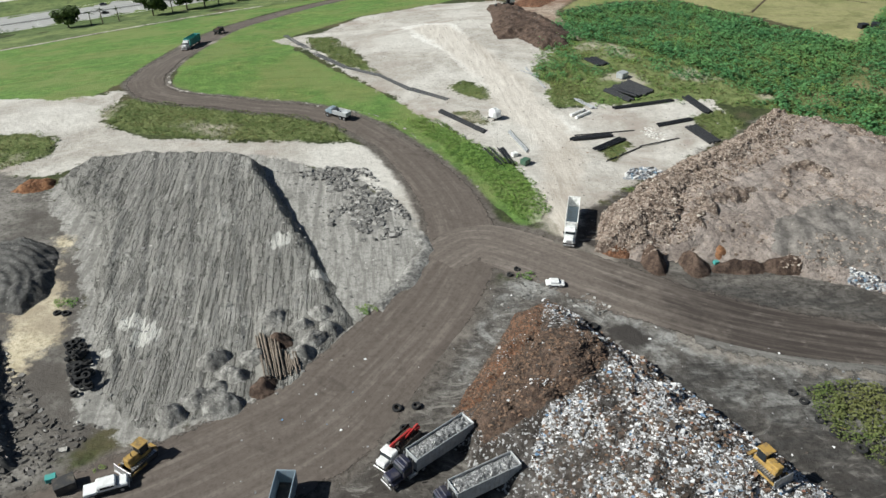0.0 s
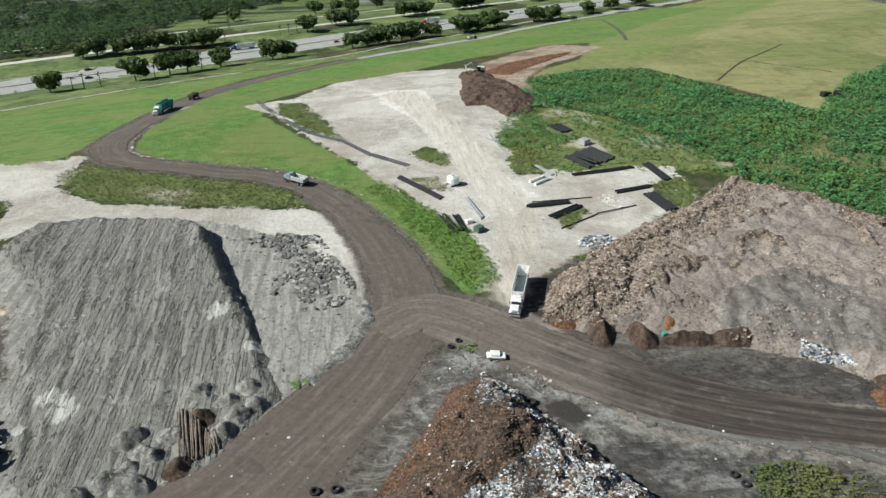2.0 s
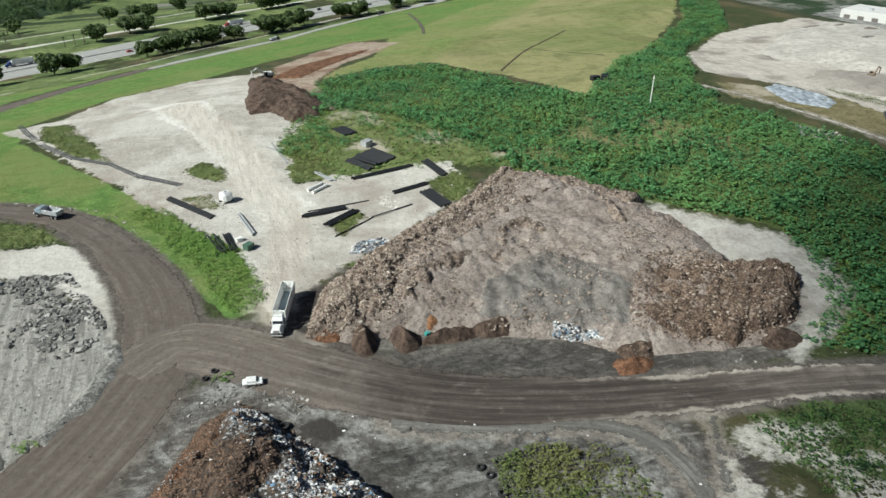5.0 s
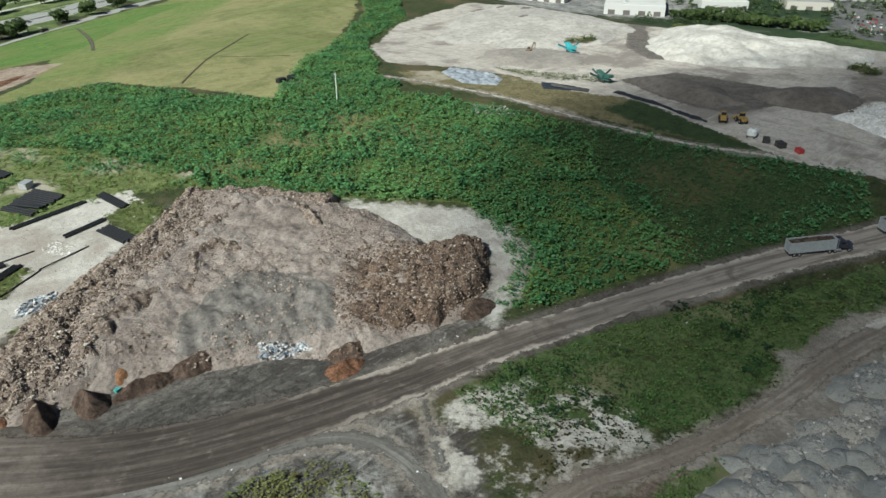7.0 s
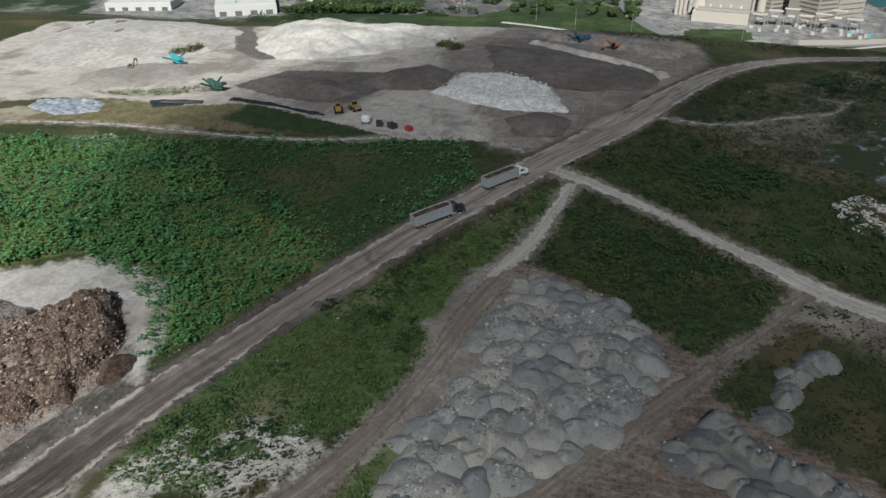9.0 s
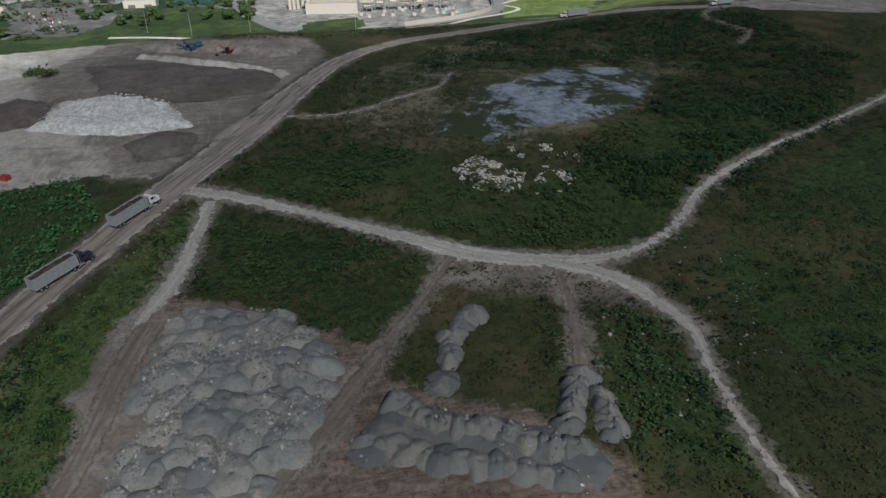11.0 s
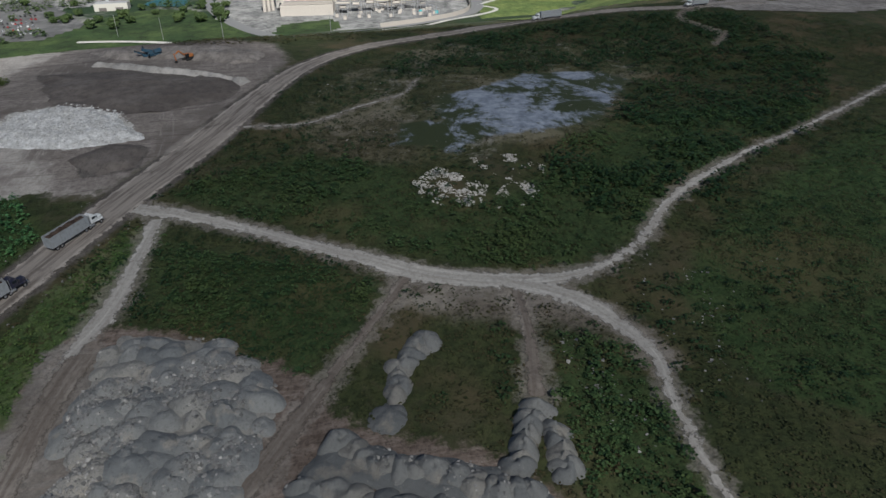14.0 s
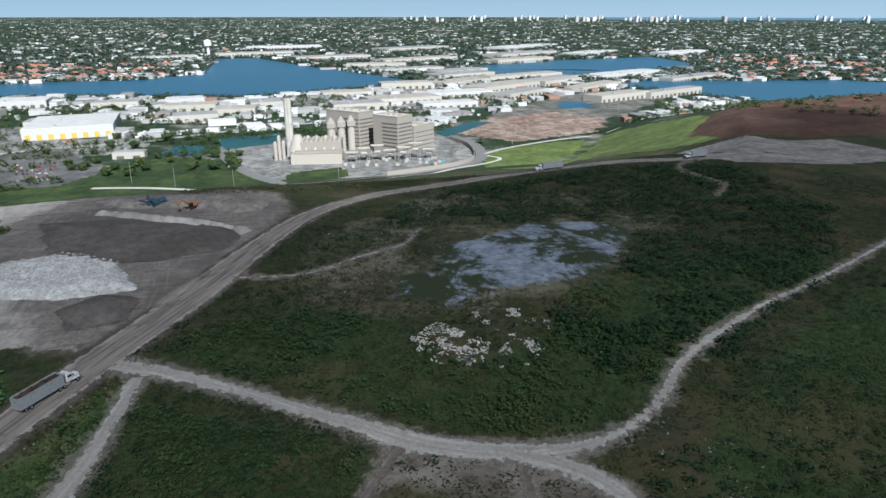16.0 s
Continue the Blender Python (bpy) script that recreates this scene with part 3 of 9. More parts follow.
col = g.mix(mask("pale", 0.06), col, g.mix(g.span(g.noise(0.035, 6, 0.6, warp=0.8), 0.40, 0.60), tone((0.48, 0.455, 0.42), (0.58, 0.555, 0.515), harsh=0.5), tone((0.35, 0.322, 0.288), (0.46, 0.43, 0.39), (0.33, 0.285, 0.25), (0.5, 0.64), harsh=0.55)))
col = g.mix(mask("sandy", 0.15), col, tone((0.27, 0.20, 0.155), (0.42, 0.35, 0.285), (0.2, 0.13, 0.095), (0.5, 0.62)))
col = g.mix(g.math("MULTIPLY", mask("padwhite", 0.12), 0.85), col, tone((0.68, 0.665, 0.63), (0.80, 0.785, 0.75), harsh=0.4))
col = g.mix(g.math("MULTIPLY", mask("drive", 0.3), 0.7), col, g.mix(g.span(streak, 0.3, 0.7), (0.34, 0.29, 0.245), (0.58, 0.53, 0.47)))
graded_a = g.noise(0.5, 7, 0.72, stretch=(0.9, 0.07, 1.0), turn=-24, warp=1.2)
graded_b = g.noise(0.3, 7, 0.72, stretch=(0.12, 1.0, 1.0), turn=-40, warp=1.5)
sand_col = tone((0.42, 0.382, 0.345), (0.56, 0.515, 0.468), (0.25, 0.222, 0.2), (0.5, 0.62), harsh=0.6)
sand_col = g.mix(g.span(graded_a, 0.5, 0.66, 0, 0.6), sand_col, (0.20, 0.175, 0.157))
sand_col = g.mix(g.span(graded_b, 0.52, 0.68, 0, 0.6), sand_col, (0.58, 0.54, 0.49))
col = g.mix(mask("gravel", 0.05), col, sand_col)
flat_col = tone((0.23, 0.2, 0.178), (0.34, 0.30, 0.27), (0.18, 0.155, 0.137), (0.48, 0.62), harsh=0.7)
flat_col = g.mix(g.span(graded_a, 0.52, 0.64, 0, 0.7), flat_col, (0.12, 0.1, 0.09))
flat_col = g.mix(g.span(graded_b, 0.54, 0.68, 0, 0.6), flat_col, (0.42, 0.38, 0.34))
col = g.mix(mask("flat", 0.5, gain=1.4), col, flat_col)
yard_col = tone((0.078, 0.07, 0.063), (0.155, 0.143, 0.13), (0.055, 0.048, 0.043), (0.45, 0.6))
ruts = g.noise(0.35, 8, 0.7, stretch=(0.45, 1.0, 1.0), turn=18, warp=2.0)
yard_col = g.mix(g.span(ruts, 0.52, 0.64, 0, 0.7), yard_col, (0.25, 0.235, 0.215))
yard_col = g.mix(g.span(ruts, 0.36, 0.46, 0.8, 0), yard_col, (0.038, 0.033, 0.03))
col = g.mix(mask("yard", 0.22), col, yard_col)
col = g.mix(mask("left", 0.3), col, tone((0.13, 0.12, 0.108), (0.25, 0.235, 0.215), (0.09, 0.08, 0.072), (0.46, 0.6)))
col = g.mix(mask("bed", 0.12, gain=0.35), col, tone((0.09, 0.078, 0.068), (0.15, 0.133, 0.118), (0.30, 0.27, 0.24), (0.55, 0.66)))
col = g.mix(g.math("MULTIPLY", mask("junction", 0.5), 0.75), col, tone((0.17, 0.138, 0.115), (0.27, 0.23, 0.195), (0.40, 0.36, 0.315), (0.5, 0.64)))
col = g.mix(mask("apron", 0.2), col, tone((0.34, 0.32, 0.29), (0.50, 0.48, 0.45), (0.25, 0.22, 0.2), harsh=0.5))
col = g.mix(mask("red", 0.15), col, g.mix(g.span(g.noise(0.6, 6, 0.7, stretch=(0.9, 0.12, 1.0), turn=-40, warp=0.8), 0.42, 0.6), tone((0.125, 0.093, 0.074), (0.20, 0.155, 0.128)), tone((0.19, 0.148, 0.122), (0.30, 0.243, 0.207), (0.13, 0.10, 0.082))))
col = g.mix(g.math("MULTIPLY", mask("fan", 0.14), g.span(streak, 0.34, 0.6, 0.5, 0.95)), col, tone((0.26, 0.235, 0.21), (0.38, 0.352, 0.318), (0.19, 0.17, 0.15), (0.5, 0.62), harsh=0.7))
col = g.mix(mask("strip", 0.12), col, tone((0.056, 0.098, 0.033), (0.108, 0.15, 0.056), (0.16, 0.165, 0.085), (0.52, 0.64)))
col = g.mix(g.math("MULTIPLY", mask("lime", 0.25), g.span(g.noise(0.14, 6, 0.7, warp=1.5), 0.42, 0.6, 0.1, 0.9)), col, tone((0.25, 0.245, 0.235), (0.37, 0.365, 0.35)))
# darker streaky tone over the yard and the row before the mulch
sweep = g.noise(0.35, 7, 0.7, stretch=(0.35, 1.6, 1.0), turn=-14, warp=0.7)
col = g.mix(g.math("MULTIPLY", mask("smear", 0.3), g.span(sweep, 0.36, 0.62, 0.95, 0.2)), col, tone((0.042, 0.04, 0.038), (0.075, 0.071, 0.067)))
col = g.mix(mask("puddle", 0.1, gain=0.5), col, (0.05, 0.045, 0.042))
grey = g.mix(g.span(streak, 0.4, 0.6), (0.22, 0.212, 0.197), (0.37, 0.357, 0.334))
grey = g.mix(g.span(fine, 0.38, 0.54, 0.5, 0.0), grey, (0.10, 0.095, 0.088))
grey = g.mix(g.span(fine, 0.56, 0.68, 0, 0.35), grey, (0.5, 0.485, 0.455))
col = g.mix(mask("grey", 0.08), col, grey)
col = g.mix(mask("yellow", 0.15, gain=1.0), col, tone((0.44, 0.375, 0.26), (0.60, 0.53, 0.40), (0.33, 0.28, 0.21), (0.5, 0.62)))
col = g.mix(mask("dark", 0.08, gain=0.6), col, tone((0.13, 0.115, 0.105), (0.18, 0.16, 0.145)))
col = g.mix(mask("white", 0.05), col, tone((0.50, 0.48, 0.44), (0.68, 0.66, 0.62)))
col = g.mix(g.math("MULTIPLY", mask("bits", 0.2), g.span(g.noise(0.08, 7, 0.7), 0.46, 0.54)), col, tone((0.42, 0.40, 0.36), (0.6, 0.57, 0.52)))
ashy = g.mix(g.span(g.noise(0.045, 9, 0.74, warp=0.3), 0.455, 0.55), (0.045, 0.058, 0.028), g.mix(g.span(mid, 0.35, 0.65), (0.17, 0.20, 0.25), (0.36, 0.40, 0.47)))
col = g.mix(mask("ash", 0.2), col, ashy)
col = g.mix(g.math("MULTIPLY", mask("verge", 0.12), 0.6), col, tone((0.24, 0.21, 0.18), (0.36, 0.32, 0.28)))
town_att = g.nt.nodes.new("ShaderNodeAttribute")
town_att.attribute_name = "zone_town"
blocks = g.noise(0.012, 6, 0.7)
town = g.mix(g.span(blocks, 0.5, 0.66), (0.022, 0.042, 0.02), (0.24, 0.235, 0.215))
town = g.mix(g.span(g.noise(0.05, 3, 0.7), 0.5, 0.7, 0, 0.8), town, (0.035, 0.06, 0.025))
col = g.mix(town_att.outputs["Fac"], col, town)
g.bump(g.math("ADD", fine, g.math("MULTIPLY", g.noise(0.8, 5, 0.7), 1.5)), 0.7, 0.25)
ground_mat = g.done(col, 0.95, spec=0.2)
me.materials.append(ground_mat)
ground = tagged(new("ground", me), "hilltop of weeds, sand and grey dirt above a wooded plain", "ground", kind="structure")


# ---- roads ----
def ribbon(name, line, material, label, lift=0.07, ragged=0.8, n=8, across=8, category="road"):
    p = smooth_line(line, n)
    d = np.gradient(p[:, :2], axis=0)
    d /= np.linalg.norm(d, axis=1)[:, None] + 1e-9
    nrm = np.stack([-d[:, 1], d[:, 0]], 1)
    t = np.linspace(-1, 1, across)
    x = p[:, None, 0] + nrm[:, None, 0] * t * p[:, None, 2]
    y = p[:, None, 1] + nrm[:, None, 1] * t * p[:, None, 2]
    push = ragged * rough_field(x, y, 6.0, 8) * (np.abs(t) > 0.99) * np.sign(t)
    x, y = x + nrm[:, None, 0] * push, y + nrm[:, None, 1] * push
    z = lie(x, y) + 0.35 * rough_field(x, y, 40.0, 5) * ((x > -200) & (x < 520) & (y > -380) & (y < 700)) + lift
    z = z + 0.03 * rough_field(x, y, 3.0, 4) + 0.05 * (1 - np.abs(t) ** 2)
    z = z - 0.12 * (np.abs(t) > 0.99)
    mesh, _ = grid_mesh(name, x, y, z)
    dist = np.cumsum(np.r_[0, np.linalg.norm(np.diff(p[:, :2], axis=0), axis=1)])
    a = mesh.attributes.new("across", "FLOAT", "POINT")
    a.data.foreach_set("value", (np.broadcast_to(t, x.shape) * p[:, None, 2]).ravel().astype(np.float32))
    b = mesh.attributes.new("run", "FLOAT", "POINT")
    b.data.foreach_set("value", np.broadcast_to(dist[:, None], x.shape).ravel().astype(np.float32))
    e = mesh.attributes.new("rim", "FLOAT", "POINT")
    e.data.foreach_set("value", ((1 - np.abs(np.broadcast_to(t, x.shape))) * p[:, None, 2]).ravel().astype(np.float32))
    mesh.materials.append(material)
    return tagged(new(name, mesh), label, category, kind="structure")


def dirt_road(name, dark, light, pale, wear=0.5, fray=1.8, dry=None, dark_stretch=None):
    """Packed dirt with wheel tracks along the road."""
    m = Nodes(name)
    a, b = m.nt.nodes.new("ShaderNodeAttribute"), m.nt.nodes.new("ShaderNodeAttribute")
    a.attribute_name, b.attribute_name = "across", "run"
    v = m.node("CombineXYZ")
    m.nt.links.new(a.outputs["Fac"], v.inputs[0])
    m.put(v.inputs[1], m.math("MULTIPLY", b.outputs["Fac"], 0.05))
    lines = m.noise(0.75, 5, 0.65, vector=v.outputs[0])
    big, fine = m.noise(0.09, 5, 0.6), m.noise(1.1, 8, 0.8)
    c = m.mix(m.span(lines, 0.3, 0.7), dark, light)
    c = m.mix(m.span(m.math("ADD", m.math("MULTIPLY", lines, 0.6), m.math("MULTIPLY", big, 0.5)), 0.56, 0.68, 0, wear), c, pale)
    c = m.mix(m.span(fine, 0.38, 0.54, 0.4, 0.0), c, tuple(k * 0.5 for k in dark))
    c = m.mix(m.span(fine, 0.58, 0.7, 0.0, 0.3), c, pale)
    # a darker tone along the road from about x 40 to 165
    if dark_stretch:
        run_x = m.math("ADD", m.node("SeparateXYZ", Vector=m.pos()).outputs[0], m.span(big, 0.3, 0.7, -14, 14, False))
        stretch_mask = m.math("MULTIPLY", m.span(run_x, 40, 68), m.span(run_x, 105, 165, 1, 0))
        c = m.mix(m.math("MULTIPLY", stretch_mask, m.span(lines, 0.36, 0.62, 0.92, 0.55)), c, dark_stretch)
    if dry:
        at_x = m.node("SeparateXYZ", Vector=m.pos()).outputs[0]
        c = m.mix(m.math("MULTIPLY", m.span(at_x, 105, 230), m.span(lines, 0.38, 0.58, 0.2, 0.85)), c, dry)
        side = m.nt.nodes.new("ShaderNodeAttribute")
        side.attribute_name = "rim"
        near_rim = m.math("ADD", side.outputs["Fac"], m.span(m.noise(0.2, 5, 0.65), 0.3, 0.7, -0.9, 0.9, False))
        c = m.mix(m.math("MULTIPLY", m.span(at_x, 75, 125), m.span(near_rim, 1.3, 2.4, 0.85, 0)), c, tuple(1.25 * k for k in dry))
    blot = m.noise(0.3, 6, 0.7)
    c = m.mix(m.math("MULTIPLY", m.span(blot, 0.52, 0.72, 0, 0.5), m.span(lines, 0.4, 0.6, 0.2, 1.0)), c, pale)
    c = m.mix(m.span(m.noise(0.16, 6, 0.7, warp=1.0), 0.54, 0.7, 0, 0.55), c, tuple(k * 0.6 for k in dark))
    m.bump(m.math("ADD", lines, m.math("MULTIPLY", fine, 0.4)), 0.5, 0.12)
    mat = m.done(c, 0.92, spec=0.25)
    rim = m.nt.nodes.new("ShaderNodeAttribute")
    rim.attribute_name = "rim"
    frayed = m.math("ADD", rim.outputs["Fac"], m.span(m.noise(0.45, 6, 0.75), 0.25, 0.75, -fray, fray * 0.4, False))
    m.put(m.bsdf.inputs["Alpha"], m.span(frayed, 0.0, 0.9))
    return mat


mat_haul = dirt_road("brown_haul_dirt", (0.102, 0.084, 0.073), (0.138, 0.116, 0.101), (0.22, 0.19, 0.168), 0.3, 1.6)
mat_side = dirt_road("brown_side_dirt", (0.12, 0.10, 0.087), (0.175, 0.149, 0.131), (0.28, 0.244, 0.217), 0.45, 1.8, (0.36, 0.32, 0.282), (0.036, 0.029, 0.026))
mat_track = dirt_road("pale_track_gravel", (0.36, 0.33, 0.295), (0.53, 0.50, 0.455), (0.66, 0.63, 0.58), 0.6, 2.2)
mat_track_brown = dirt_road("brown_track_dirt", (0.16, 0.13, 0.11), (0.26, 0.225, 0.19), (0.36, 0.32, 0.28), 0.5)
ribbon("road_haul", HAUL, mat_haul, "dark brown dirt haul road over the hilltop", n=10, across=12)
ribbon("road_side", SIDE, mat_side, "dark brown dirt road crossing the hilltop", 0.10, n=10, across=12)
ribbon("track_white", TRACK_WHITE, mat_track, "pale crushed-stone track through the weeds", 0.08, 0.6)
mat_track_grey = dirt_road("grey_track_dirt", (0.10, 0.094, 0.087), (0.19, 0.181, 0.169), (0.29, 0.278, 0.26), 0.5, 2.6)
ribbon("track_loop", TRACK_LOOP, mat_track_grey, "rutted dirt track bending off the road", 0.06, 0.5)
ribbon("track_bank", TRACK_BANK, mat_track_brown, "rutted dirt track to the spoil", 0.06, 0.5)
ribbon("track_link", TRACK_LINK, mat_track_grey, "short dirt link between tracks", 0.05, 0.4)
ribbon("track_bend", TRACK_BEND, mat_track, "pale crushed-stone track curving downhill", 0.09, 0.5)
ribbon("track_heaps", TRACK_HEAPS, mat_track_brown, "brown dirt track running to the spoil heaps", 0.1, 0.5)
ribbon("track_spur", TRACK_SPUR, mat_track, "pale dirt spur between road and heaps", 0.11, 0.5)
ribbon("track_brown", TRACK_BROWN, mat_track_brown, "faint brown dirt track in the weeds", 0.06, 0.5)
ribbon("track_hill", TRACK_HILL, mat_track, "pale track climbing the weedy hill", 0.08, 0.4)
ribbon("track_far", TRACK_FAR, mat_track_brown, "short curved dirt track in the weeds", 0.08, 0.4)
ribbon("road_edge", [(27.5, 144, 0.7), (20.5, 162, 0.8), (9.5, 186, 0.8), (-3.5, 196.5, 0.8), (-20.5, 205.5, 0.8), (-42, 212.5, 0.9), (-51, 216, 1.1), (-57, 221.5, 1.1), (-59.6, 232, 1.0), (-60, 250, 0.7)], mat_track, "pale stony edge of the haul road", 0.1, 0.5)
mat_earth = plain("turned_earth", (0.075, 0.058, 0.036), 0.95, 0, 0.5, 0.6)
ribbon("drain_chute", [(168, 396, 1.6), (182, 440, 1.8), (198, 500, 1.8), (214, 568, 1.8)], mat_haul, "dark stone drain chute down the grass slope", 0.14, 0.4)
ribbon("field_trench", [(160, 273, 0.5), (186, 304, 0.6), (208, 324, 0.6), (231, 345, 0.5)], mat_earth, "narrow earth trench in the dry field", 0.1, 0.3)
ribbon("field_trench", [(194, 305, 0.5), (205, 294, 0.6), (217, 283, 0.5)], mat_earth, "narrow earth trench in the dry field", 0.1, 0.3)
ribbon("track_lime", TRACK_LIME, mat_track, "white lime track along the shrub field", 0.08, 0.4)


# ---- heaps ----
def surface(x, y):
    """Height of whatever lies topmost at a place: heaps or ground."""
    hit, place, _, _, _, _ = scene.ray_cast(bpy.context.evaluated_depsgraph_get(), (x, y, 60.0), (0, 0, -1))
    return place.z if hit else float(lie(x, y))


def bumps(x, y, outline, spacing, radius, height, seed, sharp=1.9, jitter=0.5):
    """Tops of many tipped loads, each a rounded cone, inside an outline."""
    rng = np.random.RandomState(seed)
    p = np.array(outline, float)
    lo, hi = p.min(0), p.max(0)
    out = np.zeros(x.shape)
    for cy in np.arange(lo[1], hi[1], spacing):
        for cx in np.arange(lo[0], hi[0], spacing):
            ax, ay = cx + rng.uniform(-jitter, jitter) * spacing, cy + rng.uniform(-jitter, jitter) * spacing
            rr, hh = radius * rng.uniform(0.7, 1.25), height * rng.uniform(0.6, 1.2)
            if inside(outline, np.array([ax]), np.array([ay]))[0] < rr * 0.35:
                continue
            near_it = (np.abs(x - ax) < rr) & (np.abs(y - ay) < rr)
            d = np.hypot(x[near_it] - ax, y[near_it] - ay) / rr
            out[near_it] = np.maximum(out[near_it], hh * np.clip(1 - d**sharp, 0, 1))
    return out


def mound(name, outline, height, material, label, step=0.6, edge=5.0, grain=0.25, grain_size=2.0, loads=None, seed=1, lean=None, category="heap", power=1.6, on_top=False, ragged=0.0):
    """A heap on the ground: outline, height of the top, width of its flanks, loads = (spacing, radius, height)."""
    p = np.array(outline, float)
    lo, hi = p.min(0) - 2, p.max(0) + 2
    x, y = np.meshgrid(np.arange(lo[0], hi[0], step), np.arange(lo[1], hi[1], step))
    d = inside(outline, x, y) + 0.9 * rough_field(x, y, 5.0, seed) + 0.35 * rough_field(x, y, 1.2, seed + 7) + ragged * rough_field(x, y, 24.0, seed + 11, 5)
    rise = 1 - (1 - np.clip(d / edge, 0, 1)) ** power
    z = height * rise
    if lean is not None:
        z = z * np.clip(lean(x, y), 0.05, 2)
    if loads:
        z = z + bumps(x, y, outline, *loads, seed) * np.clip(d / 1.5, 0, 1)
    z = z + (grain * rough_field(x, y, grain_size, seed + 3) + 0.2 * rough_field(x, y, 1.5, seed + 9, 3)) * np.clip(d / 1.5, 0, 1)
    z = z + np.minimum(d, 0) * 0.5 - 0.12
    floor = lie(x, y) + 0.35 * rough_field(x, y, 40.0, 5)
    if on_top:
        bpy.context.view_layer.update()
        floor = np.array([surface(a, b) for a, b in zip(x.ravel(), y.ravel())]).reshape(x.shape)
    mesh, _ = grid_mesh(name, x, y, z + floor, d > -0.3)
    mesh.materials.append(material)
    return tagged(new(name, mesh), label, category)
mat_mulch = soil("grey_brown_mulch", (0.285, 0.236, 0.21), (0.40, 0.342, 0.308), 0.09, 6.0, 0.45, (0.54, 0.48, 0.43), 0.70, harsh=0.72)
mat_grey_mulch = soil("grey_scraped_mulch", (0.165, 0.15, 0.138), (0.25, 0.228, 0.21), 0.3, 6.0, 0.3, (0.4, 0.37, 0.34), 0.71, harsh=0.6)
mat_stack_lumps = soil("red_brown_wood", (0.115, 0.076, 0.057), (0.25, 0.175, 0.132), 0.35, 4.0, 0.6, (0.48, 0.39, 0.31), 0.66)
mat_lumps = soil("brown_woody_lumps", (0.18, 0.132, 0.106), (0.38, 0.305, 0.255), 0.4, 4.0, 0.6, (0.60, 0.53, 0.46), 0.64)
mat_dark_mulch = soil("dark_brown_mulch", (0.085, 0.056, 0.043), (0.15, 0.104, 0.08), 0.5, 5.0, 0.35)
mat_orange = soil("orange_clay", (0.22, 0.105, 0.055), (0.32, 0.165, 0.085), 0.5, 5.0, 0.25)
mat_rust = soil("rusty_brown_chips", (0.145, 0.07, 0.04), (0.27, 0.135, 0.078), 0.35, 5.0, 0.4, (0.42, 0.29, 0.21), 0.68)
def spoil(name, k):
    """Tipped spoil: each load its own grey, blue-grey or beige, with stones."""
    m = Nodes(name)
    dim = lambda c: tuple(k * v for v in c)
    each = m.node("ObjectInfo").outputs["Random"]
    big, clod, crumb = m.noise(0.2, 6, 0.65), m.noise(0.7, 6, 0.7, warp=0.6), m.noise(1.8, 8, 0.8)
    c = m.mix(m.span(each, 0.15, 0.5), dim((0.20, 0.208, 0.208)), dim((0.27, 0.272, 0.262)))
    c = m.mix(m.span(each, 0.74, 0.9, 0, 0.7), c, dim((0.34, 0.32, 0.285)))
    c = m.mix(m.span(big, 0.54, 0.66, 0, 0.75), c, dim((0.36, 0.33, 0.285)))
    c = m.mix(m.span(clod, 0.34, 0.46, 0.35, 0), c, (0.13, 0.128, 0.122))
    c = m.mix(m.span(crumb, 0.36, 0.5, 0.5, 0), c, (0.10, 0.098, 0.094))
    c = m.mix(m.span(crumb, 0.6, 0.7, 0, 0.6), c, (0.50, 0.48, 0.44))
    m.bump(m.math("ADD", crumb, clod), 0.7, 0.35)
    return m.done(c, 0.95)


mat_spoil = spoil("grey_spoil", 1.02)
mat_bank_spoil = spoil("dark_grey_bank_spoil", 0.72)
mat_dark_spoil = soil("dark_grey_spoil", (0.085, 0.083, 0.08), (0.165, 0.16, 0.153), 0.3, 4.0, 0.4, (0.34, 0.33, 0.31), 0.70, harsh=0.7)
mat_grey_dirt = soil("grey_dirt", (0.22, 0.212, 0.2), (0.40, 0.388, 0.365), 0.25, 5.0, 0.3, (0.46, 0.44, 0.41), 0.66)
mat_sand = soil("pale_sand", (0.41, 0.385, 0.355), (0.53, 0.497, 0.46), 0.05, 1.5, 0.3, harsh=0.5)
mat_white_sand = soil("white_lime_sand", (0.44, 0.42, 0.385), (0.60, 0.58, 0.54), 0.05, 1.5, 0.3, harsh=0.45)
mat_dark_gravel = soil("dark_gravel", (0.135, 0.115, 0.103), (0.19, 0.166, 0.15), 0.06, 1.5, 0.3, harsh=0.5)
mat_trash_soil = soil("trodden_refuse", (0.07, 0.058, 0.05), (0.17, 0.155, 0.145), 0.25, 4.0, 0.5, (0.5, 0.5, 0.51), 0.60)
mat_white_heap = soil("pale_rubble", (0.58, 0.57, 0.55), (0.82, 0.81, 0.79), 0.3, 4.0, 0.25, harsh=0.5)

MULCH = [(49, 114), (57, 128.7), (67, 142), (83, 154), (103, 165.5), (113, 174), (121, 171), (128, 162), (140, 147), (148, 133), (149, 121), (149, 110), (149, 97), (142, 90), (136, 87), (128, 88), (118, 90), (106, 93), (96, 101), (84, 106), (70, 110.5), (57, 112)]


def worked(x, y):
    """Tiers, hollows and a low scraped face towards the road."""
    back = sm(96, 132, y + 0.3 * (x - 85))
    return (0.45 + 0.65 * back) * (1 - 0.35 * sm(126, 150, x)) + 0.28 * rough_field(x, y, 17.0, 62, 3) + 0.10 * (1 - 2 * np.abs(rough_field(x, y, 9.0, 63, 3)))


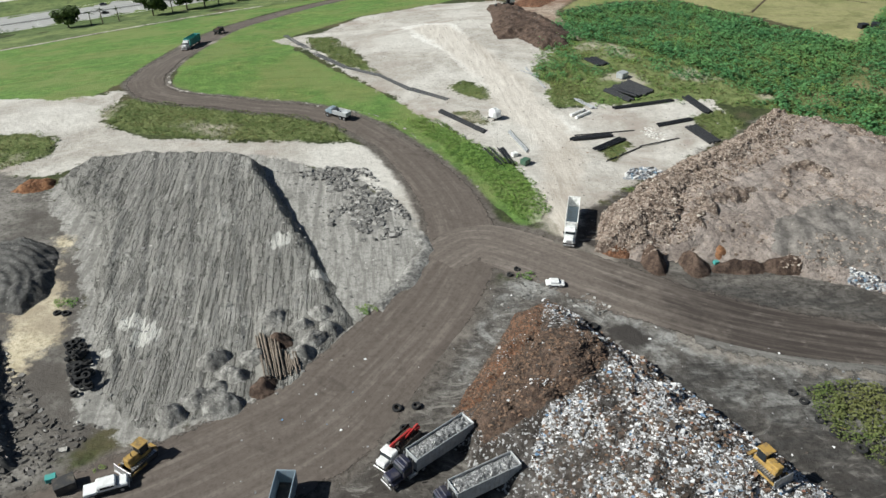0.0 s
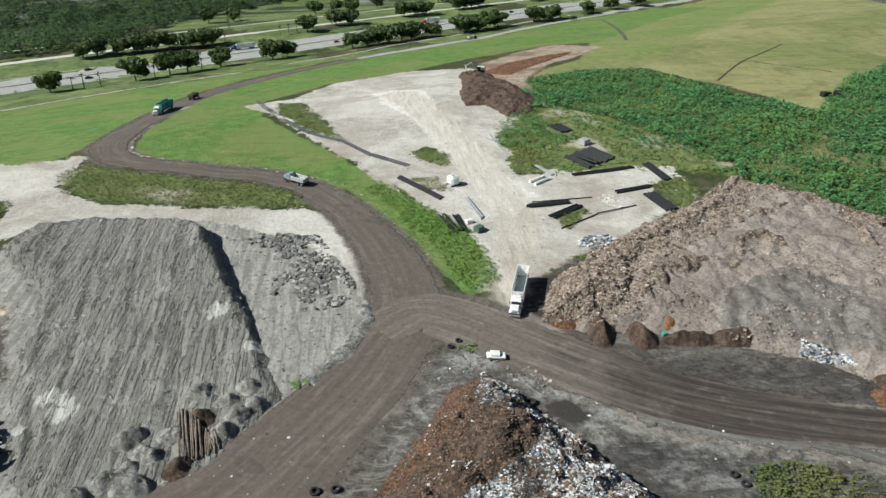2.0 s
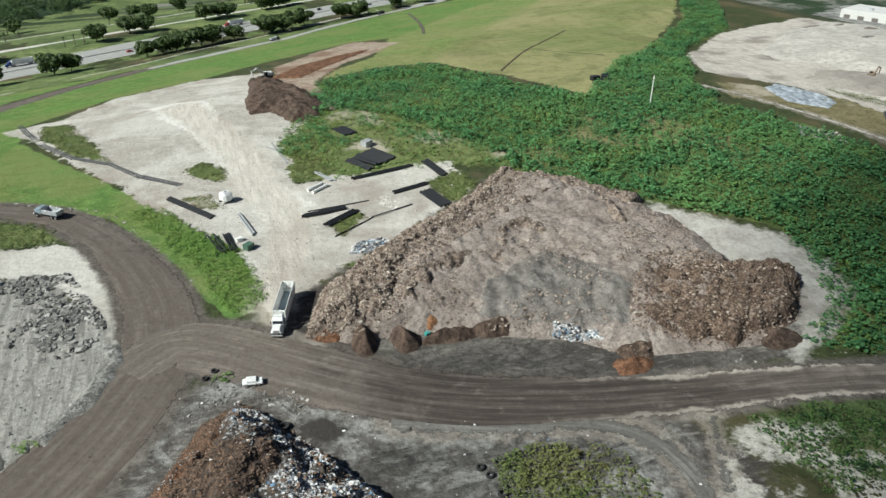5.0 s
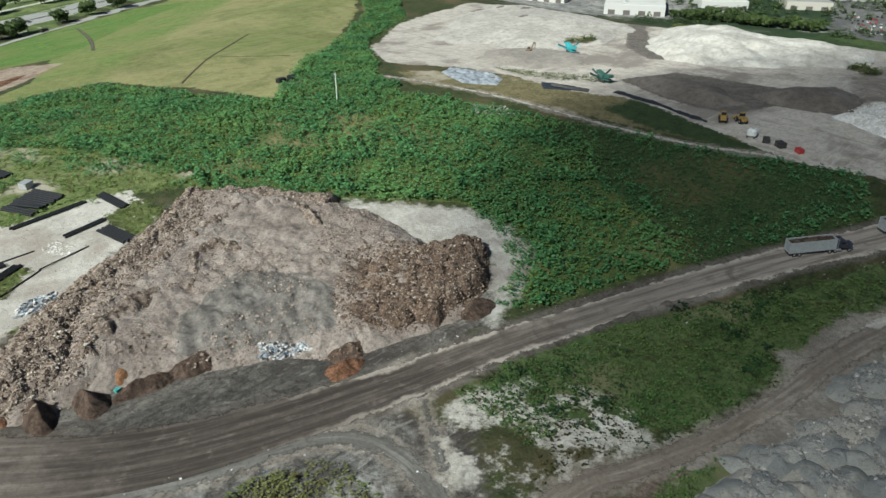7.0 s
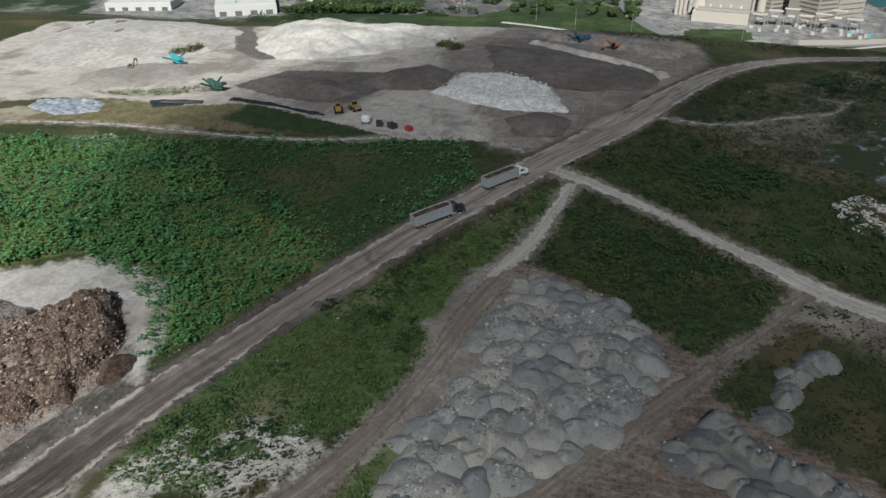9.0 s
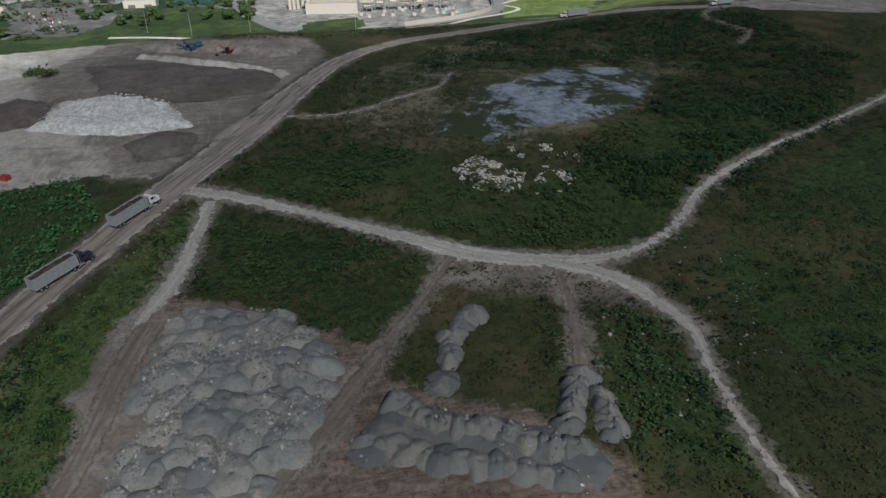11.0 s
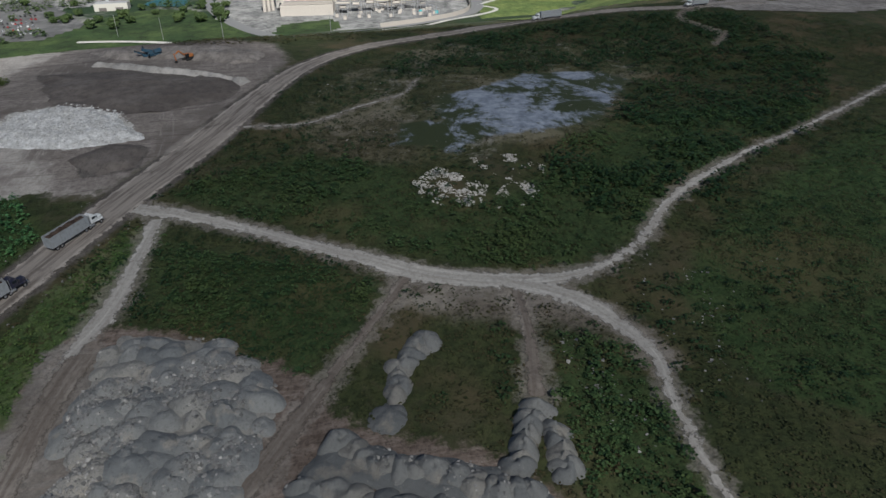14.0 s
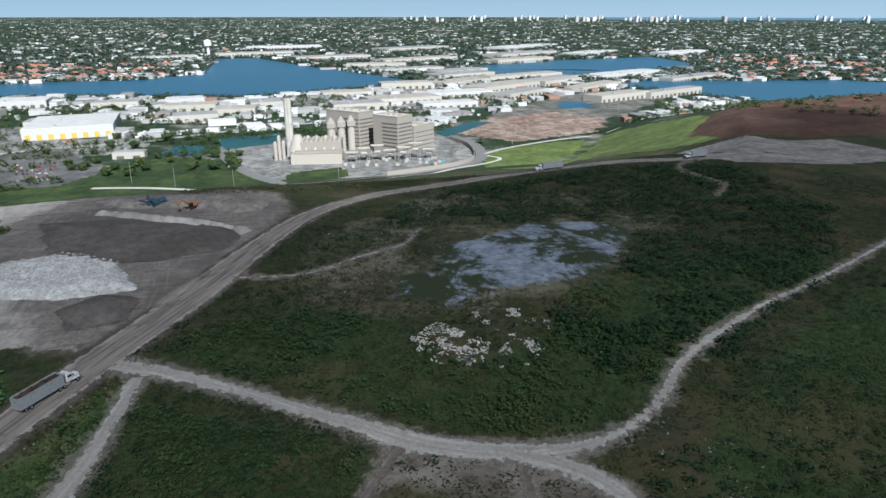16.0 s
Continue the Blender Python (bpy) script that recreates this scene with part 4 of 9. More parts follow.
def along_line(line, half, seed):
    """A ragged closed outline on both sides of a line."""
    p = smooth_line(line, 4)
    d = np.gradient(p, axis=0)
    d /= np.linalg.norm(d, axis=1)[:, None] + 1e-9
    side = np.stack([-d[:, 1], d[:, 0]], 1)
    rng = np.random.RandomState(seed)
    a, b = p + side * half * rng.uniform(0.6, 1.3, (len(p), 1)), p - side * half * rng.uniform(0.6, 1.3, (len(p), 1))
    return [tuple(q) for q in a] + [tuple(q) for q in b[::-1]]


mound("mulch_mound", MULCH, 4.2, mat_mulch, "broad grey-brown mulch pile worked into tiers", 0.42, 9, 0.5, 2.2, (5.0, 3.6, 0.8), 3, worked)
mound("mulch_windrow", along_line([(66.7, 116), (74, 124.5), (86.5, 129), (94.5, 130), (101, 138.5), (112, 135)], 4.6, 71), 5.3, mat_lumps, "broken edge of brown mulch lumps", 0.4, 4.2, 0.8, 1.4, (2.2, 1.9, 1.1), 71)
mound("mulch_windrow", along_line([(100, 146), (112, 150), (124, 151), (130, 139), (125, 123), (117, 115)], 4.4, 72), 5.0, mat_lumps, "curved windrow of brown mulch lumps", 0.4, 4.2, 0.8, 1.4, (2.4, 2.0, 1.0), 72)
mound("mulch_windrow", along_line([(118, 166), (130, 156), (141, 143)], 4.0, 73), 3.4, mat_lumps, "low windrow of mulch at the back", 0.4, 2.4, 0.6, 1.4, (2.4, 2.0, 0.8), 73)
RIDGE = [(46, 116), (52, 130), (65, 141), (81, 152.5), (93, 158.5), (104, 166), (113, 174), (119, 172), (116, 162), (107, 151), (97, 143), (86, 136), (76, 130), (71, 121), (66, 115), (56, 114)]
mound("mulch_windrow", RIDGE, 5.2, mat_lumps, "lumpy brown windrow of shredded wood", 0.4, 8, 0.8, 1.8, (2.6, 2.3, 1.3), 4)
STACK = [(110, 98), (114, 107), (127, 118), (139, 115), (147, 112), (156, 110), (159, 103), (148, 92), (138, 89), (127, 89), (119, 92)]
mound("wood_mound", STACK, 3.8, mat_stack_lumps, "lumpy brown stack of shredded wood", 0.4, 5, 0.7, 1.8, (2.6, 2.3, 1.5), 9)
mound("scraped_face", [(80, 110), (86, 119), (95, 124), (105, 126), (113, 120), (117, 108), (110, 99), (99, 102), (90, 106)], 0.4, mat_grey_mulch, "grey scraped face of fine mulch", 0.45, 3, 0.15, 1.5, None, 74, on_top=True)
for k, (x, y, w, d, h, mat, what) in enumerate([
    (51.5, 116.5, 4.5, 3, 1.8, mat_rust, "small rusty heap of wood chips"),
    (57.3, 112.6, 3.0, 5.4, 3.2, mat_dark_mulch, "dark brown tipped load of mulch"),
    (64.7, 110, 3.2, 5.0, 3.2, mat_dark_mulch, "dark brown tipped load of mulch"),
    (71.8, 113.6, 2.8, 2.8, 2.4, mat_orange, "orange clay tipped beside mulch"),
    (74.0, 108.6, 6.0, 2.4, 2.2, mat_dark_mulch, "long dark brown ridge of mulch"),
    (84.5, 108.2, 6.5, 2.8, 2.6, mat_dark_mulch, "long dark brown ridge of mulch"),
    (92.8, 105, 2.2, 2.2, 1.3, mat_spoil, "small grey-green heap beside mulch"),
    (108.5, 94, 5.0, 3.4, 2.0, mat_stack_lumps, "red-brown heap of shredded wood at the road"),
    (105, 90.2, 4.5, 2.8, 1.7, mat_rust, "rusty brown heap of chips at the road"),
    (139.0, 88.5, 5.4, 4.6, 2.4, mat_dark_mulch, "dark brown heap by the shrubs"),
]):
    ring = [(x + w * math.cos(a) * (1 + 0.12 * math.sin(3 * a + k)), y + d * math.sin(a)) for a in np.linspace(0, 2 * math.pi, 14, endpoint=False)]
    mound("mulch_mound", ring, h, mat, what, 0.35, min(w, d) * 0.95, 0.3, 1.4, None, 20 + k, power=1.3)

GARBAGE = [(10, 70), (17, 83), (26, 97), (32, 102), (36, 97), (42, 87), (48, 77), (55, 66), (62, 52), (40, 42), (24, 44), (18, 58), (12, 64)]
mound("refuse_mound", GARBAGE, 6.5, mat_trash_soil, "heap of shredded white and grey refuse in brown soil", 0.35, 13, 0.6, 2.2, (3.6, 2.6, 0.7), 5)
mound("chip_flank", [(11, 75), (17, 84), (26, 98), (31, 101), (31, 95), (28, 88), (23, 81), (16, 75)], 0.5, mat_rust, "rusty brown flank of wood chips", 0.33, 2, 0.3, 1.6, (2.6, 2.2, 0.5), 15, on_top=True)
mound("dark_flank", [(14, 73), (20, 80), (25, 86), (32, 88), (36.5, 84), (36.5, 79), (31, 73), (22, 68), (14, 66)], 0.6, mat_dark_mulch, "dark brown flank of the refuse heap", 0.4, 2, 0.3, 1.6, (2.6, 2.2, 0.5), 16, on_top=True)
mound("refuse_bank", [(14, 66), (22, 70), (33, 69), (34, 66), (24, 65), (16, 62)], 3.0, mat_dark_mulch, "dark bank of soil along the loading bay", 0.4, 3, 0.5, 1.6, (2.6, 2.2, 0.6), 17)

HEAPS = [(192, 16), (190.7, 9), (186, -2.5), (177, -9.5), (169, -15), (162, -14), (155.5, -11), (148, -8.5), (143, -5), (138, 0), (132, 5), (120, 12), (114, 24), (128, 28), (137, 25.5), (146, 24), (152, 22.5), (158, 18.5), (167, 21.5), (175, 20), (184.5, 19.5)]
mound("spoil_bed", HEAPS, 1.1, mat_spoil, "bed of pale grey spoil under tipped loads", 0.5, 7, 0.2, 1.6, None, 6)
SPOIL_BANK = [(144, -13), (149, -17), (154, -22), (153.5, -27), (149, -33), (146, -40), (143, -47), (138, -53), (132, -55), (128, -50), (133, -45), (138, -36), (143, -26), (140, -17)]
mound("spoil_bank", SPOIL_BANK, 1.0, mat_bank_spoil, "bank of grey spoil under tipped loads", 0.5, 3, 0.2, 1.6, None, 7)


def load_shapes(material):
    """A few rounded, slumped loads of unit radius and height."""
    shapes = []
    for k in range(9):
        n = 28
        r = np.linspace(0, 1.12, 15)[:, None]
        a = np.linspace(0, 2 * math.pi, n, endpoint=False)[None, :]
        wide = 1 + 0.16 * np.sin(2 * a + k) + 0.08 * np.sin(3 * a + 2 * k) + 0.05 * np.sin(5 * a + 3 * k)
        x, y = r * np.cos(a) * wide, r * np.sin(a) * wide
        z = np.clip(1 - np.clip(r, 0, 1) ** (1.7 + 0.1 * k), 0, 1) * (1 + 0.2 * np.cos(a - k))
        z = z - (0.22 * np.exp(-((x - 0.15) ** 2 + y**2) / 0.09) if k % 3 == 2 else 0.0)
        z = z + 0.045 * rough_field(x + 3 * k, y, 0.5, 60 + k, 3) - 1.5 * np.clip(r - 0.95, 0, 1)
        me = bpy.data.meshes.new("spoil_load")
        idx = np.arange(15 * n).reshape(15, n)
        faces = np.stack([idx[:-1], idx[1:], np.roll(idx, -1, 1)[1:], np.roll(idx, -1, 1)[:-1]], -1).reshape(-1, 4)
        me.from_pydata(np.stack([x, y, z], -1).reshape(-1, 3).tolist(), [], faces.tolist())
        me.polygons.foreach_set("use_smooth", np.ones(len(me.polygons), bool))
        me.materials.append(material)
        shapes.append(me)
    return shapes


LOADS, BANK_LOADS = load_shapes(mat_spoil), load_shapes(mat_bank_spoil)


def spoil_load(x, y, z, radius, height, rng, group, shapes):
    ob = new("spoil_load", shapes[rng.randint(9)])
    ob.matrix_world = Matrix.Translation((x, y, z - 0.3)) @ Matrix.Rotation(rng.uniform(0, 6.28), 4, "Z") @ Matrix.Diagonal((radius, radius * rng.uniform(0.75, 1.25), height, 1))
    return tagged(ob, "rounded tipped load of grey spoil with stones", "heap", group)


def tipped_loads(outline, spacing, radius, height, seed, group, margin=0.4):
    """Loads side by side over an outline, overlapping."""
    rng = np.random.RandomState(seed)
    bpy.context.view_layer.update()
    p = np.array(outline, float)
    lo, hi = p.min(0), p.max(0)
    spots = []
    for row, cy in enumerate(np.arange(lo[1], hi[1], spacing * 0.86)):
        for cx in np.arange(lo[0] + (row % 2) * spacing / 2, hi[0], spacing):
            x, y = cx + rng.uniform(-0.32, 0.32) * spacing, cy + rng.uniform(-0.32, 0.32) * spacing
            if inside(outline, np.array([x]), np.array([y]))[0] > radius * margin:
                spots.append((x, y, surface(x, y)))
    for x, y, z in spots:
        size = rng.choice((0.75, 0.9, 1.0, 1.1, 1.25))
        spoil_load(x, y, z, radius * size, height * (0.35 + 0.6 * size) * rng.uniform(0.6, 1.1), rng, group, LOADS)


def load_row(line, radius, height, seed, group):
    """Loads tipped one against the next along a line."""
    rng = np.random.RandomState(seed)
    for x, y in smooth_line(line, 3):
        x, y = x + rng.uniform(-0.4, 0.4), y + rng.uniform(-0.4, 0.4)
        size = rng.uniform(0.85, 1.15)
        spoil_load(x, y, top(x, y) + 0.1, radius * size, height * size, rng, group, BANK_LOADS)


tipped_loads(HEAPS, 4.5, 3.6, 1.9, 6, "spoil loads on the bed", 0.3)
load_row([(162.8, -34.6), (167.2, -35.8), (170.4, -38.1), (173.6, -40.5), (175.4, -42.6)], 2.8, 1.9, 7, "spoil loads in the narrow ridge")
load_row([(152.7, -24.2), (147.1, -29.1), (144.7, -35.0), (141.1, -41.1), (137.7, -46.4), (136.7, -50.2)], 3.0, 2.2, 8, "spoil loads on the bank")
load_row([(145.9, -17.9), (142.0, -24.2), (138.2, -31.5), (135.4, -38.9), (131.8, -45.8)], 3.0, 1.7, 9, "spoil loads on the bank")
load_row([(152.3, -56.6), (149.1, -54.3), (145.7, -52.4), (141.3, -50.5)], 2.8, 2.4, 10, "spoil loads in the hooked heap")
load_row([(147.8, -58), (143.4, -57.8), (139, -57.4)], 2.8, 2.2, 11, "spoil loads in the hooked heap")
mound("spoil_mound", [(156.9 + 4.0 * math.cos(a), -32.3 + 3.8 * math.sin(a)) for a in np.linspace(0, 2 * math.pi, 14, endpoint=False)], 2.0, mat_bank_spoil, "round tipped load of grey spoil", 0.3, 3.6, 0.1, 1.2, None, 58, power=1.4)


def graded():
    """Grey dirt scraped by tracks, with long grooves down the slope."""
    m = Nodes("graded_grey_dirt")
    lines = m.noise(1.0, 6, 0.7, stretch=(1.0, 0.03, 1.0), turn=-9)
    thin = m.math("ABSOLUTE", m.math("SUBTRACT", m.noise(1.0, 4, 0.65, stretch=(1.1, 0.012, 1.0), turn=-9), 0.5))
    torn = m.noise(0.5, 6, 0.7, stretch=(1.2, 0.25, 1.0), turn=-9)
    wide = m.noise(0.35, 4, 0.6, stretch=(1.0, 0.12, 1.0), turn=-9)
    fine, patch = m.noise(1.3, 8, 0.8), m.noise(0.06, 7, 0.68, warp=0.6)
    c = m.mix(m.span(lines, 0.40, 0.58), (0.222, 0.215, 0.20), (0.255, 0.247, 0.23))
    c = m.mix(m.span(wide, 0.35, 0.7, 0, 0.5), c, (0.25, 0.243, 0.226))
    c = m.mix(m.span(patch, 0.53, 0.66, 0, 0.75), c, (0.38, 0.37, 0.345))
    c = m.mix(m.span(patch, 0.34, 0.46, 0.55, 0), c, (0.14, 0.135, 0.125))
    # shade inside the grooves, put into the colour as thin near-black lines
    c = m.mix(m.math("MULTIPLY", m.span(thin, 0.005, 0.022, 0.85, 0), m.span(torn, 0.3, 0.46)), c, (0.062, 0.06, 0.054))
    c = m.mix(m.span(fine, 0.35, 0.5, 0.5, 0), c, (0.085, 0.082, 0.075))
    c = m.mix(m.span(fine, 0.58, 0.7, 0, 0.3), c, (0.46, 0.45, 0.42))
    for sx, sy, sr in ((-41.7, 102.2, 2.6), (-38.1, 98.1, 2.8), (-44.7, 94.8, 1.6), (-17, 124, 3.0), (-9.5, 112, 2.0)):
        far_off = m.node("VectorMath")
        far_off.operation = "DISTANCE"
        flat = m.node("VectorMath")
        flat.operation = "MULTIPLY"
        m.put(flat.inputs[0], m.pos())
        flat.inputs[1].default_value = (1, 1, 0)
        m.nt.links.new(flat.outputs[0], far_off.inputs[0])
        far_off.inputs[1].default_value = (sx, sy, 0)
        near_by = m.math("ADD", far_off.outputs["Value"], m.span(torn, 0.3, 0.7, -1.8, 1.8, False))
        c = m.mix(m.span(near_by, sr * 0.7, sr, 0.85, 0), c, (0.52, 0.51, 0.48))
    m.bump(m.math("ADD", m.math("ADD", m.math("MULTIPLY", lines, 1.5), m.math("MULTIPLY", m.span(thin, 0, 0.04), 0.8)), m.math("MULTIPLY", fine, 0.5)), 1.0, 0.4)
    return m.done(c, 0.95, spec=0.2)


mat_graded = graded()
PILE = [(-72, 160), (-66, 169), (-52, 171), (-27, 165), (-23.5, 158), (-18.6, 144), (-13.8, 132), (-9.5, 120), (-6, 107), (-3, 98), (-12, 85), (-24, 78), (-36, 77), (-43, 86), (-47, 98), (-51, 112), (-54, 126), (-56, 138), (-64, 148)]


SIDE_BERM = [(-55, 146, 0.8), (-52.1, 137.3, 1.0), (-50.2, 123.9, 1.2), (-48.3, 111.6, 1.2), (-45.8, 99.6, 1.1), (-42.4, 91.2, 1.0), (-40.4, 84.8, 0.9)]
SIDE_DITCH = [(x + 2.0, y, w) for x, y, w in SIDE_BERM]
CREST = [(-24.4, 160, 1.0), (-15.6, 135.7, 1.2), (-10.6, 117.5, 1.2), (-7.4, 103.8, 1.0), (-5, 98, 0.8)]


def furrowed(x, y):
    u = x * math.cos(radians(9)) + (y - 120) * math.sin(radians(9)) * 0.9
    v = -x * math.sin(radians(9)) + y
    groove = rough_field(u, v * 0.014, 1.5, 41, 2) + 0.6 * rough_field(u, v * 0.03, 5.0, 42, 2)
    ridged = 1 - 2 * np.abs(rough_field(u, v * 0.016, 2.6, 43, 2))
    berm = np.clip(along(smooth_line(SIDE_BERM, 6), x, y) / 1.2, 0, 1) - np.clip(along(smooth_line(SIDE_DITCH, 6), x, y) / 1.0, 0, 1)
    crest = np.clip(along(smooth_line(CREST, 6), x, y) / 1.2, 0, 1)
    wild = (1 - sm(-52, -40, x - 0.25 * (110 - y))) * rough_field(x, y, 3.0, 44, 4)
    return (0.12 + 0.88 * sm(90, 158, y)) * (1 - 0.25 * sm(-25, -60, x)) + 0.045 * groove + 0.06 * ridged + 0.06 * berm + 0.12 * crest + 0.16 * wild


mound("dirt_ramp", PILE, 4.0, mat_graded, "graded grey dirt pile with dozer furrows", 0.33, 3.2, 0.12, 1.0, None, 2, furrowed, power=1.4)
mound("left_bank", [(-78, 132), (-68, 134), (-62, 128), (-59, 114), (-62, 108), (-70, 110), (-84, 118)], 3.0, mat_dark_spoil, "dark grey bank of graded dirt in curved furrows", 0.35, 5, 0.2, 1.5, None, 12, lambda x, y: 1 + 0.07 * np.sin(np.hypot(x + 74, y - 112) * 3.3 + 0.8 * rough_field(x, y, 4.0, 3)))
mound("broken_bank", [(-76, 104), (-66, 104), (-60, 96), (-55, 82), (-50, 72), (-60, 60), (-90, 62)], 3.5, mat_dark_spoil, "dark bank of broken soil and rubble", 0.5, 8, 0.9, 2.0, (3.0, 2.5, 1.0), 13)
mound("clay_mound", [(-82, 156), (-78, 161), (-73, 161), (-72, 157), (-78, 154)], 1.4, mat_orange, "small heap of orange clay", 0.4, 2.5, 0.3, 1.2, None, 11)
mound("berm", [(9, 127), (13, 126), (14, 120), (8, 108), (2, 101), (0, 103), (6, 112), (10, 120)], 0.8, mat_grey_dirt, "low grey berm along the haul road", 0.5, 1.8, 0.2, 1.2, None, 18)
mound("brown_dump", [(59, 314), (67, 316), (73, 294), (80, 275), (82, 258), (77, 245), (66, 242), (61, 258), (53, 256), (53, 273), (57, 290)], 2.3, mat_dark_mulch, "long brown heap of soil on pale ground", 0.6, 7, 0.5, 2.0, (4.0, 3.2, 0.9), 19)
mound("brown_spread", [(66, 312), (80, 300), (92, 318), (120, 352), (130, 366), (112, 362), (84, 340)], 0.7, mat_rust, "thin spread of reddish soil by the field", 0.8, 4, 0.3, 2.0, None, 24)

mound("sand_dome", [(292, 262), (310, 285), (345, 305), (385, 318), (402, 290), (402, 240), (380, 205), (340, 200), (305, 222)], 4.6, mat_sand, "wide dome of pale screened sand", 1.2, 42, 0.35, 6.0, None, 31, ragged=7.0)
mound("sand_shelf", [(270, 210), (290, 235), (318, 215), (322, 190), (300, 180), (280, 190)], 2.0, soil("grey_screened_sand", (0.27, 0.243, 0.22), (0.34, 0.31, 0.28), 0.05, 1.5, 0.3, harsh=0.4), "grey screened sand below the dome", 1.0, 12, 0.2, 5.0, None, 32, ragged=8.0)
mound("lime_hill", [(328, 160), (352, 178), (385, 196), (404, 190), (406, 140), (400, 96), (376, 92), (352, 112), (336, 132)], 7.0, mat_white_sand, "steep-sided hill of white lime sand", 1.0, 26, 1.0, 7.0, None, 33, lambda x, y: 0.9 + 0.32 * rough_field(x, y, 30.0, 47, 3), ragged=10.0)
mound("gravel_mound", [(290, 153), (300, 150), (306, 132), (303, 116), (292, 104), (281, 108), (279, 126)], 3.2, mat_dark_gravel, "rounded heap of dark gravel", 0.8, 10, 0.15, 3.0, None, 34, ragged=4.0)
mound("gravel_mound", [(302, 108), (318, 100), (326, 84), (320, 72), (304, 70), (296, 84), (297, 98)], 3.4, mat_dark_gravel, "rounded heap of dark gravel", 0.8, 10, 0.15, 3.0, None, 35, ragged=4.0)
mound("gravel_mound", [(278, 43), (288, 34), (283, 21), (268, 22), (264, 34)], 1.6, mat_dark_gravel, "low heap of dark gravel by the road", 0.7, 6, 0.15, 3.0, None, 36, ragged=3.0)
mound("gravel_flat", [(366, 74), (366, 37), (346, -2), (320, 2), (314, 28), (325, 58)], 1.6, mat_dark_gravel, "wide flat of dark graded gravel", 0.9, 12, 0.35, 4.0, None, 37, ragged=9.0)
mound("gravel_lip", [(398, 60), (404, 30), (400, 0), (384, -14), (366, -10), (374, 20), (380, 50)], 2.2, soil("grey_brown_sand", (0.25, 0.22, 0.195), (0.36, 0.322, 0.29), 0.08, 1.5, 0.3, harsh=0.6), "pale windrow of sand at the edge", 0.9, 6, 0.4, 4.0, None, 38, ragged=6.0)
mound("lime_spread", [(297, 76), (322, 70), (327, 54), (314, 33), (290, 25), (286, 46)], 1.8, mat_white_heap, "spread of white broken lime rock", 0.6, 7, 0.5, 2.0, None, 39, ragged=4.0)
mound("brown_hill", [(548, -338), (518, -380), (520, -455), (600, -600), (740, -660), (800, -560), (720, -430), (630, -350)], 3.0, soil("red_brown_soil", (0.082, 0.045, 0.032), (0.13, 0.074, 0.052), 0.03, 0.5, 0.3, harsh=0.5), "wide hill of bare red-brown soil", 3.0, 30, 1.2, 25.0, None, 40, category="hill")


mound("sand_windrow", along_line([(376, 54), (363, 32), (354, 14), (338, -6)], 2.6, 81), 1.9, mat_sand, "pale windrow of sand across the graded flat", 0.6, 2.6, 0.4, 2.0, None, 81)
mound("tarpaulin", along_line([(275, 146), (273, 132), (270, 117), (267, 104)], 1.3, 82), 0.8, plain("black_sheeting", (0.022, 0.025, 0.032), 0.45, 0, 0.3), "long black tarpaulin rolled along the gravel edge", 0.4, 1.2, 0.3, 1.4, None, 82, category="tarpaulin")
for k, (x, y, w, d) in enumerate([(363, 306, 6, 3), (377, 280, 5, 2.5), (353, 261, 4.5, 2.5), (372, 296, 4, 2)]):
    spot = [(x + w * math.cos(a), y + d * math.sin(a)) for a in np.linspace(0, 2 * math.pi, 12, endpoint=False)]
    mound("gravel_spill", spot, 0.4, mat_dark_gravel, "thin dark spill of gravel on pale sand", 0.7, 1.5, 0.1, 2.0, None, 83 + k, on_top=True)


# ---- scattered small stuff ----
def rocks(name, spots, material, label, seed=0, flat=0.7, category="rubble"):
    """Many chunks in one mesh; spots: rows of x, y, z, size."""
    rng = np.random.RandomState(seed)
    base = np.array([(sx, sy, sz) for sx in (-1, 1) for sy in (-1, 1) for sz in (-1, 1)], float)
    faces = np.array([(0, 1, 3, 2), (4, 6, 7, 5), (0, 4, 5, 1), (2, 3, 7, 6), (0, 2, 6, 4), (1, 5, 7, 3)])
    s = np.array(spots, float)
    n = len(s)
    v = base[None] * rng.uniform(0.35, 1.0, (n, 8, 3)) * 0.5
    v[:, :, 2] *= flat
    a, b = rng.rand(n) * 6.28, (rng.rand(n) - 0.5) * 1.2
    ca, sa, cb, sb = np.cos(a)[:, None], np.sin(a)[:, None], np.cos(b)[:, None], np.sin(b)[:, None]
    x, y, z = v[..., 0], v[..., 1], v[..., 2]
    x, z = x * cb - z * sb, x * sb + z * cb
    x, y = x * ca - y * sa, x * sa + y * ca
    stretch = rng.uniform(0.6, 1.5, (n, 1))
    co = np.stack([x * s[:, 3:4] * stretch, y * s[:, 3:4], z * s[:, 3:4]], -1) + s[:, None, :3]
    me = bpy.data.meshes.new(name)
    f = (faces[None] + 8 * np.arange(n)[:, None, None]).reshape(-1, 4)
    me.from_pydata(co.reshape(-1, 3).tolist(), [], f.tolist())
    me.materials.append(material)
    return tagged(new(name, me), label, category, kind="stuff")


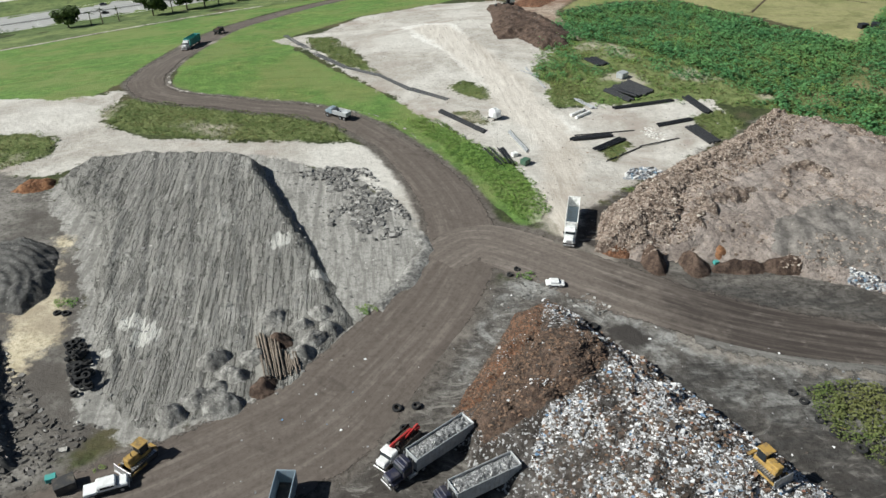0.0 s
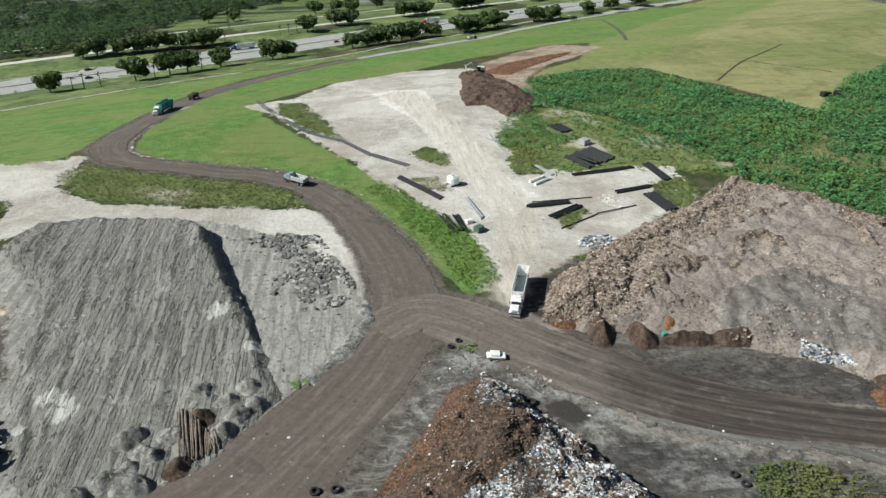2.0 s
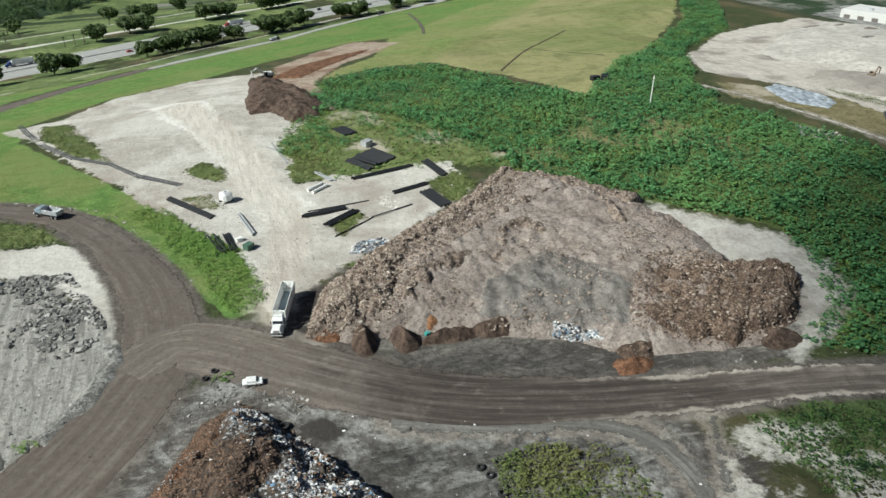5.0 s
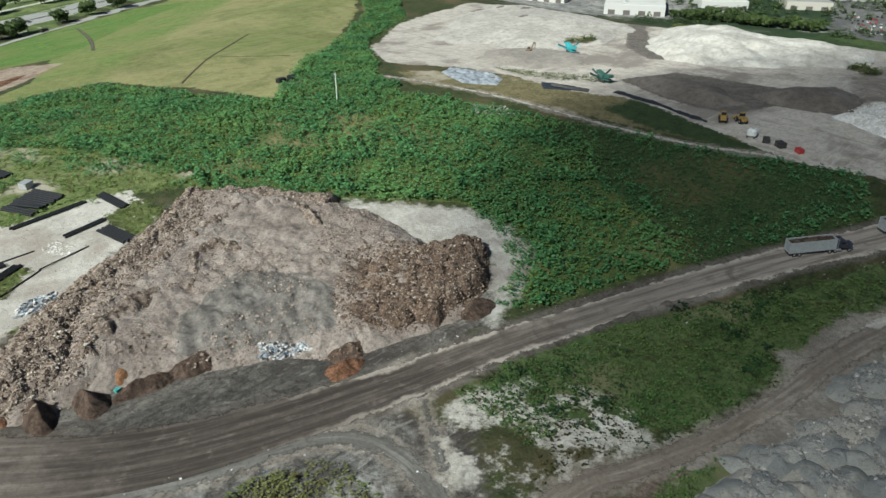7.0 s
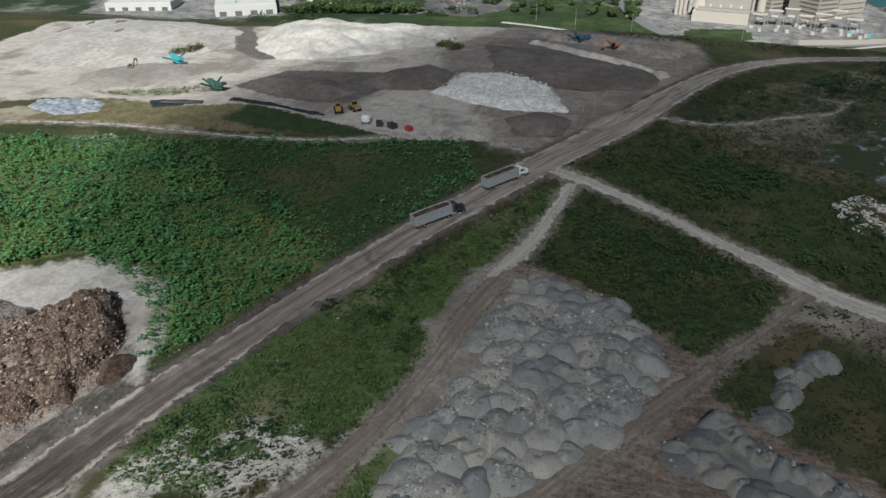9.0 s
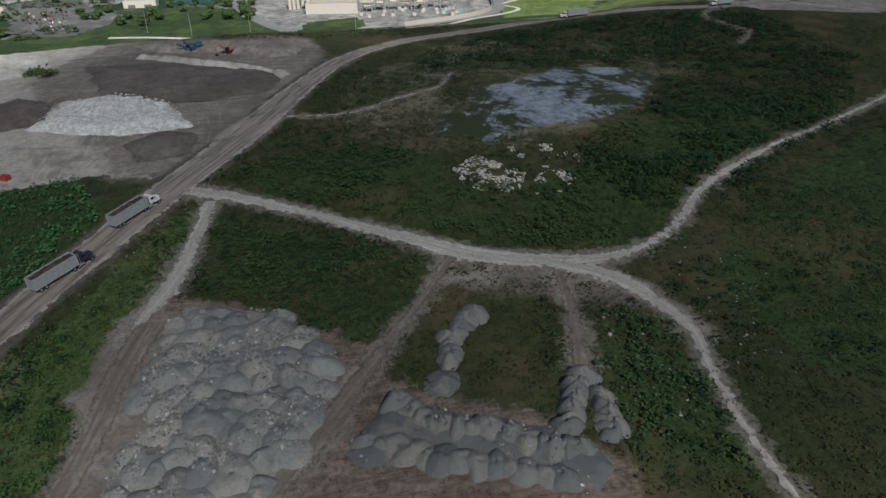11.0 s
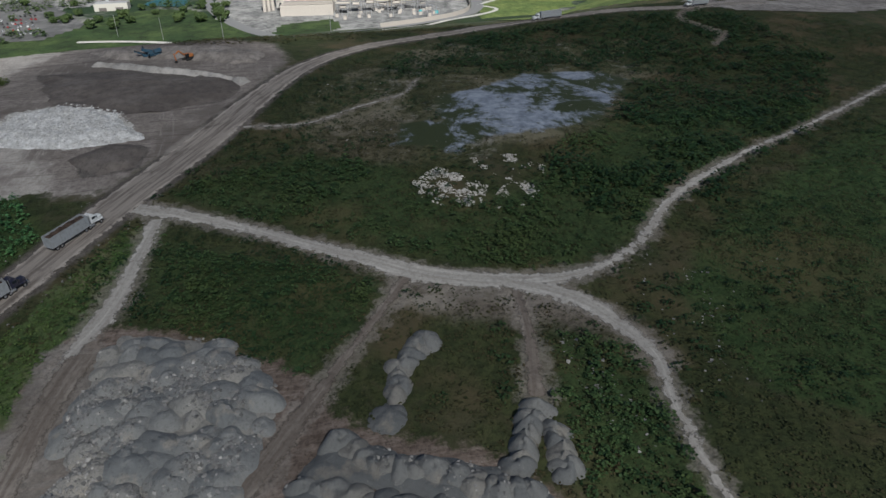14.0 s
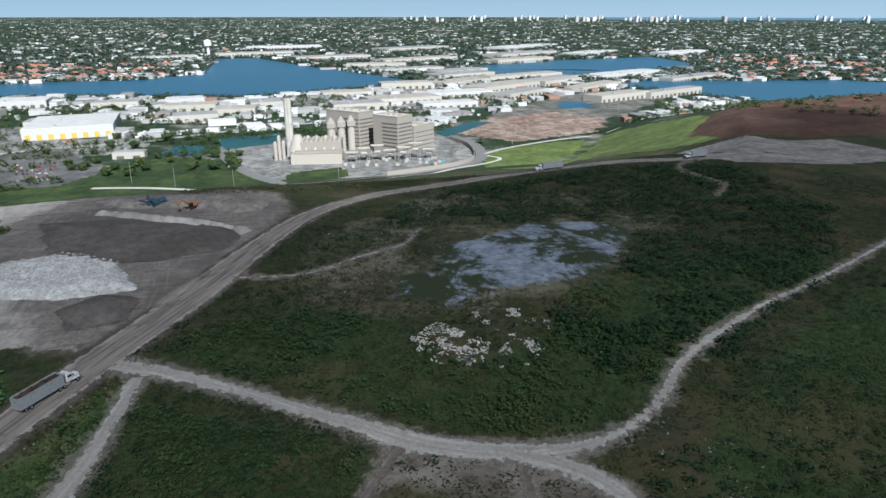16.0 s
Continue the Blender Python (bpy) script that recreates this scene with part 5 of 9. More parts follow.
def chip_colours(name, ramp, rough=0.8):
    """A colour for each loose piece, drawn from a few."""
    m = Nodes(name)
    rnd = m.node("NewGeometry").outputs["Random Per Island"]
    n = m.node("ValToRGB")
    n.color_ramp.interpolation = "CONSTANT"
    els = n.color_ramp.elements
    while len(els) < len(ramp):
        els.new(0.5)
    for el, (at, c) in zip(els, ramp):
        el.position, el.color = at, rgb(c)
    m.nt.links.new(rnd, n.inputs[0])
    return m.done(m.mix(m.span(m.noise(3.0), 0.3, 0.8, 0, 0.5), n.outputs[0], (0.12, 0.10, 0.085)), rough)


deps = bpy.context.evaluated_depsgraph_get()
deps.update()


def sow(outline, count, seed, sizes, sink=0.1, power=2.0, clumps=None):
    rng = np.random.RandomState(seed)
    p = np.array(outline, float)
    lo, hi = p.min(0), p.max(0)
    xy = rng.uniform(lo, hi, (count * 4, 2))
    xy = xy[inside(outline, xy[:, 0], xy[:, 1]) > 0]
    if clumps:
        xy = xy[rough_field(xy[:, 0], xy[:, 1], clumps[0], seed + 5) + 0.25 * rng.uniform(-1, 1, len(xy)) > clumps[1]]
    xy = xy[:count]
    size = sizes[0] + (sizes[1] - sizes[0]) * rng.rand(len(xy)) ** power
    return [(x, y, surface(x, y) - sink * s + 0.1 * s, s) for (x, y), s in zip(xy, size)]


mat_refuse = chip_colours("refuse_bits", [(0, (0.52, 0.53, 0.55)), (0.22, (0.33, 0.335, 0.35)), (0.42, (0.16, 0.152, 0.145)), (0.58, (0.075, 0.062, 0.053)), (0.76, (0.80, 0.80, 0.81)), (0.955, (0.14, 0.26, 0.42)), (0.985, (0.34, 0.15, 0.10))])
mat_brown_bits = chip_colours("brown_bits", [(0, (0.055, 0.04, 0.032)), (0.35, (0.11, 0.072, 0.052)), (0.65, (0.17, 0.105, 0.07)), (0.9, (0.24, 0.15, 0.10))], 0.9)
mat_wood_bits = chip_colours("wood_bits", [(0, (0.10, 0.072, 0.055)), (0.25, (0.24, 0.18, 0.145)), (0.5, (0.33, 0.265, 0.22)), (0.75, (0.40, 0.335, 0.285)), (0.97, (0.6, 0.54, 0.47))], 0.9)
mat_stack_bits = chip_colours("stack_bits", [(0, (0.08, 0.055, 0.042)), (0.3, (0.16, 0.112, 0.085)), (0.6, (0.23, 0.168, 0.13)), (0.85, (0.32, 0.25, 0.2)), (0.98, (0.55, 0.48, 0.41))], 0.9)
mat_stone_bits = chip_colours("stone_bits", [(0, (0.18, 0.18, 0.175)), (0.35, (0.27, 0.265, 0.26)), (0.7, (0.36, 0.35, 0.335)), (0.93, (0.55, 0.53, 0.5))], 0.9)
mat_dark_bits = chip_colours("dark_bits", [(0, (0.06, 0.058, 0.055)), (0.45, (0.11, 0.105, 0.1)), (0.75, (0.19, 0.18, 0.17)), (0.95, (0.38, 0.37, 0.35))], 0.9)
mat_rubble_bits = chip_colours("rubble_bits", [(0, (0.12, 0.12, 0.118)), (0.35, (0.20, 0.198, 0.19)), (0.7, (0.30, 0.295, 0.28)), (0.93, (0.46, 0.45, 0.43))], 0.9)
mat_white_bits = chip_colours("white_bits", [(0, (0.6, 0.6, 0.6)), (0.2, (0.75, 0.75, 0.75)), (0.33, (0.05, 0.05, 0.06)), (0.62, (0.30, 0.32, 0.35)), (0.85, (0.16, 0.26, 0.36))], 0.7)

REFUSE = [(20, 62), (24, 69), (32, 73), (38, 79), (37, 86), (31, 88), (30, 94), (32, 102), (38, 95), (42, 87), (48, 77), (55, 66), (62, 52), (40, 43), (24, 45)]
rocks("refuse_scraps", sow(REFUSE, 46000, 1, (0.08, 0.65), power=3.2, clumps=(5.5, -0.05)), mat_refuse, "loose white, grey and blue refuse scraps", 1, 0.3, "refuse")
rocks("refuse_sheets", sow(REFUSE, 500, 34, (0.4, 1.3), power=2.6, clumps=(5.0, 0.1)), mat_refuse, "larger white and grey sheets and boards in the refuse", 34, 0.16, "refuse")
rocks("refuse_clods", sow(REFUSE, 3500, 31, (0.15, 0.8), power=3.0), mat_brown_bits, "clods of dark soil and wood in the refuse", 31, 0.6, "soil")
rocks("soil_clods", sow([(14, 73), (20, 80), (25, 86), (32, 88), (36.5, 84), (36.5, 79), (31, 73), (22, 68), (14, 66)], 4500, 36, (0.1, 0.6), power=3.0), mat_brown_bits, "dark clods and splinters on the brown flank", 36, 0.6, "soil")
rocks("wood_chips", sow([(11, 75), (17, 84), (26, 98), (31, 100), (31, 93), (27, 84), (22, 76), (14, 72)], 7000, 32, (0.1, 0.42), power=2.5), mat_brown_bits, "coarse brown chips on the flank", 32, 0.5, "wood")
rocks("refuse_scraps", sow([(12, 72), (18, 82), (28, 97), (35, 96), (37, 84), (30, 72)], 1600, 33, (0.08, 0.4), power=3.0, clumps=(4.0, 0.2)), mat_refuse, "white scraps among the brown chips", 33, 0.3, "refuse")
rocks("heap_debris", sow(HEAP_TIP, 900, 35, (0.1, 0.9), power=3.5, clumps=(4.0, 0.0)), mat_rubble_bits, "broken bits and stones round the tip of the heap", 35, 0.5, "debris")
rocks("refuse_litter", sow(YARD, 500, 2, (0.1, 0.55), power=3.0), mat_refuse, "scattered litter and stones on the yard", 2, 0.5, "litter")
rocks("wood_chunks", sow(RIDGE, 15000, 3, (0.15, 0.8), power=3.2), mat_wood_bits, "chunks of wood and roots in the windrow", 3, 0.6, "wood")
rocks("wood_chunks", sow(STACK, 8000, 4, (0.15, 0.8), power=3.2), mat_stack_bits, "chunks of wood and roots in the stack", 4, 0.6, "wood")
rocks("wood_bits", sow(MULCH, 7000, 5, (0.12, 0.8), power=3.6, clumps=(9.0, 0.1)), mat_wood_bits, "small wood pieces over the mulch", 5, 0.6, "wood")
rocks("rubble", sow([(-19, 158), (-6, 160), (1, 158), (10, 134), (7, 126), (0, 124), (-6, 128), (-14, 142)], 3400, 6, (0.15, 1.6), power=4.0, clumps=(6.0, 0.05)), mat_rubble_bits, "grey concrete rubble on packed dirt", 6, 0.6)
rocks("rubble", sow(HEAPS, 6500, 7, (0.12, 0.85), power=4.0, clumps=(7.0, 0.15)), mat_stone_bits, "stones among the grey spoil loads", 7, 0.7)
rocks("rubble", sow([(146, -15), (154, -22), (146, -40), (142, -52), (134, -54), (120, -46), (112, -24)], 900, 8, (0.1, 0.7), power=4.0, clumps=(8.0, 0.3)), mat_stone_bits, "stones among the row of spoil", 8, 0.7)
rocks("rubble", sow([(-76, 104), (-62, 100), (-50, 82), (-40, 78), (-50, 66), (-90, 62)], 4500, 9, (0.15, 1.1), power=4.0), mat_dark_bits, "broken concrete and soil on the dark bank", 9, 0.7)
rocks("rubble", sow(GREY_PAD, 5000, 10, (0.1, 0.65), power=5.0), mat_stone_bits, "loose stones on the graded dirt", 10, 0.7)
rocks("lime_rocks", sow(LIME_PATCH, 3000, 11, (0.15, 1.0), power=3.5), chip_colours("lime_bits", [(0, (0.5, 0.49, 0.47)), (0.35, (0.68, 0.67, 0.65)), (0.7, (0.80, 0.79, 0.77))]), "white broken lime rocks", 11, 0.6, "rock")
rocks("white_trash", sow([(94, 102.5), (95.5, 104.8), (103, 100.6), (103.5, 98.4), (99, 99.6)], 700, 12, (0.15, 0.9), power=2.5), mat_white_bits, "row of crushed white and blue metal scrap", 12, 0.6, "scrap")
rocks("scrap_heap", [(x, y, z + 0.8 * max(0, 1 - math.hypot((x - 68) / 5, (y - 148) / 2.8)), s) for x, y, z, s in sow([(63, 146), (66, 151), (72, 151), (74, 148), (68, 145)], 420, 13, (0.3, 1.3))], mat_white_bits, "heap of white scrap and broken plaster", 13, 0.6, "scrap")
rocks("rubble", sow([(76, 172), (80, 174), (83, 167), (79, 164)], 120, 14, (0.2, 1.0)), chip_colours("plaster_bits", [(0, (0.62, 0.60, 0.56)), (0.5, (0.75, 0.73, 0.7))]), "white plaster rubble on pale ground", 14, 0.6)
rocks("white_stones", sow([(239, -51), (245, -59), (239, -68), (231, -70), (223, -66), (223, -58), (230, -52)], 2000, 15, (0.15, 0.9), power=3.0, clumps=(4.5, 0.22)), chip_colours("pale_stone", [(0, (0.55, 0.52, 0.47)), (0.5, (0.75, 0.72, 0.67))]), "pale stones bared on the weedy hill", 15, 0.4, "rock")
rocks("white_stones", sow([(248, -69), (247, -82), (240, -88), (229, -86), (220, -76), (220, -69), (228, -71), (233, -77), (238, -72)], 2400, 16, (0.15, 0.9), power=3.0, clumps=(4.0, 0.15)), bpy.data.materials["pale_stone"], "pale stones in a ring on the weedy hill", 16, 0.4, "rock")

HEAPLETS = [(-16.9, 100.9, 2.4), (-11.8, 98.2, 2.0), (-8.9, 101.1, 2.0), (-7.4, 96.7, 2.2), (-15.8, 94.1, 2.3), (-11.8, 90.8, 2.4), (-10.0, 94.0, 2.2), (-26.3, 90.6, 2.7), (-23.5, 87.6, 1.8), (-19.9, 90.8, 2.3), (-24.8, 84.3, 2.2), (-21.6, 86.4, 2.2), (-17.7, 84.0, 2.4), (-23.4, 80.4, 2.6), (-27.4, 82.0, 2.6), (-31.0, 79.5, 2.4)]
for k, (x, y, rr) in enumerate(HEAPLETS):
    ring = [(x + rr * math.cos(a) * (1 + 0.15 * math.sin(2 * a + k)), y + rr * math.sin(a)) for a in np.linspace(0, 2 * math.pi, 12, endpoint=False)]
    ob = mound("dirt_mound", ring, rr * 0.75, mat_dark_mulch if k in (4, 12) else mat_grey_dirt, "small tipped load of dark brown soil" if k in (4, 12) else "small tipped load of grey dirt", 0.25, rr * 0.95, 0.2, 0.9, None, 50 + k, power=1.25, on_top=True)
    tagged(ob, group="tipped loads below the graded pile")

rocks("pale_specks", sow([(186, -80), (196, -104), (190, -112), (176, -104), (164, -92), (158, -86), (150, -84), (152, -90), (168, -102), (180, -110), (190, -120), (210, -130), (200, -140), (170, -120), (140, -95)], 220, 21, (0.12, 0.7), power=4.0, clumps=(8.0, 0.2)), mat_stone_bits, "pale stones strewn beside the track", 21, 0.5, "rock")
rocks("pale_specks", sow([(176, -68), (160, -74), (140, -74), (140, -68), (160, -66)], 90, 22, (0.15, 0.9), power=3.0), mat_stone_bits, "pale stones strewn in the weeds", 22, 0.5, "rock")
rocks("road_stones", sow([(112, 70), (160, 58), (192, 45), (225, 28), (245, 16), (242, 13), (220, 26), (190, 42), (158, 55), (112, 67)], 500, 23, (0.15, 0.7), power=3.0), mat_stone_bits, "pale stones along the road edge", 23, 0.5, "rock")
rocks("road_stones", sow([(112, 86), (160, 73), (192, 60), (250, 30), (252, 32), (194, 63), (162, 76), (114, 89)], 400, 24, (0.15, 0.6), power=3.0), mat_stone_bits, "pale stones along the road edge", 24, 0.5, "rock")
rocks("road_stones", sow([(27, 145), (20, 162), (9, 186), (-4, 197), (-21, 206), (-42, 212), (-41, 211), (-20, 205), (-3, 195), (10, 183), (21, 160), (28, 143)], 260, 25, (0.2, 0.8), power=2.0), mat_stone_bits, "pale stones edging the haul road", 25, 0.5, "rock")

mat_sheet = plain("crumpled_plastic", (0.30, 0.33, 0.37), 0.4, 0, 0.45, 0.5)
mound("plastic_sheeting", [(239, 194), (247, 182), (257, 188), (261, 196), (255, 217), (244, 212)], 0.5, mat_sheet, "crumpled grey-blue plastic sheeting on weeds", 0.5, 2, 0.6, 2.0, None, 61, category="sheeting")
mound("tarpaulin", [(258, 168), (264, 158), (270, 162), (265, 176)], 0.6, plain("dark_tarpaulin", (0.03, 0.035, 0.045), 0.5, 0, 0.3), "dark blue-black tarpaulin over a low stack", 0.5, 1.5, 0.4, 2.0, None, 62, category="tarpaulin")
rocks("pale_specks", sow([(217, 165), (223, 173), (231, 163), (226, 154)], 260, 26, (0.3, 1.4), power=2.0), mat_stone_bits, "pale broken stones among shrubs", 26, 0.5, "rock")


# timber poles fanned out below the graded pile
mat_pole = plain("weathered_poles", (0.17, 0.14, 0.115), 0.9, 0, 0.35, 1.5)
rng_poles = np.random.RandomState(9)
for k in range(24):
    u = k / 23
    x0, y0 = -19.6 + 7.2 * u + rng_poles.uniform(-0.3, 0.3), 96.2 - 7.0 * u + rng_poles.uniform(-1.2, 1.2)
    x1, y1 = -17.2 + 5.2 * u + rng_poles.uniform(-0.3, 0.3), 85.2 + 1.6 * u + rng_poles.uniform(-1.0, 1.0)
    a, b = Vector((x0, y0, surface(x0, y0) + 0.14)), Vector((x1, y1, surface(x1, y1) + 0.14))
    bm = bmesh.new()
    m = Matrix.Translation((a + b) / 2) @ (b - a).to_track_quat("Z", "Y").to_matrix().to_4x4()
    bmesh.ops.create_cone(bm, cap_ends=True, segments=7, radius1=rng_poles.uniform(0.13, 0.2), radius2=0.11, depth=(b - a).length, matrix=m)
    pole_mesh = bpy.data.meshes.new("timber_pole")
    bm.to_mesh(pole_mesh)
    bm.free()
    pole_mesh.materials.append(mat_pole)
    tagged(new("timber_pole", pole_mesh), "weathered brown timber pole lying on grey dirt", "pole", "timber poles below the graded pile")

rocks("pad_debris", sow(PALE_PAD, 3500, 41, (0.08, 0.5), power=4.0, clumps=(14.0, 0.0)), mat_rubble_bits, "loose stones and scraps on the pale yard", 41, 0.5, "debris")
rocks("pad_debris", sow(PALE_PAD, 900, 42, (0.08, 0.5), power=4.0), mat_brown_bits, "brown clods on the pale yard", 42, 0.4, "debris")
rocks("hill_stones", sow(HILL_TOP, 900, 43, (0.1, 0.8), power=4.0, clumps=(16.0, 0.15)), mat_stone_bits, "pale stones among dry weeds on the hilltop", 43, 0.4, "rock")
rocks("hill_stones", sow([(190, -92), (200, -104), (176, -100), (160, -92), (150, -86), (152, -90), (166, -104), (186, -112)], 260, 44, (0.1, 0.8), power=3.5, clumps=(6.0, 0.1)), mat_stone_bits, "pale stones strewn beside the track", 44, 0.4, "rock")


# ---- plants ----
def leaf_mat(name, dark, light, tip=None, rough=0.6):
    m = Nodes(name)
    rnd = m.node("NewGeometry").outputs["Random Per Island"]
    c = m.mix(rnd, dark, light)
    c = m.mix(m.span(m.noise(0.045, 4, 0.6), 0.45, 0.65, 0, 0.7), c, tip or light)
    out = m.done(c, rough, spec=0.25)
    thin = m.node("BsdfTranslucent", Color=c)
    both = m.nt.nodes.new("ShaderNodeMixShader")
    both.inputs[0].default_value = 0.3
    m.nt.links.new(m.bsdf.outputs[0], both.inputs[1])
    m.nt.links.new(thin.outputs[0], both.inputs[2])
    m.nt.links.new(both.outputs[0], m.nt.nodes["Material Output"].inputs["Surface"])
    return out


def leaf_cloud(rng, n, radius, height, size, base=0.0, droop=0.5):
    """Corners of n leaf blades over a dome."""
    a, b = rng.rand(n) * 6.283, rng.rand(n)
    rad = radius * np.sqrt(b) * rng.uniform(0.7, 1.05, n)
    z = base + height * (1 - 0.75 * b) * rng.uniform(0.65, 1.05, n)
    c = np.stack([rad * np.cos(a), rad * np.sin(a), z], 1)
    out = np.stack([np.cos(a), np.sin(a), rng.uniform(-droop, 0.5, n)], 1)
    out /= np.linalg.norm(out, axis=1)[:, None]
    side = np.stack([-np.sin(a), np.cos(a), rng.uniform(-0.4, 0.4, n)], 1)
    s = size * rng.uniform(0.6, 1.3, (n, 1))
    return np.stack([c - 0.5 * s * side * 0.8, c + 0.55 * s * out - 0.1 * s * side, c + 0.5 * s * side * 0.8 + 0.3 * s * out, c - 0.35 * s * out + 0.25 * s * side], 1)


def plants(name, spots, material, label, leaves, shape, size, seed, category="plants", droop=0.5):
    """Many plants joined in one mesh; spots: x, y, z, scale; shape: (radius, height)."""
    rng = np.random.RandomState(seed)
    kinds = [leaf_cloud(rng, leaves, shape[0], shape[1], size, 0.05, droop) for _ in range(8)]
    quads = []
    for i, (x, y, z, s) in enumerate(spots):
        k = kinds[i % 8]
        t = rng.rand() * 6.283
        ca, sa = math.cos(t) * s, math.sin(t) * s
        q = np.stack([k[..., 0] * ca - k[..., 1] * sa + x, k[..., 0] * sa + k[..., 1] * ca + y, k[..., 2] * s + z], -1)
        quads.append(q)
    co = np.concatenate(quads).reshape(-1, 3)
    n = len(co) // 4
    me = bpy.data.meshes.new(name)
    me.vertices.add(len(co))
    me.vertices.foreach_set("co", co.ravel())
    me.loops.add(len(co))
    me.loops.foreach_set("vertex_index", np.arange(len(co), dtype=np.int32))
    me.polygons.add(n)
    me.polygons.foreach_set("loop_start", np.arange(0, len(co), 4, dtype=np.int32))
    me.update(calc_edges=True)
    me.materials.append(material)
    return tagged(new(name, me), label, category, kind="stuff")


def strewn(outline, spacing, seed, sizes, margin=0.0, holes=(), lanes=(), patchy=None):
    """Places for plants on a jittered grid, kept off roads and heaps."""
    rng = np.random.RandomState(seed)
    p = np.array(outline, float)
    lo, hi = p.min(0), p.max(0)
    x, y = np.meshgrid(np.arange(lo[0], hi[0], spacing), np.arange(lo[1], hi[1], spacing))
    x, y = x.ravel() + rng.uniform(-0.5, 0.5, x.size) * spacing, y.ravel() + rng.uniform(-0.5, 0.5, y.size) * spacing
    keep = inside(outline, x, y) + 2.5 * rough_field(x, y, 9.0, seed) > margin
    for hole in holes:
        keep &= inside(hole, x, y) < -0.3
    for line, gap in lanes:
        keep &= along(smooth_line(line, 4), x, y) < -gap
    if patchy:
        keep &= rough_field(x, y, patchy[0], seed + 1) + rng.uniform(-0.3, 0.3, len(x)) > patchy[1]
    x, y = x[keep], y[keep]
    z = lie(x, y) + 0.35 * rough_field(x, y, 40.0, 5)
    return np.stack([x, y, z, rng.uniform(*sizes, len(x))], 1)


mat_shrub = leaf_mat("shrub_leaves", (0.044, 0.14, 0.054), (0.15, 0.34, 0.135), (0.165, 0.315, 0.105))
mat_weed = leaf_mat("weed_leaves", (0.034, 0.044, 0.018), (0.082, 0.09, 0.037), (0.105, 0.085, 0.044))
mat_grass_leaf = leaf_mat("bright_grass", (0.10, 0.19, 0.04), (0.19, 0.30, 0.07), (0.17, 0.25, 0.06))
mat_low = leaf_mat("low_leaves", (0.035, 0.092, 0.036), (0.10, 0.19, 0.07), (0.11, 0.17, 0.055))
mat_strip = leaf_mat("strip_leaves", (0.048, 0.115, 0.032), (0.125, 0.215, 0.066), (0.16, 0.215, 0.065))
mat_hill = leaf_mat("hill_plants", (0.016, 0.045, 0.018), (0.045, 0.092, 0.036), (0.05, 0.085, 0.03))
mat_isle = leaf_mat("isle_weeds", (0.06, 0.10, 0.03), (0.16, 0.20, 0.065), (0.2, 0.2, 0.08))
mat_lush = leaf_mat("yellow_green_leaves", (0.085, 0.17, 0.045), (0.21, 0.33, 0.095), (0.25, 0.30, 0.09))
mat_brown_weed = leaf_mat("brown_weeds", (0.05, 0.04, 0.022), (0.12, 0.095, 0.05), (0.10, 0.085, 0.04))
mat_belt = leaf_mat("belt_leaves", (0.032, 0.072, 0.027), (0.10, 0.165, 0.062), (0.105, 0.14, 0.048))
mat_olive = leaf_mat("olive_weeds", (0.05, 0.058, 0.026), (0.12, 0.12, 0.058), (0.14, 0.125, 0.07))
mat_dry_weed = leaf_mat("dry_weeds", (0.10, 0.10, 0.035), (0.18, 0.16, 0.065), (0.14, 0.12, 0.05))

ROADS = [(SIDE, 0.5), (HAUL, 0.5), (TRACK_WHITE, 0.4), (TRACK_BEND, 0.4), (TRACK_HEAPS, 0.4), (TRACK_SPUR, 0.4), (TRACK_BROWN, 0.0), (TRACK_HILL, 0.4), (TRACK_FAR, 0.3), (TRACK_LIME, 0.5), (TRACK_LOOP, 0.5), (TRACK_BANK, 0.5), (TRACK_LINK, 0.3)]
RAFTS = [[(73, 199), (75, 204), (84, 210), (88, 208), (93, 196), (88, 194)], [(70, 185), (94, 189), (94, 193), (72, 189)], [(76, 228), (82, 234), (86, 226), (80, 220)], [(62, 188), (64, 197), (69, 195), (69, 186)], [(82, 207), (82, 213), (88, 213), (88, 208)], [(95, 176), (95, 192), (101, 193), (101, 176)]]
field = strewn(SHRUBS, 1.75, 1, (0.6, 1.45), 0.5, [RIDGE, MULCH, RAFT_WEEDS], ROADS)
deep = inside(LOW_GREEN, field[:, 0], field[:, 1]) + 8 * rough_field(field[:, 0], field[:, 1], 14.0, 92)
field = field[deep < np.random.RandomState(94).uniform(-6, 17, len(field))]
field[:, 3] *= 1 - 0.5 * sm(-4, 20, inside(LOW_GREEN, field[:, 0], field[:, 1]))
field[:, 3] *= 0.85 + 0.55 * rough_field(field[:, 0], field[:, 1], 6.5, 91, 2)
plants("shrub_field", field, mat_shrub, "dense field of waist-high broad-leaved green shrubs", 22, (1.2, 2.0), 0.7, 1, "shrubs")
plants("shrub_fringe", strewn([(58, 196), (62, 226), (70, 250), (100, 235), (118, 200), (132, 172), (120, 176), (104, 186), (80, 206)], 2.4, 2, (0.4, 0.9), 0.0, RAFTS), mat_dry_weed, "yellowing weeds at the edge of the shrubs", 9, (0.9, 0.8), 0.6, 2, "weeds")
plants("raft_weeds", strewn(RAFT_WEEDS, 1.3, 71, (0.4, 1.15), 0.0, RAFTS, patchy=(9.0, -0.12)), mat_lush, "low yellow-green weeds on sandy ground", 14, (0.9, 0.8), 0.45, 71, "weeds")
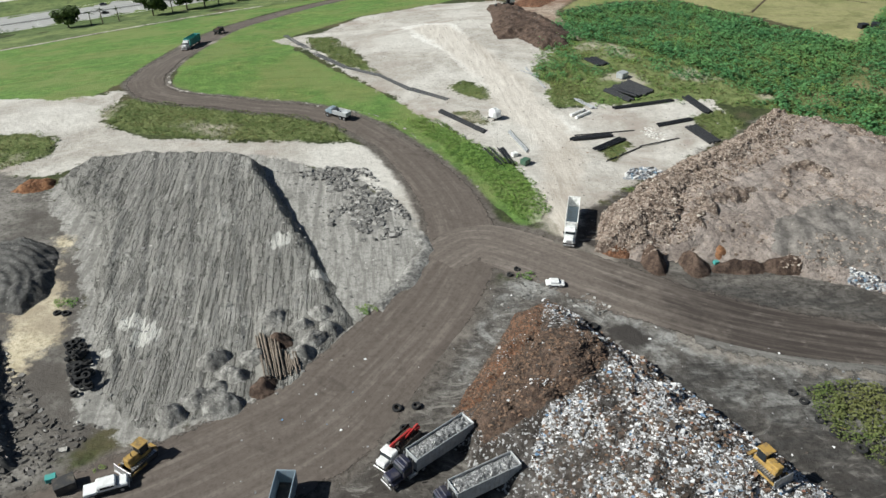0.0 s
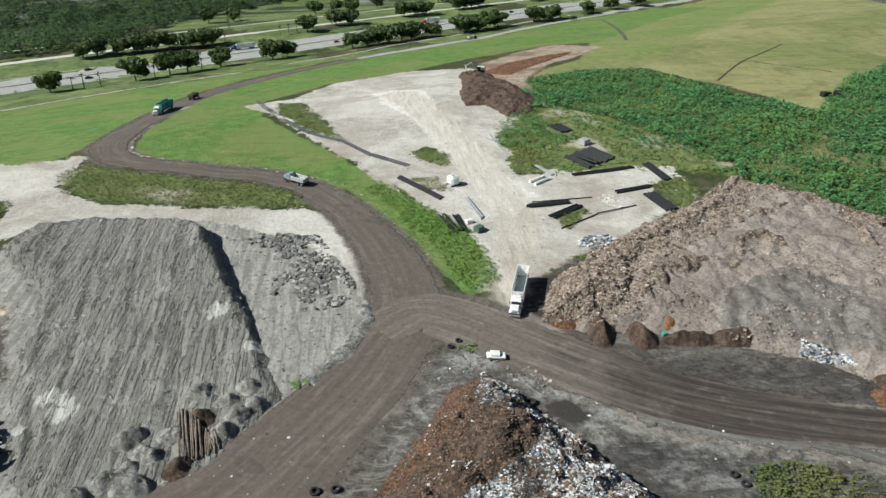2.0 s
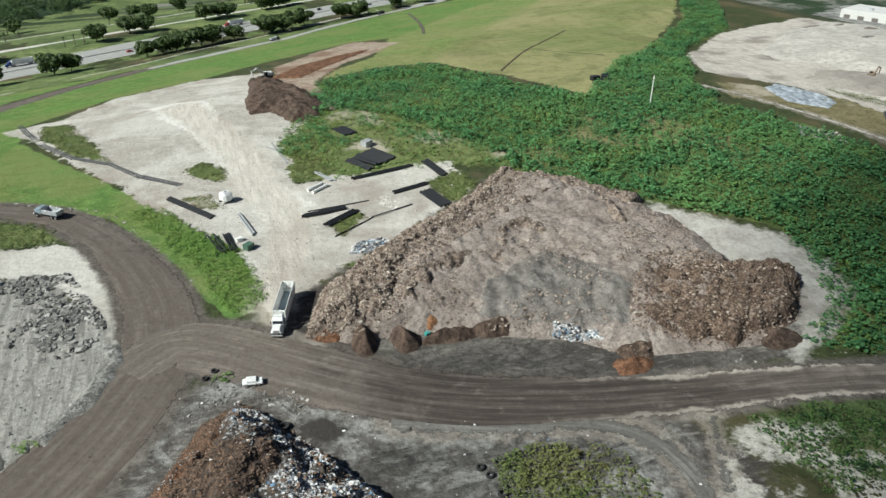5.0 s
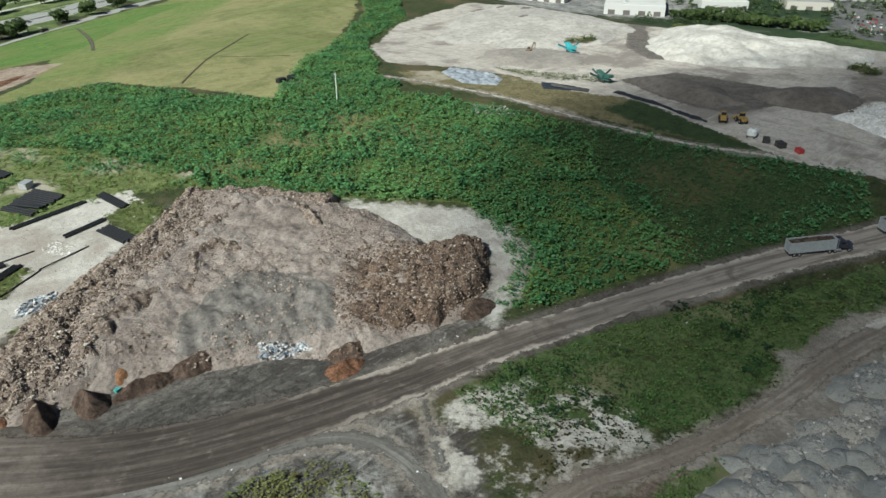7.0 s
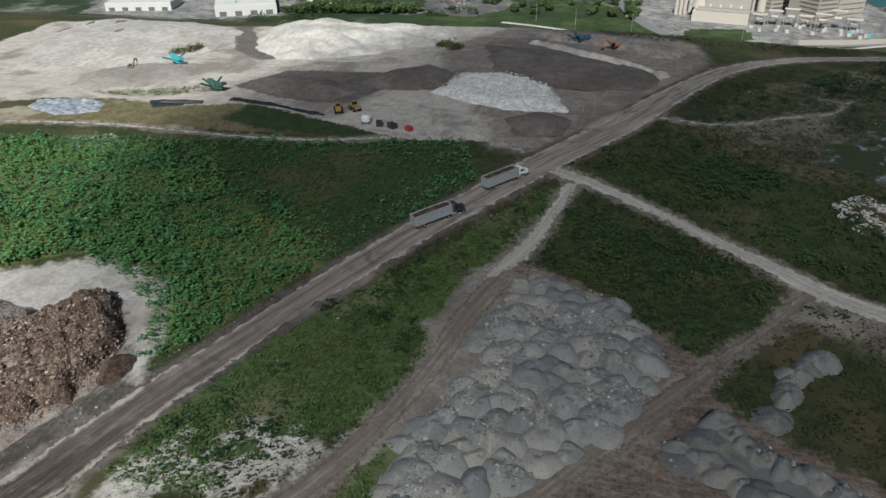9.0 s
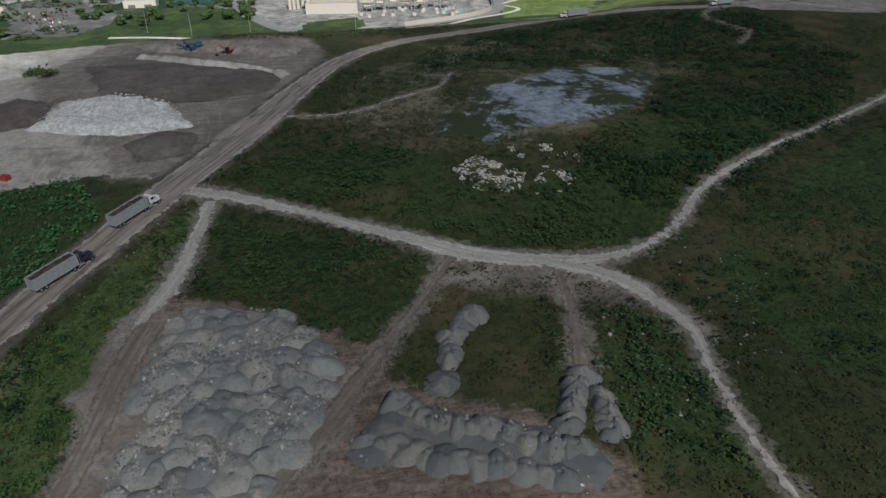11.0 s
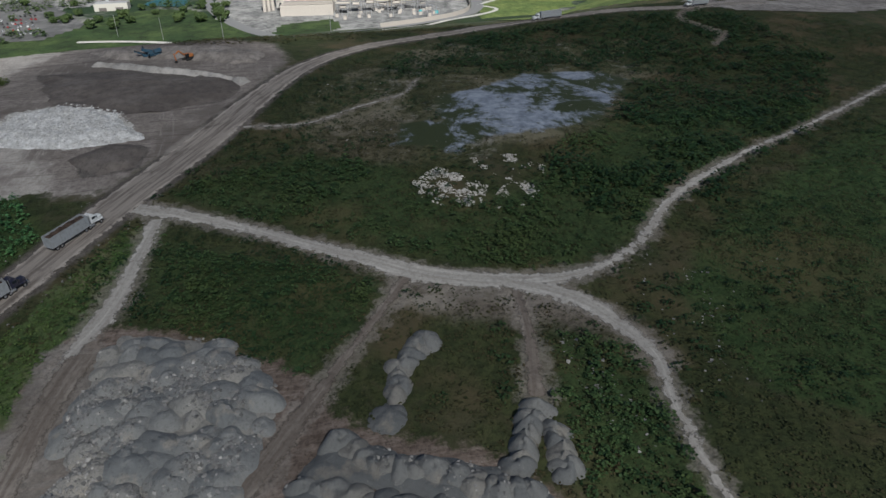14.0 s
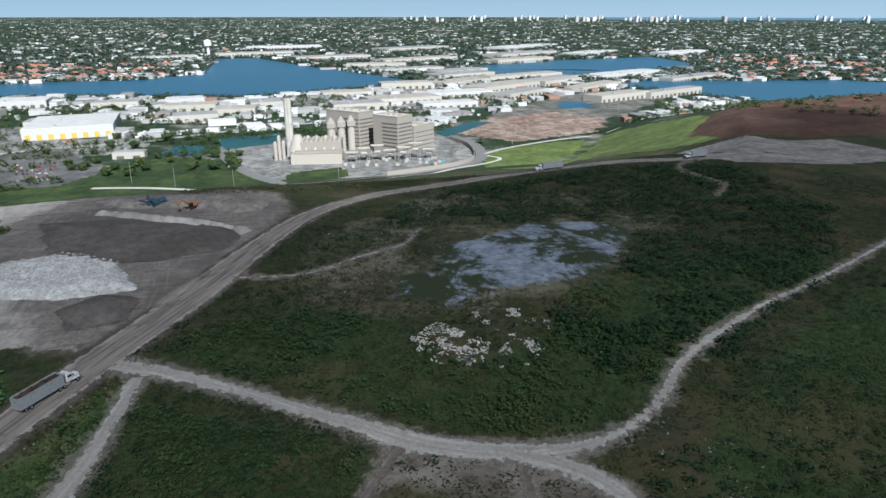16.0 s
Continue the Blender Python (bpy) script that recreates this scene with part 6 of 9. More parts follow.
plants("raft_shrubs", strewn([(58, 212), (62, 228), (68, 248), (84, 252), (104, 234), (120, 204), (126, 186), (112, 194), (100, 206), (92, 214), (78, 214), (70, 208)], 1.9, 95, (0.5, 1.15), 0.0, RAFTS, patchy=(9.0, 0.0)), mat_shrub, "green shrubs in clumps among low weeds", 22, (1.2, 1.6), 0.6, 95, "shrubs")
plants("shrub_mottle", strewn(SHRUBS, 2.6, 72, (0.7, 1.25), 1.0, [RIDGE, MULCH, RAFT_WEEDS, LOW_GREEN], ROADS, (14.0, 0.3)), mat_lush, "taller yellow-green shrubs in clumps", 22, (1.25, 1.95), 0.55, 72, "shrubs")
for k, (x, y, w) in enumerate([(-59.6, 122.2, 1.6), (-55.6, 110.4, 1.8), (-38.3, 70.1, 1.8), (-0.3, 101.8, 2.6), (-37.7, 166.5, 2.2), (62.8, 141.3, 2.4), (30.2, 109.4, 1.6)]):
    ring_line = [(x + w * 1.3 * math.cos(a), y + w * 0.8 * math.sin(a)) for a in np.linspace(0, 6.28, 9)[:-1]]
    tuft = strewn(ring_line, 0.7, 80 + k, (0.4, 1.0), 0.6)
    if len(tuft):
        tuft[:, 2] = [surface(a, b) for a, b in tuft[:, :2]]
        plants("weed_tuft", tuft, mat_lush, "small tuft of green weeds on bare dirt", 14, (0.6, 0.6), 0.35, 80 + k, "weeds")
plants("green_bush", strewn([(69, 75), (76, 76), (82, 73), (81, 66), (73, 63), (68, 66)], 1.2, 90, (0.7, 1.3), 0.0), mat_isle, "low spreading green bush on the yard", 18, (0.9, 1.3), 0.4, 90, "bush")
plants("low_weeds", strewn(LOW_GREEN, 1.5, 73, (0.5, 1.15), 0.0, [STACK], ROADS), mat_low, "low green weeds along the dirt road", 12, (1.1, 0.7), 0.5, 73, "weeds")
plants("shrub_scatter", strewn(LOW_GREEN, 4.0, 74, (0.6, 1.2), 1.0, [STACK], ROADS, (9.0, 0.25)), mat_low, "scattered green shrubs among low weeds", 20, (1.2, 1.5), 0.6, 74, "shrubs")
ASH_CORE = [(226, -62), (238, -54), (244, -72), (240, -84), (224, -76)]
WEEDS = [(95, -100), (110, 45), (116, 52), (118, 71), (156, 64), (232, 24), (252, 20), (300, -8), (352, -30), (388, -60), (408, -100), (424, -150), (424, -230), (400, -300), (330, -330), (240, -280), (150, -180)]
plants("weeds", strewn(WEEDS, 2.2, 3, (0.5, 1.15), 0.0, [HEAPS, HEAP_PAD, ASH, ASH_CORE], ROADS, (30.0, -0.55)), mat_weed, "dark green knee-high weeds over the hill", 11, (1.4, 0.6), 0.5, 3, "weeds")
plants("weeds", strewn(WEEDS, 3.6, 13, (0.6, 1.5), 0.0, [HEAPS, HEAP_PAD, ASH], ROADS, (22.0, 0.15)), mat_hill, "taller green plants in patches on the hill", 20, (1.5, 1.1), 0.5, 13, "weeds")
plants("weeds", strewn(HEAP_GREEN, 1.3, 14, (0.5, 1.2), 0.0, [HEAPS], ROADS), mat_strip, "tongue of green weeds beside the spoil heaps", 14, (1.0, 0.8), 0.45, 14, "weeds")
plants("weeds", strewn(SCRUB_STRIP, 1.6, 4, (0.5, 1.3), 0.0, [HEAPS, WHITE_SPOT], ROADS, (12.0, -0.35)), mat_strip, "green weeds between the road and the spoil", 14, (1.0, 0.8), 0.45, 4, "weeds")
plants("weeds", strewn([(200, 10), (234, 10), (226, -4), (206, -32), (198, -38), (176, -22), (176, -8), (190, 6)], 1.7, 5, (0.5, 1.2), 0.5, [HEAPS], ROADS, (14.0, -0.4)), mat_hill, "green weeds between the tracks", 15, (1.1, 0.8), 0.45, 5, "weeds")
HILL_SLOPE = [(196, -100), (232, -146), (262, -196), (330, -250), (400, -250), (418, -190), (404, -110), (360, -60), (330, -60), (330, -150), (300, -146), (262, -118), (244, -90), (210, -90)]
belt = np.concatenate([strewn(zone_line, 1.7, 77 + k, (0.6, 1.3), 0.0, [ASH], ROADS, (12.0, -0.02)) for k, zone_line in enumerate((HILL_BELT, TRI_A, TRI_B))])
belt[:, 3] *= 0.9 + 0.5 * rough_field(belt[:, 0], belt[:, 1], 7.0, 93, 2)
plants("hill_belt", belt, mat_belt, "dense leafy green shrubs below the hilltop", 20, (1.2, 1.6), 0.6, 77, "shrubs")
plants("slope_weeds", strewn(GREEN_R, 1.7, 82, (0.5, 1.1), 0.0, (), ROADS, (12.0, -0.4)), mat_belt, "soft green grass and weeds on the slope", 12, (1.2, 0.5), 0.4, 82, "weeds")
plants("hilltop_weeds", strewn(HILL_TOP, 2.0, 83, (0.5, 1.1), 0.0, [ASH], ROADS, (13.0, 0.0)), mat_olive, "dry olive weeds on the hilltop", 11, (1.2, 0.6), 0.45, 83, "weeds")
plants("hill_shrubs", strewn(HILL_SLOPE, 3.0, 75, (0.7, 1.7), 0.0, [ASH], ROADS, (16.0, -0.1)), mat_hill, "dark rounded shrubs on the hill slope", 22, (1.6, 1.9), 0.7, 75, "shrubs")
plants("dry_patches", strewn(WEEDS, 3.0, 76, (0.5, 1.1), 0.0, [HEAPS, HEAP_PAD, ASH], ROADS, (13.0, 0.42)), mat_brown_weed, "brown dying weeds in patches on the hill", 10, (1.3, 0.6), 0.5, 76, "weeds")
for k, isle in enumerate((ISLAND, ISLAND_LEFT, ISLAND_YARD, *PATCHES, PAD_WEEDS)):
    plants("weed_patch", strewn(isle, 1.1, 20 + k, (0.4, 1.1), 0.3), mat_isle, "patch of green and yellowing weeds on sand", 11, (0.75, 0.65), 0.4, 20 + k, "weeds")
    plants("weed_patch", strewn(isle, 2.0, 40 + k, (0.4, 0.9), 0.3, patchy=(8.0, -0.2)), mat_dry_weed, "dry yellow weeds in the patch", 8, (0.7, 0.6), 0.5, 40 + k, "weeds")
plants("verge_grass", strewn([(42, 142), (36, 158), (28, 176), (20, 188), (14, 186), (24, 160), (30, 142), (34, 130), (40, 132)], 1.0, 60, (0.5, 1.2), 0.0), mat_grass_leaf, "rank green grass at the junction", 12, (0.8, 0.8), 0.42, 60, "grass")
plants("verge_grass", strewn(GRASS, 2.3, 61, (0.3, 0.7), 1.0, (), ROADS, (18.0, -0.1)), mat_grass_leaf, "bright green mown grass tufts", 6, (1.1, 0.3), 0.6, 61, "grass")
plants("verge_grass", strewn([(268, 204), (276, 184), (286, 166), (284, 154), (278, 164), (266, 190)], 1.5, 62, (0.6, 1.3), 0.0), mat_isle, "weeds along the screened sand", 9, (1.0, 0.9), 0.6, 62, "weeds")
for k, (x, y, w) in enumerate([(363, 91, 5), (357, 85, 4), (338, 207, 5), (331, 211, 4), (394, 190, 6)]):
    clump = strewn([(x + w * math.cos(a), y + 0.6 * w * math.sin(a)) for a in np.linspace(0, 6.28, 9)[:-1]], 1.3, 120 + k, (0.8, 1.6), 0.3)
    if len(clump):
        clump[:, 2] = [surface(a, b) for a, b in clump[:, :2]]
        plants("bush_clump", clump, mat_isle, "clump of green bushes on pale sand", 20, (1.2, 1.6), 0.6, 120 + k, "bush")
plants("slope_grass", strewn([(400, 20), (440, 40), (500, 60), (500, -60), (450, -120), (430, -120), (408, -60)], 3.5, 63, (0.6, 1.4), 0.0), mat_weed, "rank weeds on the slope below the crest", 8, (1.6, 0.8), 0.9, 63, "weeds")


def tree(name, height, spread, seed, material, label, palm=False):
    """Tapered trunk, limbs and a broken crown of leaf blades."""
    rng = np.random.RandomState(seed)
    root = new(name)
    bm = bmesh.new()
    top_z = height * (0.8 if palm else 0.42)
    bmesh.ops.create_cone(bm, cap_ends=True, segments=7, radius1=height * 0.035, radius2=height * 0.018, depth=top_z, matrix=Matrix.Translation((0, 0, top_z / 2)))
    tips = []
    if not palm:
        for k in range(6):
            a, up = k * 1.05 + rng.rand() * 0.6, rng.uniform(0.25, 0.5)
            end = Vector((math.cos(a) * spread * 0.6, math.sin(a) * spread * 0.6, height * (0.45 + up * 0.7)))
            start = Vector((0, 0, top_z * rng.uniform(0.6, 0.95)))
            m = Matrix.Translation((start + end) / 2) @ (end - start).to_track_quat("Z", "Y").to_matrix().to_4x4()
            bmesh.ops.create_cone(bm, cap_ends=True, segments=5, radius1=height * 0.015, radius2=height * 0.006, depth=(end - start).length, matrix=m)
            tips.append(end)
    me = bpy.data.meshes.new("trunk")
    bm.to_mesh(me)
    bm.free()
    me.materials.append(mat_bark)
    trunk = new("trunk", me)
    trunk.parent = root
    quads = []
    if palm:
        for k in range(14):
            a, lift = k * 0.449, rng.uniform(-0.2, 0.6)
            for j in range(4):
                r0, r1 = spread * j / 4, spread * (j + 1) / 4
                z0, z1 = top_z + lift * r0 - 0.28 * r0 * r0 / spread, top_z + lift * r1 - 0.28 * r1 * r1 / spread
                w = 0.35 * (1 - j / 5)
                ca, sa = math.cos(a), math.sin(a)
                quads.append([(r0 * ca - w * sa, r0 * sa + w * ca, z0), (r1 * ca - w * 0.7 * sa, r1 * sa + w * 0.7 * ca, z1), (r1 * ca + w * 0.7 * sa, r1 * sa - w * 0.7 * ca, z1), (r0 * ca + w * sa, r0 * sa - w * ca, z0)])
        quads = np.array(quads)
    else:
        parts = []
        centres = [np.array(tip) for tip in tips]
        for k in range(16):
            a, out_by, up = rng.rand() * 6.28, spread * 0.62 * math.sqrt(rng.rand()), rng.rand()
            centres.append(np.array((out_by * math.cos(a), out_by * math.sin(a), height * (0.34 + 0.5 * up * (1 - 0.45 * (out_by / spread) ** 2)))))
        for c in centres:
            n = 75
            way_out = rng.normal(size=(n, 3))
            way_out /= np.linalg.norm(way_out, axis=1)[:, None]
            puff = spread * rng.uniform(0.24, 0.38)
            mid_leaf = c + way_out * puff * rng.uniform(0.7, 1.05, (n, 1)) * np.array((1, 1, 0.75))
            side = np.cross(way_out, rng.normal(size=(n, 3)))
            side /= np.linalg.norm(side, axis=1)[:, None] + 1e-9
            rise = np.cross(side, way_out) + 0.4 * way_out
            s = spread * 0.075 * rng.uniform(0.7, 1.4, (n, 1))
            parts.append(np.stack([mid_leaf - s * side, mid_leaf - s * rise * 0.8, mid_leaf + s * side, mid_leaf + s * rise], 1))
        quads = np.concatenate(parts)
    cme = bpy.data.meshes.new("crown")
    co = quads.reshape(-1, 3)
    cme.from_pydata(co.tolist(), [], np.arange(len(co)).reshape(-1, 4).tolist())
    cme.materials.append(material)
    crown = new("crown", cme)
    crown.parent = root
    return tagged(root, label, "palm" if palm else "tree")


mat_bark = plain("bark", (0.13, 0.10, 0.075), 0.9)
mat_tree = leaf_mat("tree_leaves", (0.028, 0.055, 0.02), (0.10, 0.145, 0.05), (0.105, 0.15, 0.05))
mat_woods = leaf_mat("wood_leaves", (0.022, 0.052, 0.019), (0.085, 0.14, 0.052), (0.10, 0.15, 0.055))
mat_palm = leaf_mat("palm_fronds", (0.02, 0.035, 0.014), (0.06, 0.08, 0.03))


# ---- making things ----
def part(name, bm, material, parent, label=""):
    me = bpy.data.meshes.new(name)
    bm.to_mesh(me)
    bm.free()
    me.materials.append(material)
    ob = new(name, me)
    ob.parent = parent
    if label:
        ob["label"] = label
    return ob


def box(*specs, bevel=0.04):
    """Bevelled boxes: (centre x, y, z, size x, y, z[, turn about y])."""
    bm = bmesh.new()
    for cx, cy, cz, sx, sy, sz, *rest in specs:
        one = bmesh.new()
        bmesh.ops.create_cube(one, size=1.0, matrix=Matrix.Diagonal((sx, sy, sz, 1)))
        if bevel:
            bmesh.ops.bevel(one, geom=one.edges[:], offset=min(bevel, 0.3 * min(sx, sy, sz)), segments=1, affect="EDGES")
        bmesh.ops.transform(one, matrix=pose(cx, cy, cz, 0, rest[0] if rest else 0, 0), verts=one.verts)
        tmp = bpy.data.meshes.new("tmp")
        one.to_mesh(tmp)
        one.free()
        bm.from_mesh(tmp)
        bpy.data.meshes.remove(tmp)
    return bm


def tube(p, q, r, segments=10, r2=None):
    bm = bmesh.new()
    p, q = Vector(p), Vector(q)
    m = Matrix.Translation((p + q) / 2) @ (q - p).to_track_quat("Z", "Y").to_matrix().to_4x4()
    bmesh.ops.create_cone(bm, cap_ends=True, segments=segments, radius1=r, radius2=r if r2 is None else r2, depth=(q - p).length, matrix=m)
    return bm


def ring(radius, thick, width, segments=16):
    """A tyre lying on its axis y."""
    bm = bmesh.new()
    prof = [(radius - thick, -width / 2), (radius - 0.1 * thick, -width / 2), (radius, -width * 0.3), (radius, width * 0.3), (radius - 0.1 * thick, width / 2), (radius - thick, width / 2)]
    rows = []
    for k in range(segments):
        a = 2 * math.pi * k / segments
        rows.append([bm.verts.new((r * math.cos(a), w, r * math.sin(a))) for r, w in prof])
    for k in range(segments):
        a, b = rows[k], rows[(k + 1) % segments]
        for j in range(len(prof)):
            i = (j + 1) % len(prof)
            bm.faces.new((a[j], b[j], b[i], a[i]))
    bmesh.ops.recalc_face_normals(bm, faces=bm.faces)
    return bm


mat_rubber = plain("black_rubber", (0.025, 0.025, 0.026), 0.85)
mat_rim = plain("steel_rim", (0.45, 0.45, 0.46), 0.4, 0.7)
mat_glass = plain("dark_glass", (0.02, 0.025, 0.03), 0.08, 0.0, 0.1)
mat_chassis = paint("black_chassis", (0.03, 0.03, 0.032), 0.6)
mat_white_paint = paint("white_paint", (0.72, 0.73, 0.73), 0.35, grime=0.3)
mat_black_paint = paint("blue_black_paint", (0.02, 0.022, 0.045), 0.3, grime=0.3)
mat_alu = paint("brushed_aluminium", (0.44, 0.46, 0.48), 0.4, (0.25, 0.23, 0.2), 0.5, 0.35)
mat_steel_blue = paint("blue_grey_steel", (0.20, 0.26, 0.31), 0.5, grime=0.4)
mat_teal = paint("teal_paint", (0.05, 0.30, 0.28), 0.45)
mat_yellow = paint("yellow_paint", (0.36, 0.225, 0.06), 0.65, (0.12, 0.09, 0.065), 0.95)
mat_orange_paint = paint("orange_paint", (0.60, 0.20, 0.05), 0.45)
mat_red = paint("red_paint", (0.40, 0.03, 0.03), 0.4)
mat_cyan = paint("turquoise_paint", (0.04, 0.38, 0.42), 0.5)
mat_pipe_black = plain("black_polythene", (0.018, 0.019, 0.022), 0.5)
mat_pipe_grey = plain("grey_pipe", (0.28, 0.29, 0.30), 0.6)
mat_pipe_white = plain("white_pipe", (0.70, 0.70, 0.68), 0.5)
mat_load = soil("load_refuse", (0.20, 0.20, 0.20), (0.46, 0.46, 0.47), 1.5, 9.0, 0.3, (0.78, 0.78, 0.78), 0.62)


def wheel(parent, x, y, radius=0.52, width=0.32):
    t = part("tyre", ring(radius, radius * 0.42, width, 14), mat_rubber, parent)
    t.location = (x, y, radius)
    r = part("rim", tube((0, -width * 0.4, 0), (0, width * 0.4, 0), radius * 0.58, 10), mat_rim, t)
    return t


def seat_on(root, x, y, heading, tilt=True):
    """Set a thing on the ground, turned by heading degrees and following the slope."""
    h = radians(heading)
    d = 4.0
    zf = top(x + d * math.cos(h), y + d * math.sin(h))
    zb = top(x - d * math.cos(h), y - d * math.sin(h))
    pitch = math.degrees(math.atan2(zf - zb, 2 * d)) if tilt else 0
    root.matrix_basis = pose(x, y, max(top(x, y), 0.5 * (zf + zb)) + 0.08, 0, -pitch, heading)
    return root


def load_pile(length, width, z, height, seed, lo=-99):
    bm = bmesh.new()
    n, w = 22, 7
    rng = np.random.RandomState(seed)
    rows = []
    for i in range(n):
        row = []
        for j in range(w):
            u, v = i / (n - 1), j / (w - 1)
            h = height * (math.sin(math.pi * u) ** 0.35) * (math.sin(math.pi * v) ** 0.5) + rng.uniform(-0.15, 0.2)
            row.append(bm.verts.new((lo + u * length, (v - 0.5) * width, z + h)))
        rows.append(row)
    for i in range(n - 1):
        for j in range(w - 1):
            bm.faces.new((rows[i][j], rows[i + 1][j], rows[i + 1][j + 1], rows[i][j + 1]))
    return bm


def semi(label, x, y, heading, cab_mat, box_mat, inner_mat, load=None, length=11.4, tall=2.75, group=""):
    """Tractor and open-topped high-sided trailer, pointing along +x."""
    root = new("semi_truck")
    L, W = length, 2.55
    back = -L + 1.6
    z0, z1 = 1.15, 1.15 + tall
    trailer = part("trailer", box((1.6 - L / 2, 0, z0, L, W, 0.14), (1.6 - L / 2, W / 2 - 0.05, (z0 + z1) / 2, L, 0.09, tall), (1.6 - L / 2, 0.05 - W / 2, (z0 + z1) / 2, L, 0.09, tall), (1.55, 0, (z0 + z1) / 2, 0.1, W, tall), (back + 0.05, 0, (z0 + z1) / 2, 0.1, W, tall)), box_mat, root)
    for side in (-1, 1):
        part("top_rail", box((1.6 - L / 2, side * (W / 2), z1, L, 0.14, 0.12)), box_mat, trailer)
        for k in range(int(L / 0.75)):
            part("side_post", box((back + 0.4 + k * 0.75, side * (W / 2 + 0.03), (z0 + z1) / 2, 0.12, 0.07, tall - 0.1), bevel=0.0), box_mat, trailer)
    part("tailgate_frame", box((back, 0, z1, 0.16, W, 0.14), (back, 0, z0 + 0.1, 0.16, W, 0.2), (back, W / 2 - 0.06, (z0 + z1) / 2, 0.16, 0.12, tall), (back, 0.06 - W / 2, (z0 + z1) / 2, 0.16, 0.12, tall)), box_mat, trailer)
    part("trailer_floor", box((1.6 - L / 2, 0, z0 + 0.1, L - 0.3, W - 0.3, 0.06)), inner_mat, trailer)
    if load:
        part("load", load_pile(L - 0.3, W - 0.25, z1 - 0.45, 0.6, 3, back + 0.15), load, trailer, "load of loose refuse")
    part("trailer_frame", box((1.6 - L / 2, 0.45, 0.95, L - 0.6, 0.14, 0.26), (1.6 - L / 2, -0.45, 0.95, L - 0.6, 0.14, 0.26), (back + 0.2, 0, 0.75, 0.1, 2.3, 0.12)), mat_chassis, root)
    for k in (0, 1):
        for side in (-1, 1):
            wheel(root, back + 1.3 + 1.25 * k, side * 1.0)
    for side in (-1, 1):
        part("landing_leg", box((-1.2, side * 0.75, 0.6, 0.14, 0.14, 0.9)), mat_chassis, root)
    part("tractor_frame", box((2.9, 0.42, 0.85, 6.2, 0.1, 0.26), (2.9, -0.42, 0.85, 6.2, 0.1, 0.26)), mat_chassis, root)
    cab = part("cab", box((3.05, 0, 2.1, 1.7, 2.3, 1.95), (2.95, 0, 3.1, 1.3, 2.1, 0.35), bevel=0.18), cab_mat, root)
    part("roof_fairing", box((2.7, 0, 3.35, 0.9, 1.9, 0.35, -14), bevel=0.12), cab_mat, cab)
    part("hood", box((4.85, 0, 1.65, 2.0, 1.75, 0.95), (4.7, 0, 1.2, 2.0, 2.2, 0.4), bevel=0.2), cab_mat, root)
    part("windscreen", box((3.9, 0, 2.55, 0.08, 1.95, 0.75, -12), bevel=0.02), mat_glass, cab)
    for side in (-1, 1):
        part("side_window", box((3.15, side * 1.16, 2.5, 0.95, 0.04, 0.6), bevel=0.02), mat_glass, cab)
        part("mirror", box((3.95, side * 1.35, 2.45, 0.12, 0.22, 0.6)), mat_chassis, cab)
        part("fender", box((5.0, side * 1.0, 1.15, 1.2, 0.4, 0.22), bevel=0.08), cab_mat, root)
        part("fuel_tank", tube((1.7, side * 1.0, 0.75), (2.9, side * 1.0, 0.75), 0.33), mat_rim, root)
        part("exhaust_stack", tube((2.1, side * 0.95, 1.0), (2.1, side * 0.95, 3.7), 0.09), mat_rim, root)
        part("headlight", box((5.85, side * 0.75, 1.35, 0.06, 0.3, 0.22)), mat_pipe_white, root)
        wheel(root, 5.0, side * 0.98)
        for k in (0, 1):
            wheel(root, 0.3 + 1.25 * k, side * 0.95)
    part("grille", box((5.87, 0, 1.5, 0.06, 0.9, 0.8)), mat_rim, root)
    part("bumper", box((5.95, 0, 0.75, 0.14, 2.3, 0.34)), mat_rim, root)
    shift = (5.95 + back) / 2
    for o in root.children:
        o.location.x -= shift
    tagged(root, label, "truck", group)
    return seat_on(root, x, y, heading)


def heading(ax, ay, bx, by):
    return math.degrees(math.atan2(by - ay, bx - ax))


semi("white semi truck with an empty open steel trailer, parked", 43.9, 125.4, heading(46.8, 133.6, 41.1, 117.4), mat_white_paint, mat_pipe_white, mat_steel_blue, None, 10.8, 2.6)
semi("dark blue tractor hauling a ribbed silver open trailer", 209.5, 43.8, heading(203, 49, 216, 38.5), mat_black_paint, mat_alu, mat_dark_mulch, mat_dark_mulch, 11.2)
semi("white tractor hauling a ribbed silver open trailer", 233.5, 32.0, heading(227, 36.8, 240, 27.5), mat_white_paint, mat_alu, mat_dark_mulch, mat_dark_mulch, 11.2)
semi("white tractor with a teal open trailer on the haul road", -64.2, 291, heading(-62, 310, -66, 270), mat_white_paint, mat_teal, mat_teal, None, 14.0)
semi("dark tractor with a silver trailer heaped with refuse", 6.6, 66.6, heading(14.3, 71.9, 4.3, 65.3), mat_black_paint, mat_alu, mat_chassis, mat_load, 10.4, 2.4)
semi("silver open trailer heaped with refuse behind a tractor", 11.5, 60.0, heading(16.2, 62.6, 9.7, 59.9), mat_black_paint, mat_alu, mat_chassis, mat_load, 10.0, 2.4)
semi("white semi truck with a silver trailer on the crest road", 428, -156, heading(430, -190, 428, -140), mat_white_paint, mat_alu, mat_chassis, None, 11.2)
semi("white semi truck with a silver trailer on the far road", 425, -239, heading(424, -235, 440, -290) + 180, mat_white_paint, mat_alu, mat_chassis, None, 11.2)


